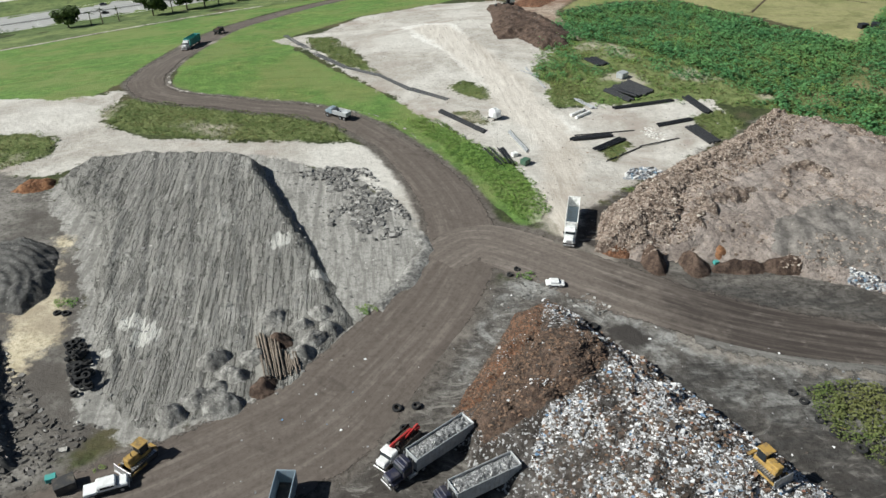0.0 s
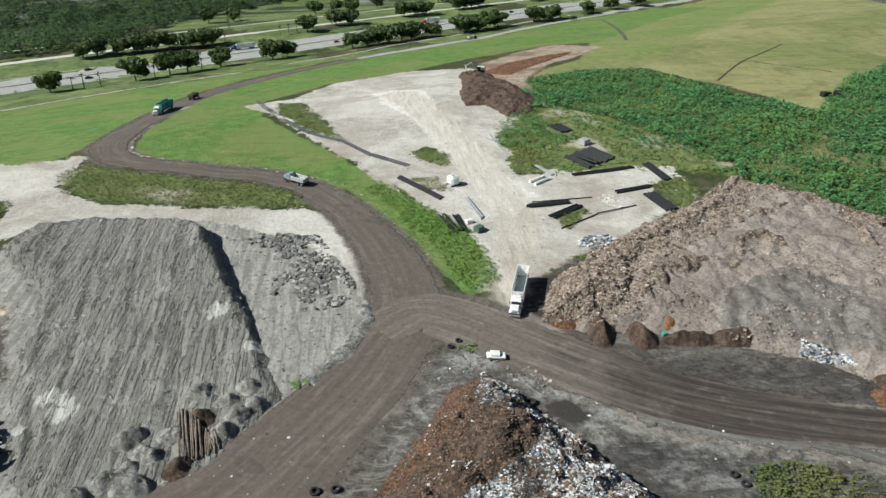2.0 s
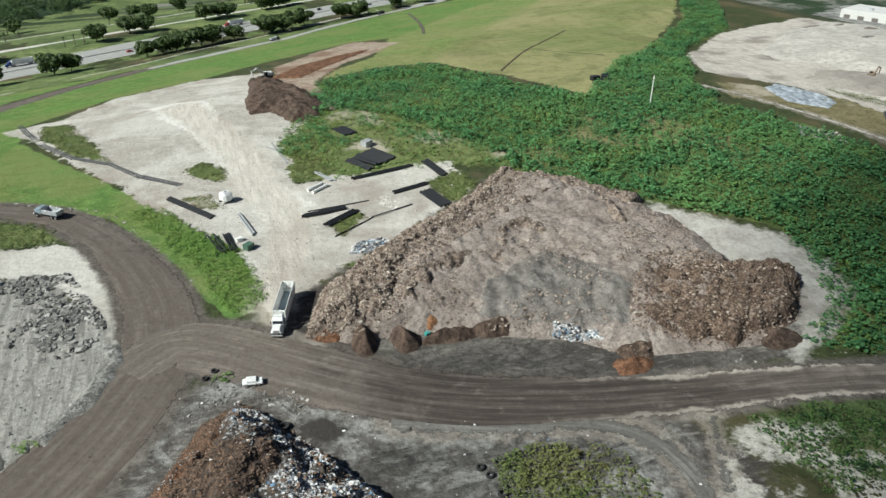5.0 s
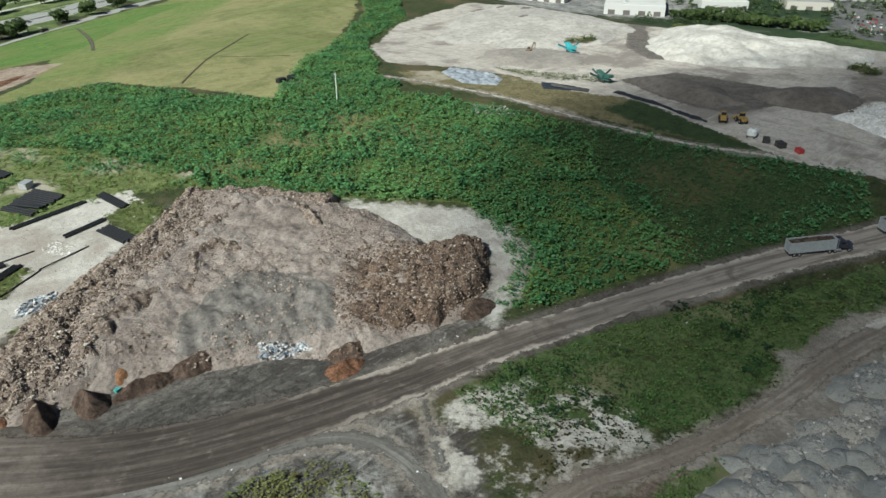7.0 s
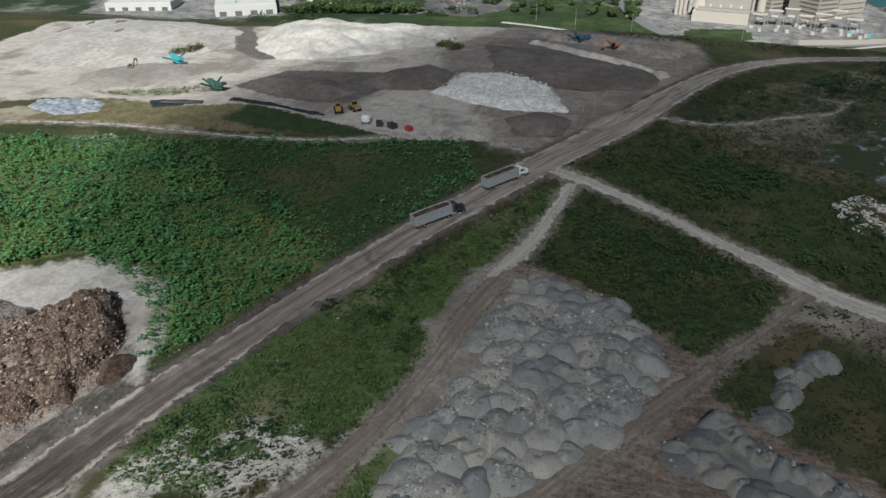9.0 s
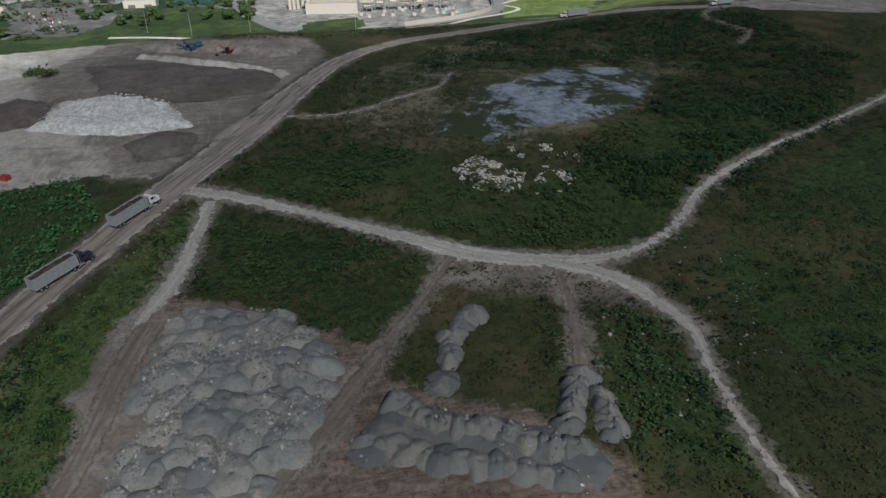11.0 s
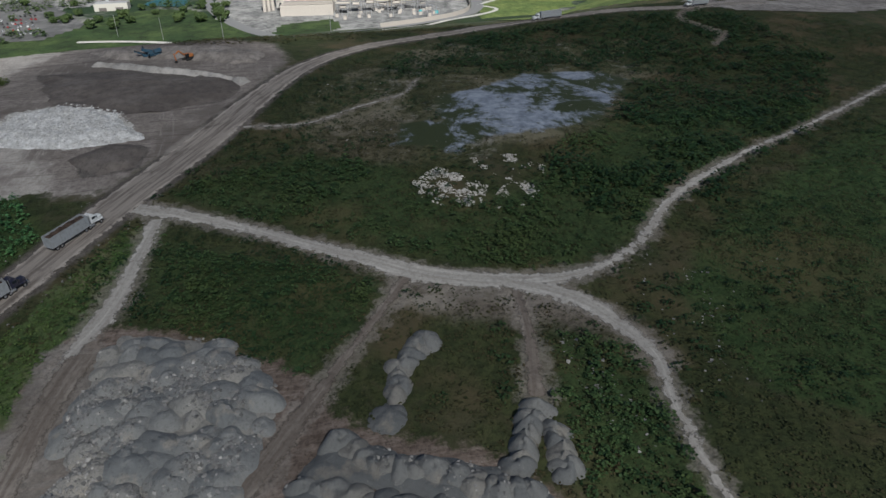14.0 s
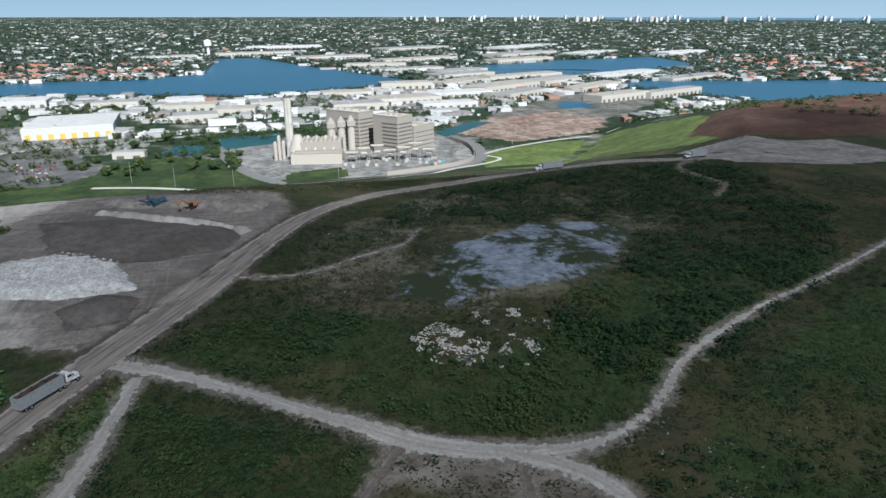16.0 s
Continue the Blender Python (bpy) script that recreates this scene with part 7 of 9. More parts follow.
def dump_truck(label, x, y, turn, cab_mat, bed_mat, load=None):
    root = new("dump_truck")
    part("frame", box((0, 0.45, 0.9, 7.6, 0.14, 0.3), (0, -0.45, 0.9, 7.6, 0.14, 0.3)), mat_chassis, root)
    bed = part("bed", box((-1.2, 0, 1.3, 4.8, 2.4, 0.14), (-1.2, 1.15, 1.9, 4.8, 0.1, 1.2), (-1.2, -1.15, 1.9, 4.8, 0.1, 1.2), (1.15, 0, 2.1, 0.1, 2.4, 1.6), (-3.55, 0, 1.8, 0.1, 2.4, 1.0)), bed_mat, root)
    if load:
        part("load", load_pile(4.6, 2.2, 2.0, 0.5, 5, -3.5), load, bed)
    cab = part("cab", box((2.1, 0, 1.95, 1.5, 2.2, 1.7), bevel=0.15), cab_mat, root)
    part("hood", box((3.4, 0, 1.55, 1.4, 1.6, 0.9), bevel=0.15), cab_mat, root)
    part("windscreen", box((2.87, 0, 2.3, 0.06, 1.9, 0.7, -10)), mat_glass, cab)
    part("bumper", box((4.15, 0, 0.8, 0.14, 2.2, 0.3)), mat_rim, root)
    for px in (3.2, -1.4, -2.7):
        for side in (-1, 1):
            wheel(root, px, side * 0.98)
    tagged(root, label, "truck")
    return seat_on(root, x, y, turn)


dump_truck("grey dump truck with a blue cab on the haul road", -5.5, 190.8, heading(2, 184, -12, 195), mat_steel_blue, mat_alu)
dump_truck("black dump truck climbing the haul road", -58, 321, heading(-64, 288, -53, 343), mat_chassis, mat_chassis, mat_dark_mulch)
crane = dump_truck("white crane truck with a red loader arm", 2.6, 68.2, heading(5.6, 70.5, -0.7, 63.9), mat_white_paint, mat_chassis, mat_dark_mulch)
crane_arm = part("crane_arm", box((-0.4, 0, 3.0, 4.6, 0.35, 0.4, -6), (1.3, 0, 2.4, 0.5, 0.6, 1.6), (-2.4, 0.35, 2.9, 3.0, 0.25, 0.3, 8), bevel=0.05), mat_red, crane, "red folding loader arm")
part("grapple", box((-3.6, 0.35, 2.6, 0.7, 0.8, 0.5), (-3.6, 0.35, 2.2, 0.3, 0.3, 0.6), bevel=0.05), mat_red, crane_arm)
semi("white tractor with a dark empty open trailer", -13.6, 56.8, heading(-12.6, 65, -14.2, 54), mat_white_paint, mat_steel_blue, mat_chassis, None, 10.4, 2.4)
dump_truck("silver refuse truck on the far haul road", 96, 496.5, heading(60, 470, 98, 498), mat_chassis, mat_alu, mat_load)
dump_truck("dark truck on the far haul road", 200, 599, heading(180, 582, 226, 620), mat_chassis, mat_chassis)


def pickup(label, x, y, turn, mat):
    root = new("service_truck")
    part("frame", box((0, 0, 0.6, 5.4, 1.6, 0.25)), mat_chassis, root)
    cab = part("cab", box((0.1, 0, 1.35, 2.6, 1.9, 1.1), bevel=0.2), mat, root)
    part("hood", box((2.0, 0, 1.1, 1.5, 1.8, 0.65), bevel=0.15), mat, root)
    part("windscreen", box((1.38, 0, 1.55, 0.06, 1.65, 0.55, -25)), mat_glass, cab)
    for side in (-1, 1):
        part("side_window", box((0.2, side * 0.96, 1.55, 1.7, 0.04, 0.4)), mat_glass, cab)
    part("bed", box((-2.0, 0, 0.95, 1.6, 1.9, 0.5)), mat, root)
    part("bumper", box((2.8, 0, 0.65, 0.12, 1.9, 0.25)), mat_rim, root)
    for px in (1.9, -1.8):
        for side in (-1, 1):
            wheel(root, px, side * 0.85, 0.42, 0.28)
    tagged(root, label, "truck")
    return seat_on(root, x, y, turn)


pickup("white service truck beside the graded pile", -36.6, 66.6, 14, mat_white_paint)


def bulldozer(label, x, y, turn):
    root = new("bulldozer")
    for side in (-1, 1):
        track = part("track", box((0, side * 1.05, 0.55, 4.2, 0.6, 1.05), bevel=0.35), mat_chassis, root)
        for k in range(12):
            part("track_shoe", box((-1.9 + k * 0.345, side * 1.05, 1.09, 0.2, 0.62, 0.06), bevel=0), mat_rim, track)
    part("hull", box((0.1, 0, 1.1, 3.6, 1.4, 0.9), bevel=0.1), mat_yellow, root)
    part("engine_hood", box((1.0, 0, 1.85, 1.9, 1.2, 0.9), bevel=0.12), mat_yellow, root)
    cab = part("cab", box((-0.7, 0, 2.4, 1.4, 1.5, 1.5), bevel=0.1), mat_glass, root)
    part("roof", box((-0.7, 0, 3.2, 1.7, 1.7, 0.14), bevel=0.05), mat_yellow, cab)
    blade = part("blade", box((2.75, 0, 0.75, 0.16, 3.4, 1.3, -8), (2.85, 0, 0.2, 0.3, 3.4, 0.12), bevel=0.03), mat_rim, root)
    for side in (-1, 1):
        part("push_arm", box((1.4, side * 1.5, 0.6, 2.9, 0.2, 0.3)), mat_yellow, root)
    part("ripper", box((-2.4, 0, 0.9, 0.5, 1.4, 0.3), (-2.6, 0.4, 0.5, 0.16, 0.16, 0.9), (-2.6, -0.4, 0.5, 0.16, 0.16, 0.9)), mat_yellow, root)
    part("exhaust_stack", tube((1.1, 0.3, 2.2), (1.1, 0.3, 3.1), 0.07), mat_chassis, root)
    tagged(root, label, "bulldozer")
    return seat_on(root, x, y, turn)


bulldozer("yellow bulldozer with a worn steel blade", -33.4, 71.0, heading(-31.7, 73.4, -34.8, 69.3))
doz = bulldozer("yellow bulldozer working on the refuse heap", 50.0, 56.0, -70)
doz.location.z = surface(50.0, 56.0) + 0.2


def excavator(label, x, y, turn, mat, arm_up=0.0):
    root = new("excavator")
    for side in (-1, 1):
        part("track", box((0, side * 1.15, 0.5, 4.2, 0.6, 0.95), bevel=0.35), mat_chassis, root)
    part("undercarriage", box((0, 0, 0.7, 2.4, 1.9, 0.5)), mat_chassis, root)
    part("house", box((-0.9, 0, 1.75, 2.7, 2.5, 1.2), bevel=0.15), mat, root)
    cab = part("cab", box((0.8, 0.75, 2.0, 1.5, 1.0, 1.7), bevel=0.12), mat_glass, root)
    part("cab_roof", box((0.8, 0.75, 2.9, 1.55, 1.05, 0.1)), mat, cab)
    part("counterweight", box((-2.2, 0, 1.6, 0.7, 2.5, 1.0), bevel=0.2), mat_chassis, root)
    boom = part("boom", box((2.4, -0.3, 3.2, 4.2, 0.45, 0.6, -38), (4.9, -0.3, 4.1, 2.4, 0.4, 0.5, 22), bevel=0.08), mat, root)
    part("stick", box((6.3, -0.3, 2.4, 0.4, 0.35, 3.2, 12), bevel=0.05), mat, boom)
    part("bucket", box((6.1, -0.3, 0.6, 1.0, 1.1, 0.9), bevel=0.2), mat_chassis, boom)
    part("ram", tube((1.6, -0.3, 2.0), (3.4, -0.3, 3.4), 0.1), mat_rim, boom)
    tagged(root, label, "excavator")
    return seat_on(root, x, y, turn, False)


d = excavator("pale excavator loading soil on the brown heap", 66, 300, 200, mat_pipe_white)
d.location.z = surface(66, 300) - 0.1
excavator("orange excavator at the edge of the graded flat", 376, 18, 140, mat_orange_paint)
excavator("small dark excavator on screened sand", 300, 211, 20, paint("brown_machine_paint", (0.18, 0.12, 0.07)))


def loader(label, x, y, turn, mat):
    root = new("wheel_loader")
    part("rear_body", box((-1.5, 0, 1.7, 2.6, 1.9, 1.3), bevel=0.15), mat, root)
    part("front_frame", box((1.2, 0, 1.3, 2.0, 1.2, 0.8), bevel=0.1), mat, root)
    cab = part("cab", box((-0.1, 0, 2.6, 1.3, 1.5, 1.5), bevel=0.1), mat_glass, root)
    part("cab_roof", box((-0.1, 0, 3.4, 1.5, 1.6, 0.12)), mat, cab)
    part("bucket", box((3.7, 0, 0.6, 1.1, 2.9, 1.0), bevel=0.25), mat, root)
    for side in (-1, 1):
        part("lift_arm", box((2.4, side * 0.6, 1.3, 2.4, 0.2, 0.35, 18)), mat, root)
        for px in (1.4, -1.5):
            wheel(root, px, side * 1.1, 0.78, 0.55)
    tagged(root, label, "loader")
    return seat_on(root, x, y, turn)


loader("yellow wheel loader parked by the gravel", 271, 101, 30, mat_yellow)
loader("yellow wheel loader parked by the gravel", 273.5, 95.8, 50, mat_yellow)


def screen_plant(label, x, y, turn, mat):
    """Tracked screening machine with stockpile belts."""
    root = new("screening_machine")
    part("track", box((0, 1.1, 0.5, 3.6, 0.5, 0.9), (0, -1.1, 0.5, 3.6, 0.5, 0.9), bevel=0.3), mat_chassis, root)
    part("chassis", box((0, 0, 1.3, 7.0, 1.8, 0.7), bevel=0.05), mat, root)
    part("hopper", box((-2.6, 0, 2.7, 3.0, 2.6, 1.2, 8), bevel=0.1), mat, root)
    part("screen_deck", box((1.4, 0, 3.2, 4.2, 2.0, 0.9, -16), bevel=0.05), mat, root)
    part("engine_box", box((0.2, 0.9, 2.2, 1.8, 0.9, 1.1), bevel=0.08), mat, root)
    for k, (dx, dy) in enumerate(((4.8, 0), (1.5, 4.6), (1.5, -4.6))):
        belt = part("belt_conveyor", tube((dx * 0.25 + 1.0, dy * 0.2, 1.5), (dx * 1.35, dy * 1.2, 3.5), 0.32, 6), mat, root)
        part("belt", tube((dx * 0.25 + 1.0, dy * 0.2, 1.85), (dx * 1.35, dy * 1.2, 3.85), 0.2, 6), mat_chassis, belt)
    tagged(root, label, "machine")
    return seat_on(root, x, y, turn, False)


screen_plant("turquoise screening machine on pale sand", 316, 200, 65, mat_cyan)
screen_plant("dark blue screening machine by the graded flat", 383, 33, 110, paint("navy_machine_paint", (0.03, 0.10, 0.16)))
screen_plant("dark green screening machine by the weeds", 283, 158, 80, paint("green_machine_paint", (0.03, 0.12, 0.10)))


mat_pipe_dusty = plain("dusty_black_pipe", (0.07, 0.072, 0.075), 0.6)


# ---- pipes, tanks and clutter on the pale yard ----
def pipe_stack(a, b, c, count, material, label, radius=None, name="pipe_bundle"):
    """Pipes side by side: each runs from a to b, and they are laid out towards c."""
    root = new(name)
    a, b, c = Vector((*a, 0)), Vector((*b, 0)), Vector((*c, 0))
    gap = (c - a) / max(1, count - 1) if count > 1 else Vector((0, 0, 0))
    r = radius or max(0.12, min(0.4, gap.length * 0.46))
    rng = random.Random(int(a.x * 10))
    base = (a + b) / 2
    root.location = (base.x, base.y, 0)
    for k in range(count):
        off = (b - a).normalized() * rng.uniform(-0.5, 0.5)
        p, q = a + gap * k + off, b + gap * k + off
        p.z, q.z = surface(p.x, p.y) + r * 0.9, surface(q.x, q.y) + r * 0.9
        one = part("pipe", tube(p - root.location, q - root.location, r, 9), material, root)
    return tagged(root, label, "pipes")


BLACK = mat_pipe_black
pipe_stack((85.3, 207), (90, 197.5), (75.4, 200.4), 13, BLACK, "raft of black plastic pipes on pale ground")
pipe_stack((73.4, 187.1), (92.5, 190.1), (73.8, 186.3), 2, BLACK, "two long black pipes lying side by side", 0.32)
pipe_stack((96.7, 190.7), (98.6, 178.6), (98.6, 191.8), 4, BLACK, "four black pipes lying on sand")
pipe_stack((82.2, 174.6), (92.8, 176.8), (82.5, 173.4), 3, BLACK, "three black pipes lying on sand")
pipe_stack((89.3, 171.6), (91.9, 161.6), (92.6, 172.8), 7, BLACK, "raft of black plastic pipes by the mulch")
pipe_stack((56.1, 168.8), (67.4, 170.0), (56.2, 167.8), 3, BLACK, "three thick black corrugated pipes", 0.4)
pipe_stack((57.8, 171.0), (74.9, 171.8), (57.8, 171.4), 1, BLACK, "single thin black pipe", 0.15)
pipe_stack((60.2, 162.3), (69.4, 168.0), (61.4, 161.0), 4, BLACK, "four black pipes beside weeds")
pipe_stack((61.3, 155.1), (73, 162.2), (61.3, 155.4), 1, BLACK, "long thin black pipe across the yard", 0.16)
pipe_stack((73, 162.2), (85.3, 165.8), (73, 162.5), 1, BLACK, "long thin black pipe across the yard", 0.16)
pipe_stack((78.2, 230), (80.5, 222), (82.0, 231.2), 6, BLACK, "black pipes among the shrubs")
pipe_stack((60.5, 183.8), (65.3, 186.9), (61.3, 181.9), 2, mat_pipe_white, "two white concrete pipes on sand", 0.45)
pipe_stack((64.6, 195.1), (67.9, 187.4), (65.6, 195.4), 3, mat_pipe_grey, "three grey pipes on sand", 0.25)
pipe_stack((22.9, 191.4), (33.2, 175.3), (24.3, 192.2), 4, BLACK, "four dark pipes along the grass")
pipe_stack((40.3, 174.9), (42.5, 162.4), (40.9, 175), 2, mat_pipe_grey, "two dusty grey pipes on the drive", 0.28)
pipe_stack((35.6, 165.2), (36.7, 155.4), (37.0, 165.2), 4, BLACK, "four dark pipes by the grass")
pipe_stack((32.0, 165.1), (34.3, 155.7), (33.3, 165.1), 4, BLACK, "four dark pipes by the grass")
pipe_stack((56.1, 224.6), (58.1, 205.5), (56.6, 224.6), 2, mat_pipe_grey, "two thin grey poles on sand", 0.14)
pipe_stack((54.0, 222), (58, 214), (54.5, 222), 1, mat_pipe_grey, "single thin grey pole on sand", 0.14)
for a, b in zip(PIPE_RUN[:-1], PIPE_RUN[1:]):
    pipe_stack(a, b, (a[0] + 1.3, a[1] + 0.8), 3, mat_pipe_dusty, "three long dusty black pipes along the grass", 0.2)
pipe_stack((262, 168), (267, 154), (264.5, 168.5), 5, BLACK, "dark pipes stacked by the lime track")


def tank():
    root = new("water_tank")
    part("shell", box((0, 0, 1.5, 3.0, 3.0, 2.6), bevel=0.6), mat_white_paint, root)
    part("lid", tube((0, 0, 2.75), (0, 0, 2.95), 0.4), mat_rim, root)
    part("skid", box((0, 1.1, 0.1, 3.4, 0.3, 0.2), (0, -1.1, 0.1, 3.4, 0.3, 0.2)), mat_chassis, root)
    part("valve", tube((1.5, 0, 0.4), (1.9, 0, 0.4), 0.12), mat_chassis, root)
    return tagged(root, "white plastic water tank on a skid", "tank")


seat_on(tank(), 38.3, 184.6, 30, False)
seat_on(copy_thing(bpy.data.objects["water_tank"], Matrix()), 263.8, 87.3, 10, False)


def crate(label, x, y, mat, size=1.6, turn=0.0, name="container"):
    root = new(name)
    part("body", box((0, 0, size * 0.35, size * 1.3, size, size * 0.7), bevel=0.05), mat, root)
    part("lid", box((0, 0, size * 0.73, size * 1.36, size * 1.05, 0.1), bevel=0.02), mat, root)
    tagged(root, label, "container")
    return seat_on(root, x, y, turn, False)


crate("white sacks piled on sand", 39.0, 160.6, mat_pipe_white, 1.2, 20, "sack_pile")
crate("dark green steel bin", 40.7, 156.0, paint("green_bin_paint", (0.05, 0.12, 0.08)), 1.7, 40)
crate("pale grey steel container among shrubs", 84.5, 210.4, mat_alu, 2.4, 35)
crate("green bin beside the service truck", -44.6, 69.2, mat_teal, 1.0, 15)
crate("dark flat trailer behind the service truck", -42.2, 67.6, mat_chassis, 2.0, 25)
crate("small dark teal drum on the mulch", 70.0, 110.5, mat_teal, 0.8, 15).location.z = surface(70, 110.5)
crate("dark generator by the gravel", 262.4, 82.0, mat_chassis, 2.0, 20)
crate("dark compressor by the gravel", 261.4, 77.0, mat_chassis, 2.2, 60)
crate("red fuel bowser by the gravel", 260.9, 71.0, mat_red, 1.8, 60)
crate("black plastic drums in the dry field", 186.0, 240.8, mat_pipe_black, 2.2, 10)
crate("black plastic drums in the dry field", 190.4, 240.2, mat_pipe_black, 2.6, 50)
crate("black plastic drums in the dry field", 188.4, 242.4, mat_pipe_black, 1.6, 80)


def wreck():
    root = new("wrecked_car")
    part("body", box((0, 0, 0.6, 3.6, 1.7, 0.5), bevel=0.15), mat_white_paint, root)
    cab = part("cabin", box((-0.2, 0, 1.05, 1.9, 1.5, 0.5), bevel=0.18), mat_white_paint, root)
    part("windscreen", box((0.8, 0, 1.05, 0.05, 1.3, 0.4, -30)), mat_glass, cab)
    for px in (1.1, -1.1):
        for side in (-1, 1):
            wheel(root, px, side * 0.75, 0.33, 0.22)
    return tagged(root, "white wrecked car beside the refuse heap", "car")


seat_on(wreck(), 35.2, 105.8, -8)


def tyre_at(x, y, radius, tilt=0.0, lift=0.0):
    root = new("tyre", None)
    me = bpy.data.meshes.get("loose_tyre")
    if me is None:
        bm = ring(1.0, 0.42, 0.62, 16)
        bmesh.ops.rotate(bm, cent=(0, 0, 0), matrix=Matrix.Rotation(radians(90), 3, "X"), verts=bm.verts)
        me = bpy.data.meshes.new("loose_tyre")
        bm.to_mesh(me)
        bm.free()
        me.materials.append(mat_rubber)
    bpy.data.objects.remove(root)
    ob = new("tyre", me)
    ob.matrix_basis = Matrix.Translation((x, y, surface(x, y) + 0.28 * radius + lift)) @ pose(0, 0, 0, tilt, tilt * 0.6, 0) @ Matrix.Diagonal((radius, radius, radius, 1))
    return tagged(ob, "worn black rubber tyre lying on dirt", "tyre", "loose tyres")


trng = random.Random(8)
for x, y, rr in [(38.6, 92.8, 1.0), (2.9, 77.0, 0.75), (5.9, 77.1, 0.75), (3.7, 72.8, 0.7), (4.5, 71.5, 0.7), (27.2, 109.8, 0.6), (29.0, 111.5, 0.6), (67.0, 72.5, 0.7), (67.3, 68.5, 0.75), (68.0, 65.8, 0.8), (66.2, 74.5, 0.7), (70.0, 62.2, 0.8), (-55.8, 107.4, 0.7), (-54.2, 107.0, 0.7)]:
    tyre_at(x, y, rr, trng.uniform(-8, 8))
for k in range(46):
    u, v = trng.random(), trng.random()
    x, y = -50.6 + 5.5 * u + 2.6 * v - 1.3, 99.4 - 13.4 * u + trng.uniform(-0.8, 0.8)
    tyre_at(x, y, trng.uniform(0.6, 0.85), trng.uniform(-25, 25), trng.uniform(0, 0.5))


def pole():
    root = new("utility_pole")
    part("mast", tube((0, 0, 0), (0, 0, 11), 0.2, 10, 0.14), mat_pipe_white, root)
    part("crossarm", box((0, 0, 10.2, 0.15, 1.6, 0.15)), mat_pipe_white, root)
    part("base_plate", box((0, 0, 0.1, 0.8, 0.8, 0.2)), mat_pipe_grey, root)
    return tagged(root, "slender white pole standing in the shrubs", "pole")


pole().location = (186.5, 204, top(186.5, 204))


SPREAD = math.log(24000 / 4900)


def far(x, y):
    """Draw a far place in towards the eye so that it keeps its bearing and level; also the scale it takes."""
    R = math.hypot(x - CX, y - CY)
    if R <= 1900:
        return x, y, 1.0
    lo, hi = 1900.0, 4890.0
    for _ in range(40):
        r = 0.5 * (lo + hi)
        k = (r - 1900) / 3000
        if r * math.exp(k * k * SPREAD) < R:
            lo = r
        else:
            hi = r
    s = r / R
    return CX + (x - CX) * s, CY + (y - CY) * s, s


def patch(name, outline, material, label, step=8.0, lift=0.25, category="ground", wave=0.0, pull=False):
    """A flat piece of ground laid over the land."""
    p = [far(*q)[:2] for q in outline] if pull else outline
    arr = np.array(p, float)
    lo, hi = arr.min(0) - step, arr.max(0) + step
    x, y = np.meshgrid(np.arange(lo[0], hi[0], step), np.arange(lo[1], hi[1], step))
    d = inside(p, x, y) + wave * rough_field(x, y, step * 6, 3)
    mesh, _ = grid_mesh(name, x, y, lie(x, y) + lift, d > 0)
    mesh.materials.append(material)
    return tagged(new(name, mesh), label, category, kind="structure")


# ---- highway at the foot of the hill ----
def asphalt(name, color, streaks=0.3):
    m = Nodes(name)
    a = m.nt.nodes.new("ShaderNodeAttribute")
    a.attribute_name = "across"
    b = m.nt.nodes.new("ShaderNodeAttribute")
    b.attribute_name = "run"
    v = m.node("CombineXYZ")
    m.nt.links.new(a.outputs["Fac"], v.inputs[0])
    m.put(v.inputs[1], m.math("MULTIPLY", b.outputs["Fac"], 0.01))
    n = m.noise(0.5, 4, 0.6, vector=v.outputs[0])
    c = m.mix(m.span(n, 0.3, 0.7, 0, streaks), color, tuple(k * 0.65 for k in color))
    return m.done(c, 0.85)


mat_highway = asphalt("worn_pale_asphalt", (0.34, 0.34, 0.33))
mat_asphalt = asphalt("grey_asphalt", (0.20, 0.20, 0.20))
mat_line = plain("white_road_paint", (0.75, 0.75, 0.72), 0.6)
mat_concrete = plain("pale_concrete", (0.50, 0.48, 0.45), 0.85, 0, 0.15, 0.3)
HW = [(-420, 305), (-300, 373), (-183, 440), (-64, 508), (14, 552), (107, 605), (224, 671), (340, 738), (500, 830), (760, 980)]


def offset(line, d):
    p = np.array(line, float)
    t = np.gradient(p, axis=0)
    t /= np.linalg.norm(t, axis=1)[:, None]
    return np.stack([p[:, 0] - t[:, 1] * d, p[:, 1] + t[:, 0] * d], 1)


def way(name, line, d, half, material, label, lift=0.2):
    q = offset(line, d)
    return ribbon(name, [(x, y, half) for x, y in q], material, label, lift, 0.0, 12, 4)


verge_mat = soil("verge_lawn", (0.092, 0.135, 0.045), (0.165, 0.205, 0.075), 0.03, 0.6, 0.1, harsh=0.8)
patch("verge_lawn", [tuple(p) for p in offset(HW, -17)] + [(760, 930), (430, 745), (286, 655), (180, 577), (98, 500), (29, 455), (-49, 421), (-113, 378), (-190, 317), (-400, 200)], verge_mat, "rough green verge below the highway", 6, 0.06, "lawn", 1)
patch("park_lawn", [tuple(p) for p in offset(HW, 18)] + [(760, 1100), (420, 1020), (0, 955), (-43, 886), (-64, 830), (-118, 785), (-152, 740), (-154, 658), (-165, 586), (-182, 543), (-213, 506), (-300, 448), (-420, 380)], verge_mat, "green park lawns beyond the highway", 8, 0.08, "lawn", 1)
way("highway_near", HW, -9, 8.0, mat_highway, "worn pale asphalt carriageway of the highway")
way("highway_far", HW, 10, 8.0, mat_highway, "worn pale asphalt carriageway of the highway")
way("median", HW, 0.5, 0.9, mat_asphalt, "dark median strip between carriageways", 0.35)
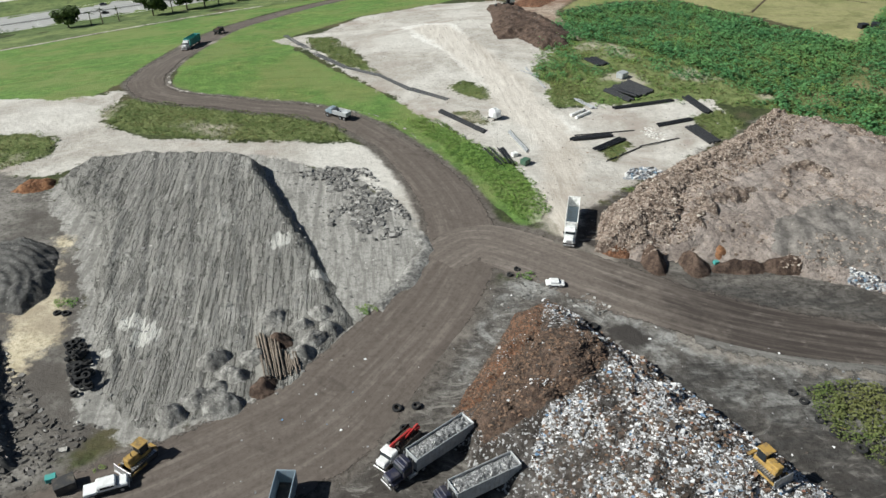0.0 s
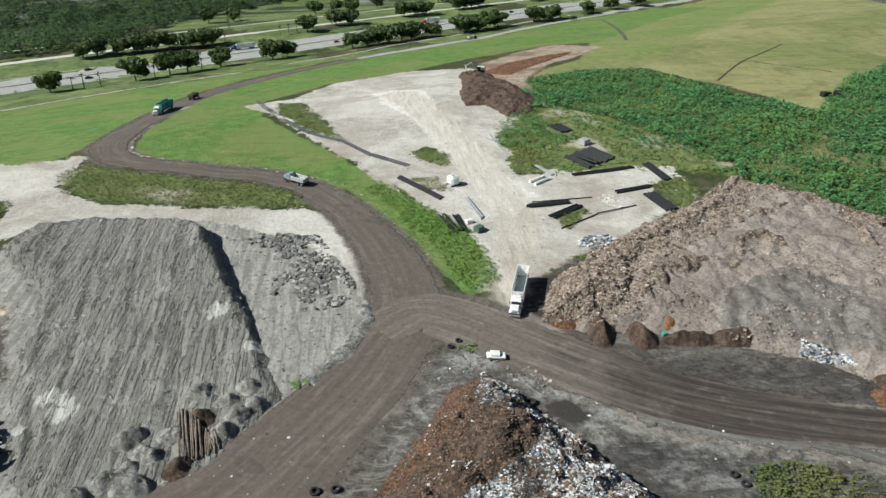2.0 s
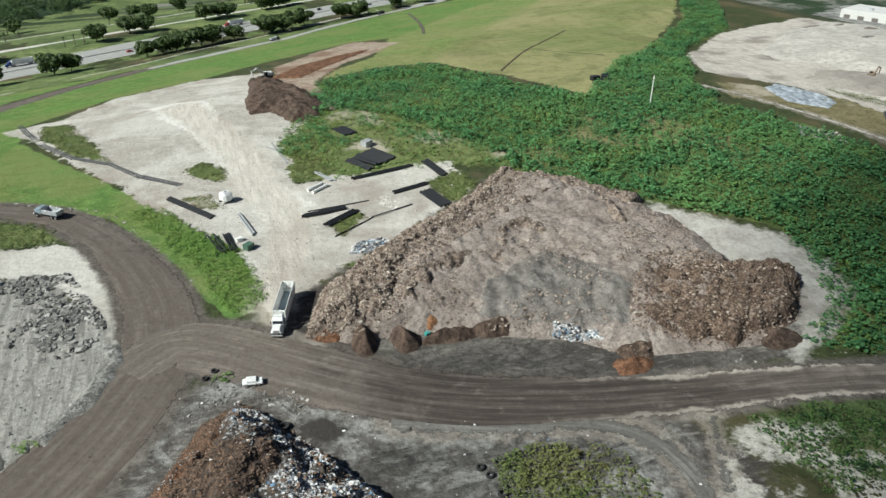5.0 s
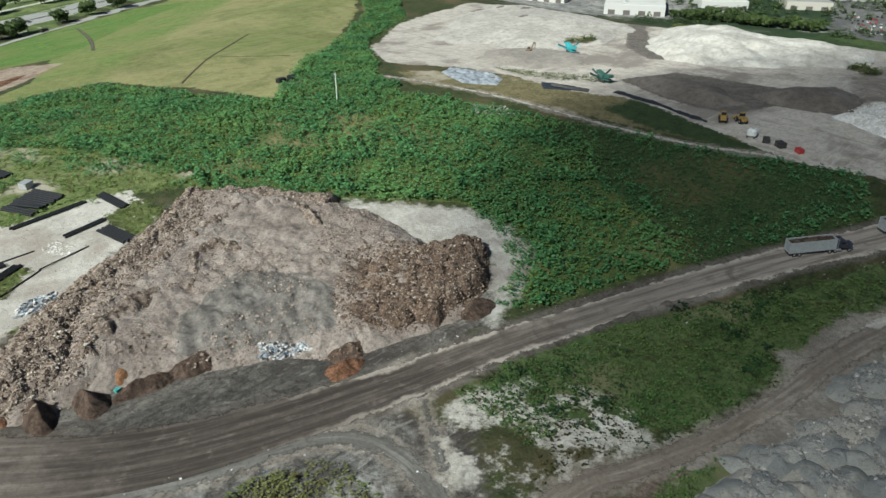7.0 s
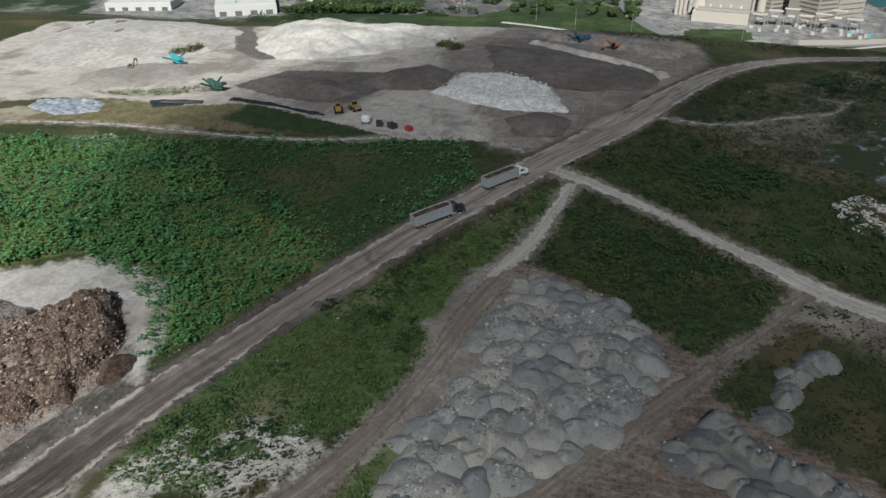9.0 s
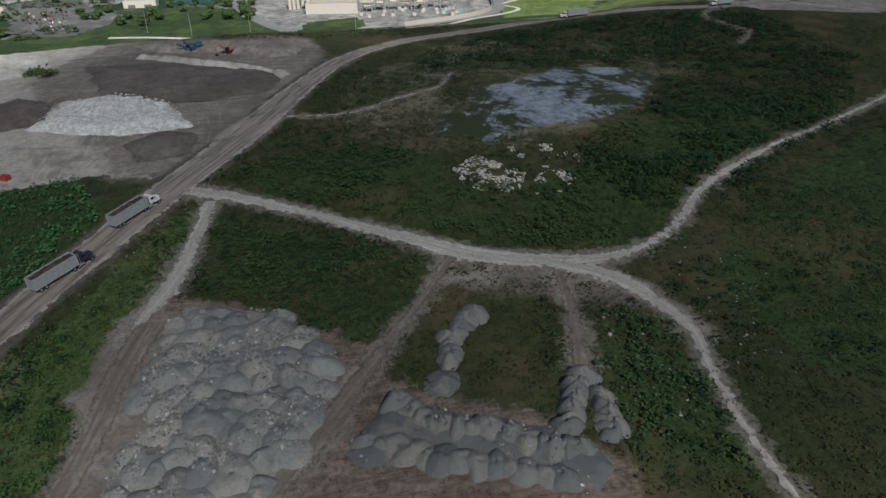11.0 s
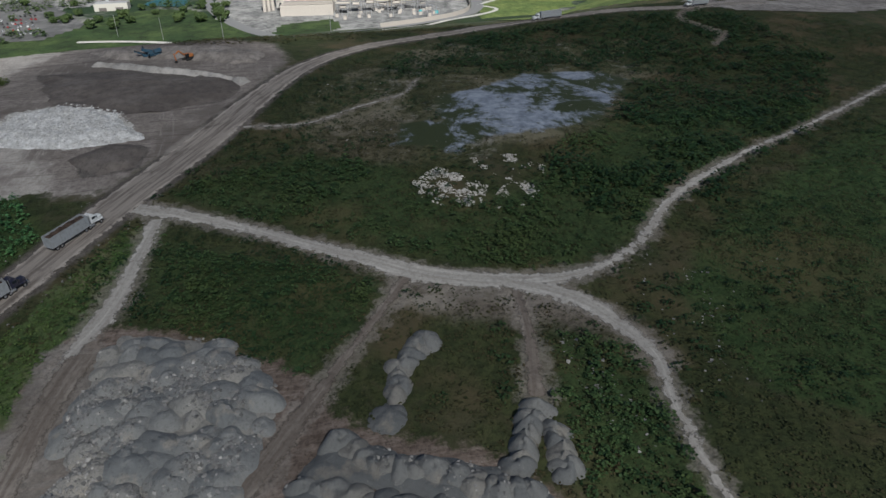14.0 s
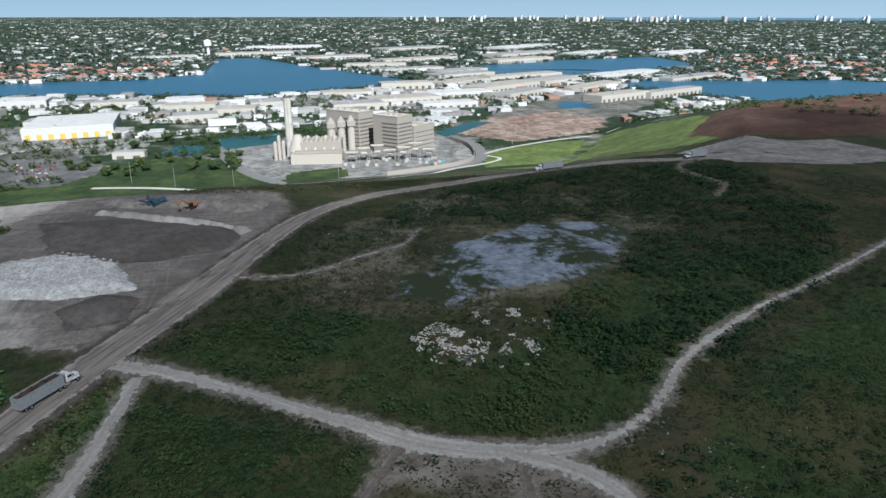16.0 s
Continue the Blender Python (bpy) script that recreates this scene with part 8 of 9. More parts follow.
for d in (-16.4, -1.6, 2.6, 17.4):
    way("lane_edge", HW, d, 0.12, mat_line, "white painted edge line", 0.3)
for d in (-12.7, -9.0, -5.3, 6.3, 10, 13.7):
    q = smooth_line(offset(HW, d), 30)
    for k in range(60, len(q) - 100, 4):
        if -230 < q[k][0] < 420:
            a, b = q[k], q[k + 1]
            u = (b - a) / np.linalg.norm(b - a)
            seg = np.array([a, a + u * 3.2])
            n = np.array([-u[1], u[0]]) * 0.1
            z = top(*a) + 0.36
            me = bpy.data.meshes.new("lane_dash")
            me.from_pydata([(*(seg[0] - n), z), (*(seg[1] - n), z), (*(seg[1] + n), z), (*(seg[0] + n), z)], [], [(0, 1, 2, 3)])
            me.materials.append(mat_line)
            tagged(new("lane_dash", me), "white painted lane dash", "road marking", kind="structure")
way("frontage_road", [(-190, 318), (-143, 352), (-113, 379), (-94, 393), (-72, 407), (-49, 422), (-25, 445), (-3, 460), (18, 478), (48, 512), (87, 543), (131, 579), (205, 626)], 0, 2.6, mat_track, "pale gravel frontage road below the grass", 0.14)
way("service_road", HW, 62, 4.0, mat_concrete, "pale service road beyond the highway")
way("park_road", HW, 130, 3.0, mat_concrete, "pale park road among lawns")
ribbon("haul_paved", [(16, 436, 4), (29, 449, 5.4), (60, 470, 5.5), (98, 498, 5.5), (140, 543, 5.5), (180, 582, 5.5), (226, 620, 5.5), (286, 660, 5.5), (337, 690, 5.5), (430, 745, 5.5)], mat_highway, "pale worn paving of the haul road", 0.16, 0.3, 8, 5)


def car(label, x, y, turn, mat):
    root = new("car")
    part("body", box((0, 0, 0.62, 4.4, 1.8, 0.6), bevel=0.18), mat, root)
    cab = part("cabin", box((-0.2, 0, 1.15, 2.2, 1.55, 0.5), bevel=0.2), mat_glass, root)
    part("roof", box((-0.2, 0, 1.4, 1.5, 1.4, 0.08)), mat, cab)
    for px in (1.35, -1.35):
        for side in (-1, 1):
            wheel(root, px, side * 0.8, 0.34, 0.22)
    tagged(root, label, "car")
    seat_on(root, x, y, turn)
    root.location.z += 0.2
    return root


hw_turn = 30.0
for x, y, d, mat, what in [(-150, 459, -9, mat_chassis, "dark car driving on the highway"), (-146, 461, 12, mat_black_paint, "dark blue car driving on the highway"), (-121, 476, 8, mat_chassis, "black car driving on the highway"), (-93, 491, -7, mat_chassis, "black car driving on the highway"), (-30, 527, 12, mat_chassis, "dark car driving on the highway"), (-2, 543, -9, mat_red, "dark red car driving on the highway"), (50, 572, -10, mat_white_paint, "white car driving on the highway"), (160, 635, 8, mat_chassis, "black car driving on the highway"), (200, 658, -8, mat_alu, "silver car driving on the highway")]:
    car(what, x - 0.5 * d, y + 0.87 * d, hw_turn, mat)
semi("white semi truck with a blue cab on the highway", -58 - 5, 512 + 8.7, hw_turn + 180, paint("blue_paint", (0.03, 0.07, 0.25)), mat_white_paint, mat_white_paint, None, 13.0).location.z += 0.2
semi("white semi truck with a red cab on the highway", 84 - 5, 592 + 9, hw_turn + 180, mat_red, mat_white_paint, mat_white_paint, None, 13.0).location.z += 0.2

oak = [tree("tree", 11 + k, 8.0 + 0.8 * k, 70 + k, mat_tree, "broad dark green tree with an uneven crown") for k in range(4)]
palms = [tree("palm", 9 + k, 3.0, 80 + k, mat_palm, "slim palm with a tuft of fronds", True) for k in range(2)]
used = set()


def plant_tree(kind, x, y, turn, group, size=1.0):
    m = Matrix.Translation((x, y, top(x, y) - 0.15)) @ pose(0, 0, 0, 0, 0, turn) @ Matrix.Scale(size, 4)
    if id(kind) not in used:
        used.add(id(kind))
        kind.matrix_basis = m
        ob = kind
    else:
        ob = copy_thing(kind, m)
    return tagged(ob, group=group)


prng = random.Random(3)
for x, y, slim in [(-152, 408, 0), (-140, 408, 1), (-135, 411, 1), (-128, 417, 1), (-112, 428, 0), (-103, 436, 1), (-96, 443, 0), (-87, 450, 0), (-80, 458, 1), (-70, 468, 0), (-39, 484, 0), (-30, 490, 0), (14, 514, 0), (24, 521, 0), (33, 527, 0), (40, 524, 0), (50, 533, 0), (58, 541, 0), (66, 540, 1), (74, 546, 0), (97, 556, 0), (104, 566, 0), (112, 560, 0), (120, 571, 0), (131, 579, 0), (166, 600, 0), (176, 598, 0), (184, 609, 0), (193, 615, 1), (222, 632, 0), (250, 650, 0), (280, 664, 0)]:
    plant_tree(palms[prng.randrange(2)] if slim else oak[prng.randrange(4)], x, y, prng.uniform(0, 360), "trees along the highway")
for x, y, slim in [(-165, 505, 0), (-158, 512, 0), (-142, 515, 0), (-133, 518, 0), (-122, 524, 0), (-114, 527, 0), (-100, 529, 0), (-92, 532, 0), (-86, 536, 0), (-78, 545, 1), (-40, 566, 1), (-34, 572, 1), (-28, 575, 1), (-20, 577, 0), (-16, 584, 1), (2, 600, 0), (14, 604, 0), (20, 620, 1), (60, 634, 0), (70, 645, 0), (78, 640, 0), (84, 650, 1), (110, 668, 0), (118, 672, 0), (126, 676, 0), (134, 684, 0), (190, 706, 0), (198, 716, 0), (240, 740, 0), (252, 742, 0), (300, 768, 0), (320, 780, 0)]:
    plant_tree(palms[prng.randrange(2)] if slim else oak[prng.randrange(4)], x, y, prng.uniform(0, 360), "trees beyond the highway")
for k in range(30):
    x = prng.uniform(-120, 420)
    y = 552 + (x - 14) * 0.57 + prng.uniform(100, 240)
    plant_tree(palms[prng.randrange(2)] if prng.random() < 0.4 else oak[prng.randrange(4)], x, y, prng.uniform(0, 360), "trees on the park lawn")


def wood(name, spots, label, leaves=26, size=2.2, seed=0, material=None, shape=(3.4, 7.0)):
    return plants(name, spots, material or mat_tree, label, leaves, shape, size, seed, "trees")


def lay(x, y, rng, sizes):
    return np.stack([x, y, lie(x, y), rng.uniform(*sizes, len(x))], 1)


rng = np.random.RandomState(12)
WOODS = [(-520, 330), (-300, 450), (-213, 508), (-182, 545), (-166, 586), (-155, 658), (-154, 741), (-118, 787), (-64, 833), (-43, 888), (0, 960), (-500, 980)]
x, y = rng.uniform(-520, 0, 6500), rng.uniform(330, 980, 6500)
keep = inside(WOODS, x, y) > -3
x, y = x[keep], y[keep]
wood("woods", lay(x, y, rng, (0.5, 1.5)), "dense dark green woods beyond the highway", 44, 1.7, 1, mat_woods, (4.4, 8.5))
x = rng.uniform(-230, 330, 260)
wood("verge_bushes", lay(x, 552 + (x - 14) * 0.57 - 30 + rng.uniform(-8, 4, 260), rng, (0.15, 0.4)), "low bushes along the highway verge", 14, 2.0, 2)

# ---- the plain: plant, lakes and town ----
def water(name, color):
    m = Nodes(name)
    m.bump(m.noise(0.25, 3, 0.6), 0.4, 0.3)
    return m.done(color, 0.32, spec=0.25)


mat_lake = water("lake_water", (0.022, 0.11, 0.19))
mat_pond = water("pond_water", (0.02, 0.09, 0.10))
mat_lawn = soil("plain_lawn", (0.03, 0.058, 0.018), (0.055, 0.085, 0.026), 0.02, 0.3, 0.1)
mat_lot = soil("pale_paving", (0.22, 0.22, 0.215), (0.32, 0.315, 0.30), 0.03, 0.4, 0.05)
mat_asphalt_lot = soil("dark_paving", (0.10, 0.10, 0.10), (0.17, 0.168, 0.165), 0.03, 0.5, 0.05, harsh=0.4)
mat_pinkish = soil("pink_brown_rubble", (0.26, 0.18, 0.14), (0.42, 0.33, 0.28), 0.02, 0.3, 0.3)
mat_mud = soil("dark_grey_mud", (0.13, 0.13, 0.115), (0.23, 0.225, 0.2), 0.02, 0.2, 0.1)

LAKE_A = [(1684, 620), (1735, 441), (1749, 297), (1890, 177), (2234, 189), (2498, 205), (2520, 84), (2075, -75), (1612, -283), (1453, -57), (1397, 68), (1440, 200), (1450, 340), (1470, 486), (1480, 640)]
LAKE_B = [(1933, -452), (2098, -610), (2250, -900), (2340, -1200), (2050, -1180), (1901, -1088), (1730, -800), (1650, -660), (1705, -512)]
LAKE_C = [(1460, -680), (1530, -790), (1480, -960), (1450, -1200), (1300, -1300), (1080, -1040), (1060, -890), (1150, -790), (1280, -740)]
patch("lake_1", LAKE_A, mat_lake, "calm blue lake among trees and houses", 14, 0.6, "lake", 0, True)
patch("lake_2", LAKE_B, mat_lake, "calm blue lake beside warehouses", 14, 0.6, "lake", 0, True)
patch("lake_3", LAKE_C, mat_lake, "calm blue lake behind the red soil", 14, 0.6, "lake", 0, True)
patch("pond_1", [(875, 119), (919, 102), (902, 76), (854, 75)], mat_pond, "small green-blue pond by the lawn", 3, 0.7, "pond")
patch("pond_2", [(951, 64), (979, -5), (909, -8), (885, 52)], mat_pond, "green-blue pond behind the power plant", 3, 0.7, "pond")
patch("pond_3", [(905, -200), (935, -195), (1010, -262), (1000, -280), (930, -225)], mat_pond, "narrow green-blue pond by rubble", 3, 0.7, "pond")
patch("lawn", [(690, 8), (716, 8), (765, 32), (835, 70), (845, 110), (800, 160), (730, 230), (640, 260), (600, 160), (640, 60)], mat_lawn, "wide green lawn at the foot of the hill", 6, 0.3, "lawn", 3)
patch("plant_yard", [(790, 40), (716, 3), (668, -50), (708, -108), (727, -152), (745, -184), (772, -200), (832, -208), (905, -192), (935, -120), (935, 0), (880, 45)], mat_lot, "pale concrete yard of the power plant", 5, 0.35, "pavement", 1)
patch("crest_ground", FAR_PALE, soil("grey_pink_ground", (0.24, 0.215, 0.195), (0.40, 0.37, 0.34), 0.04, 1.0, 0.2, harsh=0.7), "bare grey-pink ground on the crest", 4, 0.25, "ground", 6)
patch("lot", [(640, 560), (655, 430), (694, 366), (760, 326), (810, 350), (800, 470), (720, 590)], mat_lot, "pale yard between white sheds", 6, 0.3, "pavement", 3)
patch("plant_lawn", [(700, -12), (740, -20), (752, -62), (722, -70), (690, -46)], mat_lawn, "narrow lawn before the power plant", 4, 0.5, "lawn", 1)
patch("rubble_field", [(850, -272), (935, -212), (1030, -290), (1070, -395), (1000, -440), (900, -400)], mat_pinkish, "pinkish field of spread rubble", 6, 0.4, "ground", 4)
patch("mud_field", [(1030, -292), (1120, -330), (1330, -560), (1350, -680), (1200, -640), (1070, -520), (1000, -440), (1068, -395)], mat_mud, "dark muddy field with puddles", 8, 0.35, "ground", 4)
patch("puddle", [(1110, -430), (1180, -440), (1190, -490), (1120, -480)], mat_lake, "blue puddle on the muddy field", 5, 0.6, "puddle", 3)
patch("slope_lawn", [(563, -343), (596, -327), (667, -313), (720, -288), (690, -262), (640, -214), (719, -206), (784, -213), (814, -256), (840, -326), (834, -392), (762, -421), (738, -429), (667, -402), (600, -372)], soil("slope_lawn_grass", (0.095, 0.14, 0.04), (0.165, 0.205, 0.06), 0.04, 0.5, 0.1, harsh=0.7), "sunlit green slope below the red soil", 6, 0.4, "lawn", 3)
patch("lot", [(900, 140), (985, 160), (1000, 290), (1100, 330), (1080, 420), (900, 420), (850, 300)], mat_lot, "wide pale car park by warehouses", 8, 0.3, "pavement", 3)
patch("lot", [(1150, -60), (1330, 0), (1420, -120), (1560, -330), (1500, -520), (1300, -420), (1130, -220)], mat_lot, "pale yards between warehouses", 10, 0.3, "pavement", 8)
patch("lot", [(1600, -420), (1760, -380), (1900, -430), (1700, -560), (1620, -640), (1480, -640), (1450, -560)], mat_lot, "pale yards between the lakes", 12, 0.3, "pavement", 8)
ribbon("plant_road", [(900, 60, 6), (800, 38, 6), (716, 2, 6), (668, -50, 6), (704, -110, 6), (724, -154, 6), (744, -190, 6), (780, -212, 6), (850, -220, 6), (900, -208, 6)], mat_asphalt, "grey access road round the power plant", 0.6, 0.0, 8, 4)
ribbon("lawn_path", [(722, 150, 3), (716, 120, 3), (706, 90, 3), (688, 55, 3), (660, 25, 3)], mat_concrete, "pale curved path over the lawn", 0.5, 0.0, 8, 3)
ribbon("hill_path", [(640, -95, 2), (690, -128, 2.2), (722, -168, 2.2), (737, -199, 2.4), (752, -221, 2.4), (764, -226, 2.2), (774, -220, 2.2), (784, -212, 2.2)], mat_concrete, "pale gravel path below the hill", 0.5, 0.0, 10, 3)
ribbon("slope_path", [(784, -212, 2.4), (816, -253, 2.4), (845, -310, 2.6), (862, -360, 2.6), (866, -405, 2.6)], mat_concrete, "pale path behind the green slope", 0.6, 0.0, 8, 3)


mat_plant = paint("beige_cladding", (0.34, 0.31, 0.275), 0.7, (0.22, 0.2, 0.18), 0.3)
mat_band = paint("dark_louvre", (0.12, 0.108, 0.10), 0.6, grime=0.2)
mat_plant_pale = paint("cream_cladding", (0.44, 0.40, 0.355), 0.7, (0.25, 0.23, 0.2), 0.3)
mat_stack = plain("pale_concrete_stack", (0.52, 0.50, 0.46), 0.8, 0, 0.08, 0.1)


def boiler_house(name, corner, L, W, H, bands, label):
    """A tall block with one corner towards the hill; dark louvre bands on both faces."""
    root = new(name)
    u, v = Vector((0.77, 0.64, 0)), Vector((0.64, -0.77, 0))
    c = Vector((*corner, 0)) + u * L / 2 + v * W / 2
    root.matrix_basis = pose(c.x, c.y, float(lie(c.x, c.y)), 0, 0, math.degrees(math.atan2(0.64, 0.77)))
    part("wall", box((0, 0, H / 2, L, W, H), bevel=0.2), mat_plant, root)
    part("roof", box((0, 0, H + 0.3, L - 1, W - 1, 0.6)), mat_stack, root)
    for k in range(4):
        part("roof_vent", box((-L * 0.35 + k * L * 0.22, 0, H + 1.4, 4, 5, 2)), mat_plant_pale, root)
    part("parapet", box((0, W / 2, H + 0.6, L, 0.5, 1.4), (0, -W / 2, H + 0.6, L, 0.5, 1.4), (-L / 2, 0, H + 0.6, 0.5, W, 1.4), (L / 2, 0, H + 0.6, 0.5, W, 1.4)), mat_plant, root)
    for k in range(bands):
        z = H * (0.12 + 0.8 * k / bands)
        part("louvre", box((-L / 2, 0, z, 0.5, W * 0.92, H * 0.035)), mat_band, root, "dark louvre band")
        part("louvre", box((-L * 0.18, W / 2, z, L * 0.6, 0.5, H * 0.035)), mat_band, root, "dark louvre band")
    tagged(root, label, "building")
    return root


boiler_house("boiler_house", (838, -92), 51, 23, 40, 8, "tall beige power plant block with louvre bands")
boiler_house("boiler_house", (800, -128), 35, 23, 39, 8, "tall beige power plant block with louvre bands")
boiler_house("ash_house", (832, -150), 22, 34, 24, 4, "lower beige power plant block with louvre bands")


def stack():
    root = new("chimney")
    z = float(lie(825, -19))
    root.location = (825, -19, z)
    part("shaft", tube((0, 0, 0), (0, 0, 61), 4.4, 24, 3.6), mat_stack, root)
    part("rim", tube((0, 0, 60), (0, 0, 61.6), 3.8, 24), mat_band, root)
    for k in range(3):
        part("platform", tube((0, 0, 18 + 16 * k), (0, 0, 18.5 + 16 * k), 4.9 - 0.2 * k, 24), mat_stack, root)
    part("ladder", box((-4.2, 0, 30, 0.3, 0.6, 58)), mat_rim, root)
    return tagged(root, "tall pale concrete power plant chimney", "chimney")


stack()


def turbine_hall():
    root = new("turbine_hall")
    root.matrix_basis = pose(795, -46, float(lie(795, -46)), 0, 0, -8)
    part("base_hall", box((-6, 0, 5, 26, 50, 10), bevel=0.2), mat_plant_pale, root)
    part("upper_hall", box((8, -4, 10, 26, 40, 20), bevel=0.2), mat_plant, root)
    part("gallery", box((-14, -2, 11.5, 8, 46, 2.4)), mat_plant, root)
    for k in range(9):
        part("roof_rib", tube((-5, -22 + k * 4.6, 20.4), (21, -22 + k * 4.6, 20.4), 1.3, 8), mat_plant_pale, root)
    part("dome", tube((4, 20, 10), (4, 20, 26), 10, 18, 3.5), mat_plant_pale, root)
    for k in range(7):
        part("gallery_post", box((-17.5, -22 + k * 7, 5.5, 0.5, 0.5, 11)), mat_rim, root)
    for k in range(4):
        part("duct", tube((-8, -16 + k * 9, 12), (14, -16 + k * 9, 23), 1.0, 8), mat_stack, root)
    tagged(root, "cream turbine hall with ducts and domed roof", "building")


turbine_hall()
for k in range(3):
    root = new("scrubber_silo")
    x, y = 836 + 5 * k, -62 - 11 * k
    root.location = (x, y, float(lie(x, y)))
    part("shell", tube((0, 0, 0), (0, 0, 26), 4.2, 16), mat_plant_pale, root)
    part("head", box((0, 0, 29, 10, 9, 6), bevel=0.4), mat_plant, root)
    part("cone", tube((0, 0, 32), (0, 0, 37), 4.4, 16, 1.2), mat_plant, root)
    tagged(root, "pale scrubber silo with a conical head", "silo", "scrubber silos of the power plant")
for k in range(3):
    root = new("process_column")
    x, y = 806 + 2 * k, -4 - 4 * k
    root.location = (x, y, float(lie(x, y)))
    part("shell", tube((0, 0, 0), (0, 0, 18 + 6 * (k % 2)), 1.8, 12), mat_plant_pale, root)
    part("cap", tube((0, 0, 18 + 6 * (k % 2)), (0, 0, 19.5 + 6 * (k % 2)), 1.8, 12, 0.5), mat_plant_pale, root)
    tagged(root, "slim pale process column", "tank", "columns beside the chimney")
yrng = random.Random(21)
for k in range(26):
    root = new("switchgear")
    x, y = yrng.uniform(742, 790), yrng.uniform(-165, -70)
    root.location = (x, y, float(lie(x, y)) + 0.3)
    hgt = yrng.uniform(3, 9)
    part("frame", box((0, 0, hgt, 0.4, 5, 0.4), (0, 2.4, hgt / 2, 0.4, 0.4, hgt), (0, -2.4, hgt / 2, 0.4, 0.4, hgt)), mat_rim, root)
    part("unit", box((1.5, 0, 1.4, 2.5, 3, 2.8), bevel=0.1), mat_cyan if k in (3, 9) else mat_plant_pale, root)
    tagged(root, "steel switchgear frame with a pale unit", "switchgear", "switchgear of the power plant")
root = new("yard_wall")
pts = smooth_line([(706, -104), (722, -150), (742, -184), (772, -202), (832, -210), (880, -200)], 8)
for k, (a, b) in enumerate(zip(pts[:-1], pts[1:])):
    m = (a + b) / 2
    seg = part("wall_panel", box((0, 0, 2, np.linalg.norm(b - a) + 0.2, 0.5, 4.5)), mat_plant, root)
    seg.matrix_basis = pose(m[0], m[1], float(lie(*m)) + 0.3, 0, 0, math.degrees(math.atan2(b[1] - a[1], b[0] - a[0])))
tagged(root, "pale concrete wall round the plant yard", "wall")


# ---- warehouses and houses ----
mat_wh = [paint("white_shed", (0.52, 0.52, 0.51), 0.6, (0.4, 0.38, 0.35), 0.25), paint("cream_shed", (0.46, 0.44, 0.39), 0.6, (0.4, 0.38, 0.35), 0.25), paint("grey_shed", (0.32, 0.33, 0.34), 0.6, grime=0.25)]
mat_roofs = [plain("white_roof", (0.56, 0.56, 0.55), 0.7, 0, 0.08, 0.05), plain("grey_roof", (0.32, 0.32, 0.32), 0.7, 0, 0.1, 0.05), plain("tan_roof", (0.40, 0.37, 0.33), 0.7, 0, 0.1, 0.05)]
mat_gold = paint("yellow_panel", (0.62, 0.42, 0.08), 0.6, grime=0.1)
mat_tile = plain("terracotta_roof", (0.42, 0.17, 0.11), 0.8, 0, 0.25, 0.2)


def shed(x, y, L, W, H, turn, wall, roof, label, panels=None):
    x, y, s = far(x, y)
    root = new("warehouse")
    root.matrix_basis = pose(x, y, float(lie(x, y)), 0, 0, turn) @ Matrix.Scale(s, 4)
    part("wall", box((0, 0, H / 2, L, W, H), bevel=0.1), wall, root)
    part("roof", box((0, 0, H + 0.2, L - 0.8, W - 0.8, 0.5)), roof, root)
    n = max(2, int(W / 12))
    for k in range(n):
        part("dock_door", box((-L / 2, -W / 2 + (k + 0.5) * W / n, H * 0.25, 0.4, W / n * 0.45, H * 0.45)), panels or mat_band, root)
    for k in range(max(1, int(L / 25))):
        part("roof_unit", box((-L / 2 + (k + 0.5) * 25, W * 0.15, H + 1.2, 4, 3, 1.8)), mat_alu, root)
    return tagged(root, label, "warehouse", "warehouses on the plain")


shed(1058, 250, 120, 100, 14, 8, mat_wh[0], mat_roofs[0], "large white warehouse with yellow wall panels", mat_gold)
shed(1320, 400, 70, 90, 11, 8, mat_wh[0], mat_roofs[0], "large white warehouse by the lake")
shed(862, 146, 14, 32, 7, -2, mat_wh[1], mat_roofs[1], "low cream office building by the lawn")
shed(1120, 110, 40, 60, 10, 8, mat_wh[1], mat_roofs[1], "cream warehouse with a grey roof")
shed(711, 416, 70, 59, 10, 31.7, mat_wh[0], mat_roofs[0], "large white shed behind the sand hill")
shed(785, 362, 40, 47, 9, 43, mat_wh[0], mat_roofs[0], "white shed behind a row of trees")
shed(688, 522, 40, 66, 8, 20, mat_wh[0], mat_roofs[0], "low white shed behind the sand dome")
shed(850, 300, 36, 44, 8, 35, mat_wh[1], mat_roofs[1], "cream shed behind a row of trees")
wrng = random.Random(17)
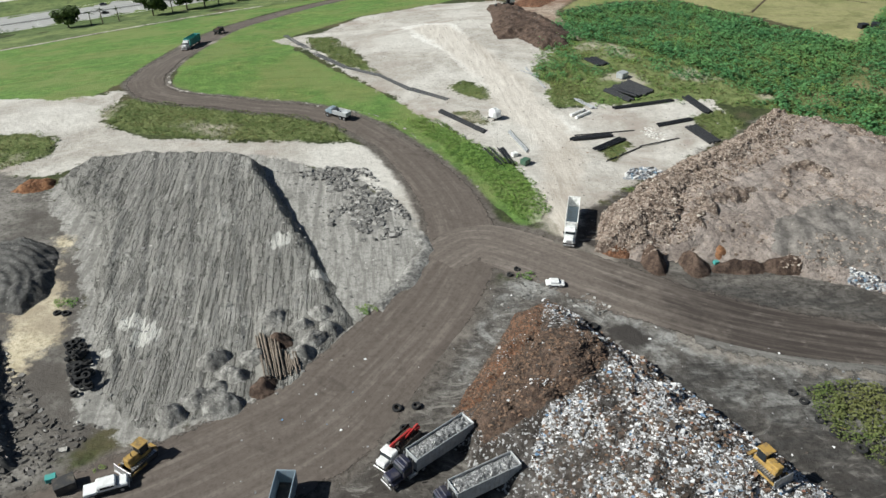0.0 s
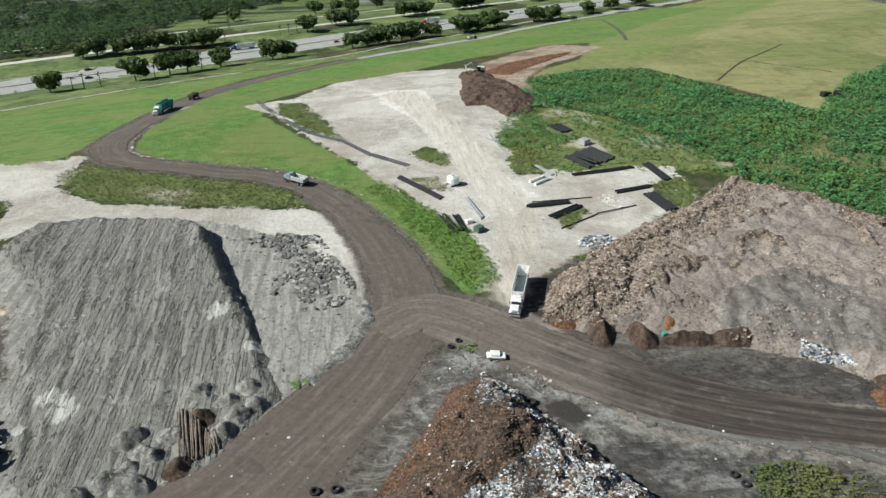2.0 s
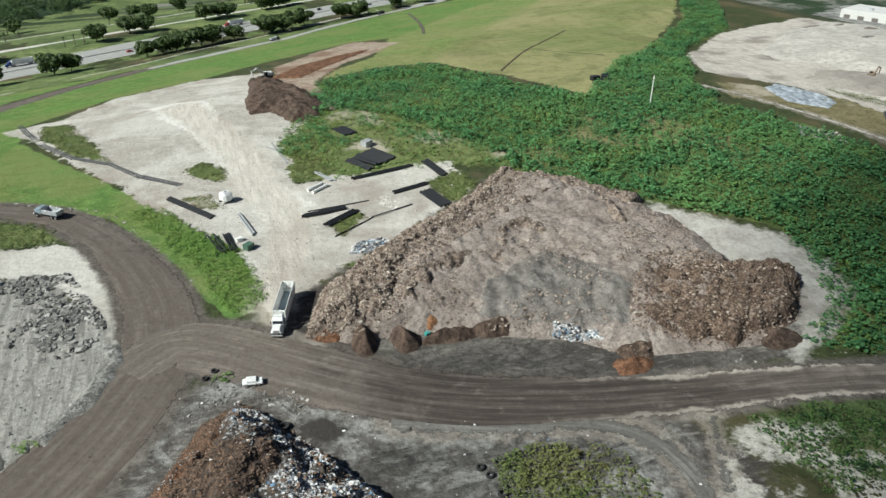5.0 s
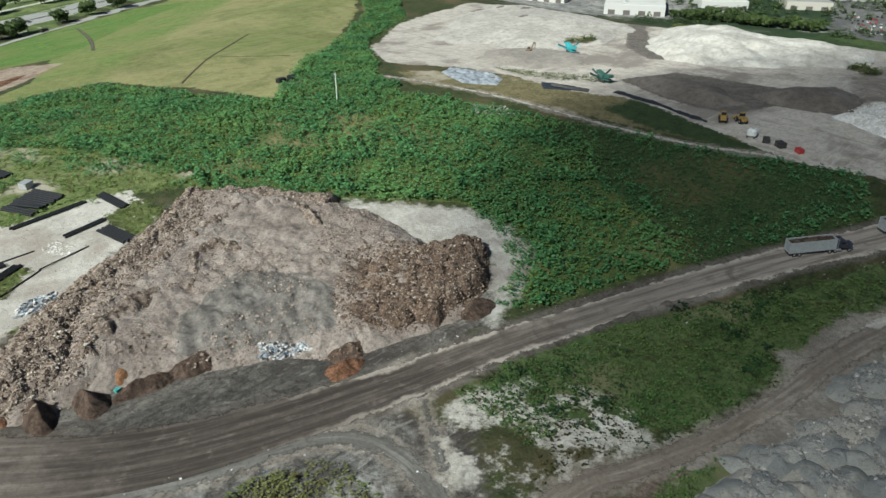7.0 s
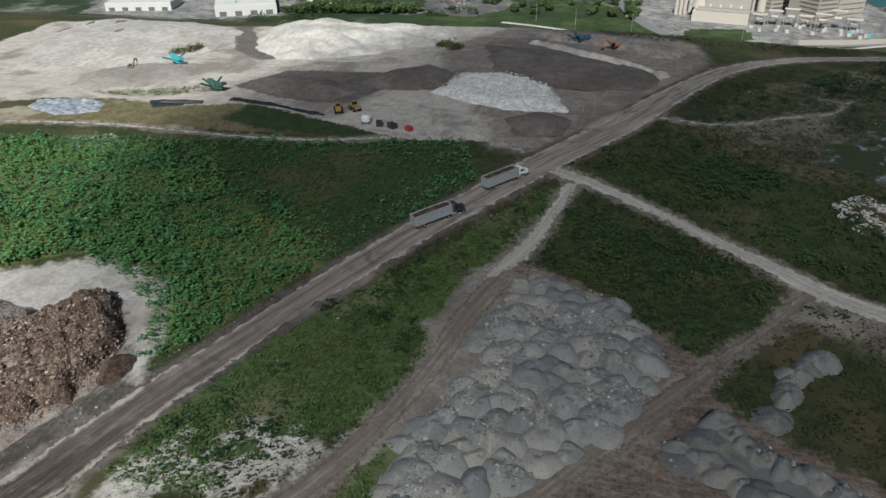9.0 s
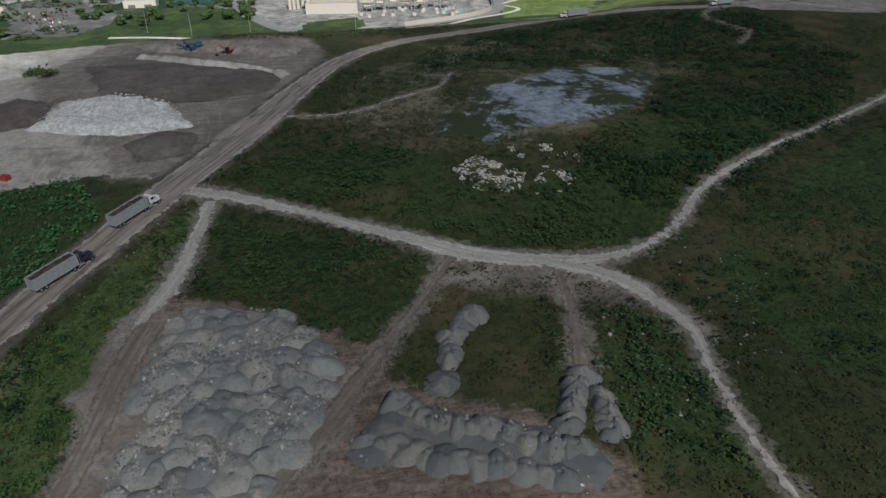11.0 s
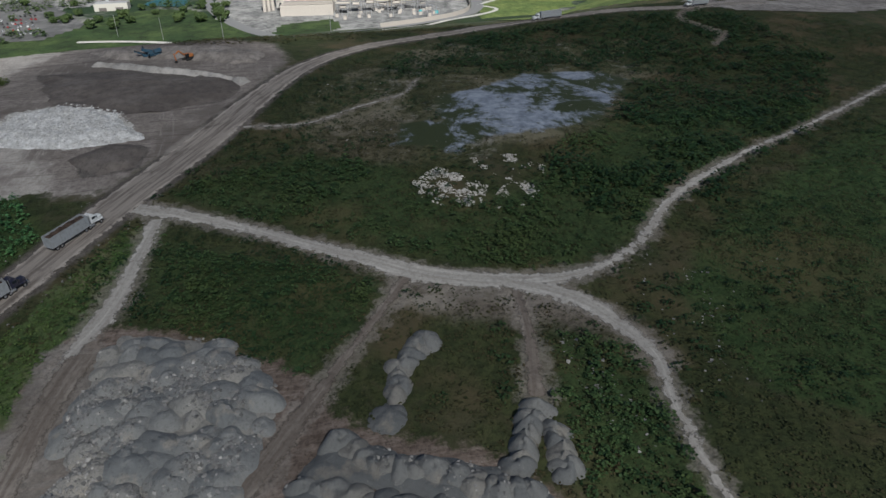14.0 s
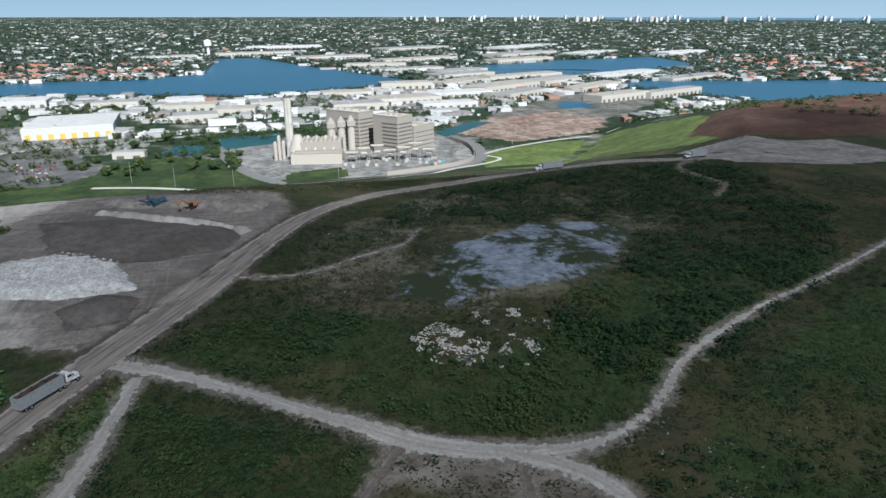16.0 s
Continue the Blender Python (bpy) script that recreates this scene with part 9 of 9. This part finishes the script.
for x, y, L, W in [(1180, 60, 50, 60), (1260, 20, 60, 50), (1230, 130, 40, 80), (1320, 150, 50, 60), (1300, 250, 40, 70), (1190, -120, 50, 80), (1260, -200, 60, 120), (1330, -300, 50, 140), (1180, -260, 40, 90), (1420, -420, 60, 160), (1300, -420, 40, 120), (1380, -120, 50, 90), (1480, -240, 50, 100), (1560, -380, 60, 170), (1620, -520, 50, 200), (1540, -560, 50, 150), (1400, -600, 40, 160), (1700, -400, 70, 150), (1820, -420, 60, 160), (1650, -780, 60, 220), (1560, -900, 50, 200), (1500, -560, 40, 120), (1210, -560, 40, 120), (1250, -680, 30, 150), (1120, 300, 40, 50), (1210, 420, 50, 60), (1130, 480, 60, 60), (1010, 420, 40, 60), (1900, -300, 60, 200), (2050, -250, 60, 160), (2300, -400, 80, 260), (2450, -150, 90, 240), (2200, -700, 70, 220), (2500, -800, 90, 300), (2600, -1100, 90, 260), (2700, 100, 80, 260), (2600, 380, 80, 200), (2500, -1400, 80, 240), (3000, -500, 120, 300), (3200, 0, 120, 300), (3100, -1000, 120, 400), (1000, 560, 50, 80), (1120, 640, 60, 70), (1250, 600, 50, 80)]:
    k = wrng.randrange(3)
    shed(x, y, L, W, wrng.uniform(7, 12), wrng.uniform(-8, 12) + (28 if y < -350 else 0), mat_wh[min(k, 1)], mat_roofs[k], ("white", "cream", "pale grey")[k] + " flat-roofed warehouse among trees")


def house(x, y, turn):
    x, y, s = far(x, y)
    me_w, me_r = bpy.data.meshes.get("house_wall"), bpy.data.meshes.get("house_roof")
    root = new("house")
    root.matrix_basis = pose(x, y, float(lie(x, y)), 0, 0, turn) @ Matrix.Scale(s, 4)
    if me_w is None:
        part("house_wall", box((0, 0, 3.0, 12, 18, 6), bevel=0.1), mat_wh[1], root).name = "wall"
        bm = bmesh.new()
        v = [bm.verts.new(p) for p in [(-6.6, -9.8, 6), (6.6, -9.8, 6), (6.6, 9.8, 6), (-6.6, 9.8, 6), (0, -4, 9), (0, 4, 9)]]
        for f in [(0, 1, 4), (1, 2, 5, 4), (2, 3, 5), (3, 0, 4, 5), (3, 2, 1, 0)]:
            bm.faces.new([v[i] for i in f])
        part("house_roof", bm, mat_tile, root).name = "roof"
        for k in range(4):
            for z in (2, 5):
                part("window", box((-6.05, -6.6 + k * 4.4, z - 0.4, 0.2, 1.6, 1.4)), mat_glass, root)
        house.first = root
    else:
        bpy.data.objects.remove(root)
        root = copy_thing(house.first, pose(x, y, float(lie(x, y)), 0, 0, turn))
        root.scale = (s, s, s)
    return tagged(root, "cream house with a terracotta tiled roof", "house", "houses by the lake")


for count, xs_, ys_ in ((70, (1780, 2250), (270, 900)), (60, (1500, 2300), (-1700, -980))):
    for k in range(count):
        hx, hy = wrng.uniform(*xs_), wrng.uniform(*ys_)
        if max(inside(lake, np.array([hx]), np.array([hy]))[0] for lake in (LAKE_A, LAKE_B, LAKE_C)) < -12:
            house(hx, hy, wrng.uniform(-30, 30))


# distance haze put into the leaf colour: paler and bluer than near trees
mat_hazed_tree = leaf_mat("haze_paled_leaves", (0.045, 0.075, 0.06), (0.105, 0.14, 0.11), (0.11, 0.14, 0.105))


def town_blocks(name, spots, material, label, seed):
    """Far buildings, too small to tell apart, as plain blocks with real sides and roofs."""
    rng = np.random.RandomState(seed)
    base = np.array([(sx, sy, sz) for sx in (-0.5, 0.5) for sy in (-0.5, 0.5) for sz in (0, 1)], float)
    faces = np.array([(0, 1, 3, 2), (4, 6, 7, 5), (0, 4, 5, 1), (2, 3, 7, 6), (1, 5, 7, 3)])
    s = np.array(spots, float)
    n = len(s)
    v = base[None] * s[:, None, 3:6]
    a = rng.uniform(-0.25, 0.25, n) + (rng.rand(n) < 0.5) * 1.571
    x, y = v[..., 0] * np.cos(a)[:, None] - v[..., 1] * np.sin(a)[:, None], v[..., 0] * np.sin(a)[:, None] + v[..., 1] * np.cos(a)[:, None]
    co = np.stack([x, y, v[..., 2]], -1) + s[:, None, :3]
    me = bpy.data.meshes.new(name)
    me.from_pydata(co.reshape(-1, 3).tolist(), [], (faces[None] + 8 * np.arange(n)[:, None, None]).reshape(-1, 4).tolist())
    me.materials.append(material)
    return tagged(new(name, me), label, "buildings", kind="stuff")


mat_town = chip_colours("town_walls", [(0, (0.60, 0.61, 0.62)), (0.3, (0.42, 0.425, 0.425)), (0.6, (0.76, 0.77, 0.78)), (0.76, (0.28, 0.28, 0.28)), (0.94, (0.38, 0.22, 0.16))], 0.8)
mat_tower = chip_colours("tower_walls", [(0, (0.62, 0.64, 0.66)), (0.5, (0.74, 0.75, 0.76)), (0.85, (0.5, 0.5, 0.5))], 0.8)
rng = np.random.RandomState(31)


def scatter_far(n, lo, hi, bearing=(-0.85, 0.42)):
    """Places on the plain between two distances from the eye."""
    r = np.sqrt(rng.uniform(lo * lo, hi * hi, n))
    b = rng.uniform(*bearing, n)
    x, y = CX + r * np.cos(b), CY + r * np.sin(b)
    k = np.clip((r - 1900) / 3000, 0, 1)
    s = np.exp(-k * k * SPREAD)
    dry = np.ones(n, bool)
    for lake in (LAKE_A, LAKE_B, LAKE_C):
        q = [far(*p)[:2] for p in lake]
        dry &= inside(q, x, y) < -8
    return x[dry], y[dry], s[dry]


x, y, s = scatter_far(5200, 1750, 4860)
dim = rng.uniform(0.3, 1.0, len(x)) ** 2
town_blocks("far_town", np.stack([x, y, lie(x, y), s * (7 + 44 * dim ** 3.2), s * (6 + 24 * dim ** 3.2), s * rng.uniform(3.5, 7, len(x))], 1), mat_town, "low pale buildings of a wide flat town", 1)
x, y, s = scatter_far(60, 4300, 4700, (-0.75, -0.15))
town_blocks("far_towers", np.stack([x, y, lie(x, y), s * 45, s * 40, s * rng.uniform(45, 95, len(x))], 1), mat_tower, "pale apartment towers on the horizon", 2)
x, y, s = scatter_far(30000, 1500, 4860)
plants("far_trees", np.stack([x, y, lie(x, y), s * rng.uniform(0.7, 1.6, len(x))], 1), mat_hazed_tree, "trees spread through the far town, leaves paled for haze", 7, (9.0, 7.0), 7.5, 5, "trees")
x, y, s = scatter_far(15000, 700, 1750, (-0.75, 0.6))
clear = np.ones(len(x), bool)
for hole in ([(690, 60), (700, -220), (920, -230), (940, 60)], [(850, -240), (850, -290), (900, -420), (1060, -560), (1360, -700), (1340, -540), (1030, -270), (935, -200)], [(970, 190), (970, 310), (1130, 320), (1130, 190)], [(650, 200), (700, 0), (830, 60), (840, 120)], [(560, -300), (640, -210), (720, -200), (790, -205), (850, -270), (880, -420), (760, -460), (640, -420), (540, -380)]):
    clear &= inside(hole, x, y) < 0
clear &= rough_field(x, y, 70.0, 14) > -0.12 + 0.3 * sm(1250, 1700, np.hypot(x - CX, y - CY))
plants("plain_trees", np.stack([x, y, lie(x, y), rng.uniform(0.5, 1.2, len(x))], 1)[clear], mat_tree, "dark green trees between yards and roads", 22, (4.2, 6.5), 2.6, 6, "trees")
for k in range(18):
    plant_tree(oak[k % 4], wrng.uniform(760, 860), wrng.choice((wrng.uniform(60, 200), wrng.uniform(30, 60))), wrng.uniform(0, 360), "trees beside the lawn", wrng.uniform(0.45, 0.75))
x, y, s = scatter_far(5200, 930, 1900, (-0.62, 0.5))
thick = rough_field(x, y, 90.0, 44) > -0.25
for hole in ([(850, -240), (850, -290), (900, -420), (1060, -560), (1360, -700), (1340, -540), (1030, -270), (935, -200)], [(970, 190), (970, 310), (1130, 320), (1130, 190)], [(690, 60), (700, -220), (940, -230), (1000, 60)]):
    thick &= inside(hole, x, y) < 0
x, y, s = x[thick], y[thick], s[thick]
dim = rng.rand(len(x)) ** 5
town_blocks("yard_blocks", np.stack([x, y, lie(x, y), s * (3.5 + 34 * dim), s * (2.5 + 22 * dim), s * (1.8 + 5 * dim ** 0.5)], 1), mat_town, "parked lorries, cars and low roofs in the yards", 3)
for lake, seed in ((LAKE_A, 1), (LAKE_B, 2), (LAKE_C, 3)):
    pts = smooth_line([far(*p)[:2] for p in lake + lake[:1]], 60)
    jitter = np.random.RandomState(seed).uniform(-14, 14, pts.shape)
    out = inside([far(*p)[:2] for p in lake], pts[:, 0] + jitter[:, 0], pts[:, 1] + jitter[:, 1]) < -3
    xx, yy = (pts + jitter)[out].T
    plants("shore_trees", np.stack([xx, yy, lie(xx, yy), np.random.RandomState(seed).uniform(0.4, 1.0, len(xx))], 1), mat_tree, "dark trees along the lake shore", 14, (5, 7), 3.4, 7 + seed, "trees")

# sea beyond the town
b = np.linspace(-0.95, -0.42, 40)
rr = np.linspace(4560, 4893, 5)
bb, rr = np.meshgrid(b, rr)
sx, sy = CX + rr * np.cos(bb), CY + rr * np.sin(bb)
mesh, _ = grid_mesh("sea", sx, sy, lie(sx, sy) + 1.0)
mesh.materials.append(mat_lake)
tagged(new("sea", mesh), "dark blue sea at the horizon", "sea", kind="structure")


def water_tower():
    x, y, s = far(2700, 250)
    root = new("water_tower")
    root.matrix_basis = Matrix.Translation((x, y, float(lie(x, y)))) @ Matrix.Scale(s, 4)
    part("stem", tube((0, 0, 0), (0, 0, 36), 5, 14, 4), mat_white_paint, root)
    part("bowl", tube((0, 0, 34), (0, 0, 50), 13, 18, 12), mat_white_paint, root)
    part("cap", tube((0, 0, 50), (0, 0, 54), 12, 18, 2), mat_white_paint, root)
    return tagged(root, "white water tower above the town", "water tower")


water_tower()
for x, y in [(700, -60), (700, 30), (712, 80), (735, 120), (900, -300), (830, -260), (1010, -470)]:
    root = new("light_mast")
    root.location = (x, y, float(lie(x, y)))
    part("mast", tube((0, 0, 0), (0, 0, 18), 0.25, 8, 0.15), mat_rim, root)
    part("lamp", box((0, 0, 18, 1.2, 0.5, 0.25)), mat_rim, root)
    tagged(root, "tall slim steel light mast", "lamp post", "light masts on the plain")

# the sky's far band, where the air pales towards the horizon
band = Nodes("horizon_air")
up = band.node("SeparateXYZ", Vector=band.pos()).outputs[2]
air = band.mix(band.span(up, 50, 420, 0, 1, False), (0.50, 0.70, 0.83), (0.30, 0.54, 0.78))
em = band.node("Emission", Color=air, Strength=HORIZON_GLOW)
band.nt.links.new(em.outputs[0], band.nt.nodes["Material Output"].inputs["Surface"])
bb, hh = np.meshgrid(np.linspace(-math.pi, math.pi, 97), np.array([-110.0, 160.0, 460.0]))
mesh, _ = grid_mesh("backdrop", CX + 4896 * np.cos(bb), CY + 4896 * np.sin(bb), hh)
mesh.materials.append(band.mat)
tagged(new("backdrop", mesh), "pale blue air along the horizon", "sky", kind="structure")


# ---- car park, roads and pipe racks round the power plant ----
patch("lot", [(915, 285), (833, 262), (748, 232), (738, 186), (790, 160), (850, 190), (905, 215), (945, 235)], mat_asphalt_lot, "grey car park with parked cars", 5, 0.45, "pavement", 2)
ribbon("town_road", [(900, 330, 6), (917, 290, 6), (943, 226, 6), (958, 153, 6), (1002, 78, 6), (1040, 0, 6), (1060, -80, 6), (1080, -200, 6)], mat_highway, "pale worn road past the warehouses", 0.5, 0.0, 8, 4)
crng = random.Random(8)
first_car = car("parked car in the lot below the hill", 800, 215, 20, mat_white_paint)
tagged(first_car, group="cars in the lot")
shades = [car(what, px, py, 24, mat) for what, px, py, mat in (("dark parked car in the lot", 806, 219, mat_chassis), ("red parked car in the lot", 812, 223, mat_red), ("silver parked car in the lot", 818, 227, mat_alu))]
for ob in shades:
    tagged(ob, group="cars in the lot")
for k in range(54):
    row, col = divmod(k, 9)
    px, py = 766 + row * 16 + crng.uniform(-1, 1), 190 + col * 4.2 + row * 5 + crng.uniform(-0.6, 0.6)
    if crng.random() < 0.25:
        continue
    kind = crng.choice([first_car] + shades)
    ob = copy_thing(kind, pose(px, py, float(lie(px, py)) + 0.5, 0, 0, 24 + crng.uniform(-4, 4)))
    tagged(ob, group="cars in the lot")
for k in range(30):
    u = k / 29
    plant_tree(oak[k % 4], 702 + 36 * u + 9 * (k % 2) + crng.uniform(-3, 3), 366 - 124 * u + crng.uniform(-3, 3), crng.uniform(0, 360), "tree row behind the sand hill", crng.uniform(0.6, 0.95))
for px, py in [(903, 240), (834, 197), (889, 187), (815, 127), (826, 98), (828, 71), (994, 52), (947, 72), (997, 111), (860, 160), (872, 130), (800, 150), (784, 118), (846, 118), (870, 60), (790, 40), (786, 30), (960, 120), (930, 180), (980, 180), (915, 150), (770, 150), (764, 128)]:
    plant_tree(oak[crng.randrange(4)], px + crng.uniform(-4, 4), py + crng.uniform(-4, 4), crng.uniform(0, 360), "trees round the car park", crng.uniform(0.45, 0.75))
for k in range(7):
    root = new("pipe_rack")
    px, py = 778 + 4 * (k % 2), -78 - 13 * k
    root.matrix_basis = pose(px, py, float(lie(px, py)) + 0.3, 0, 0, -12)
    tall = 9 + 3 * (k % 3)
    for sx in (-3, 3):
        for sy in (-5, 5):
            part("post", box((sx, sy, tall / 2, 0.4, 0.4, tall), bevel=0.0), mat_rim, root)
    for z in (tall * 0.5, tall):
        part("deck", box((0, 0, z, 6.6, 10.6, 0.3), bevel=0.0), mat_rim, root)
    for j in range(3):
        part("pipe", tube((-2 + 2 * j, -6.5, tall + 0.7), (-2 + 2 * j, 6.5, tall + 0.7), 0.5, 8), mat_plant_pale, root)
    part("vessel", tube((0, -3, tall * 0.5 + 1.6), (0, 3, tall * 0.5 + 1.6), 1.3, 10), mat_plant_pale, root)
    tagged(root, "steel pipe rack with a pale vessel", "pipe rack", "pipe racks of the power plant")
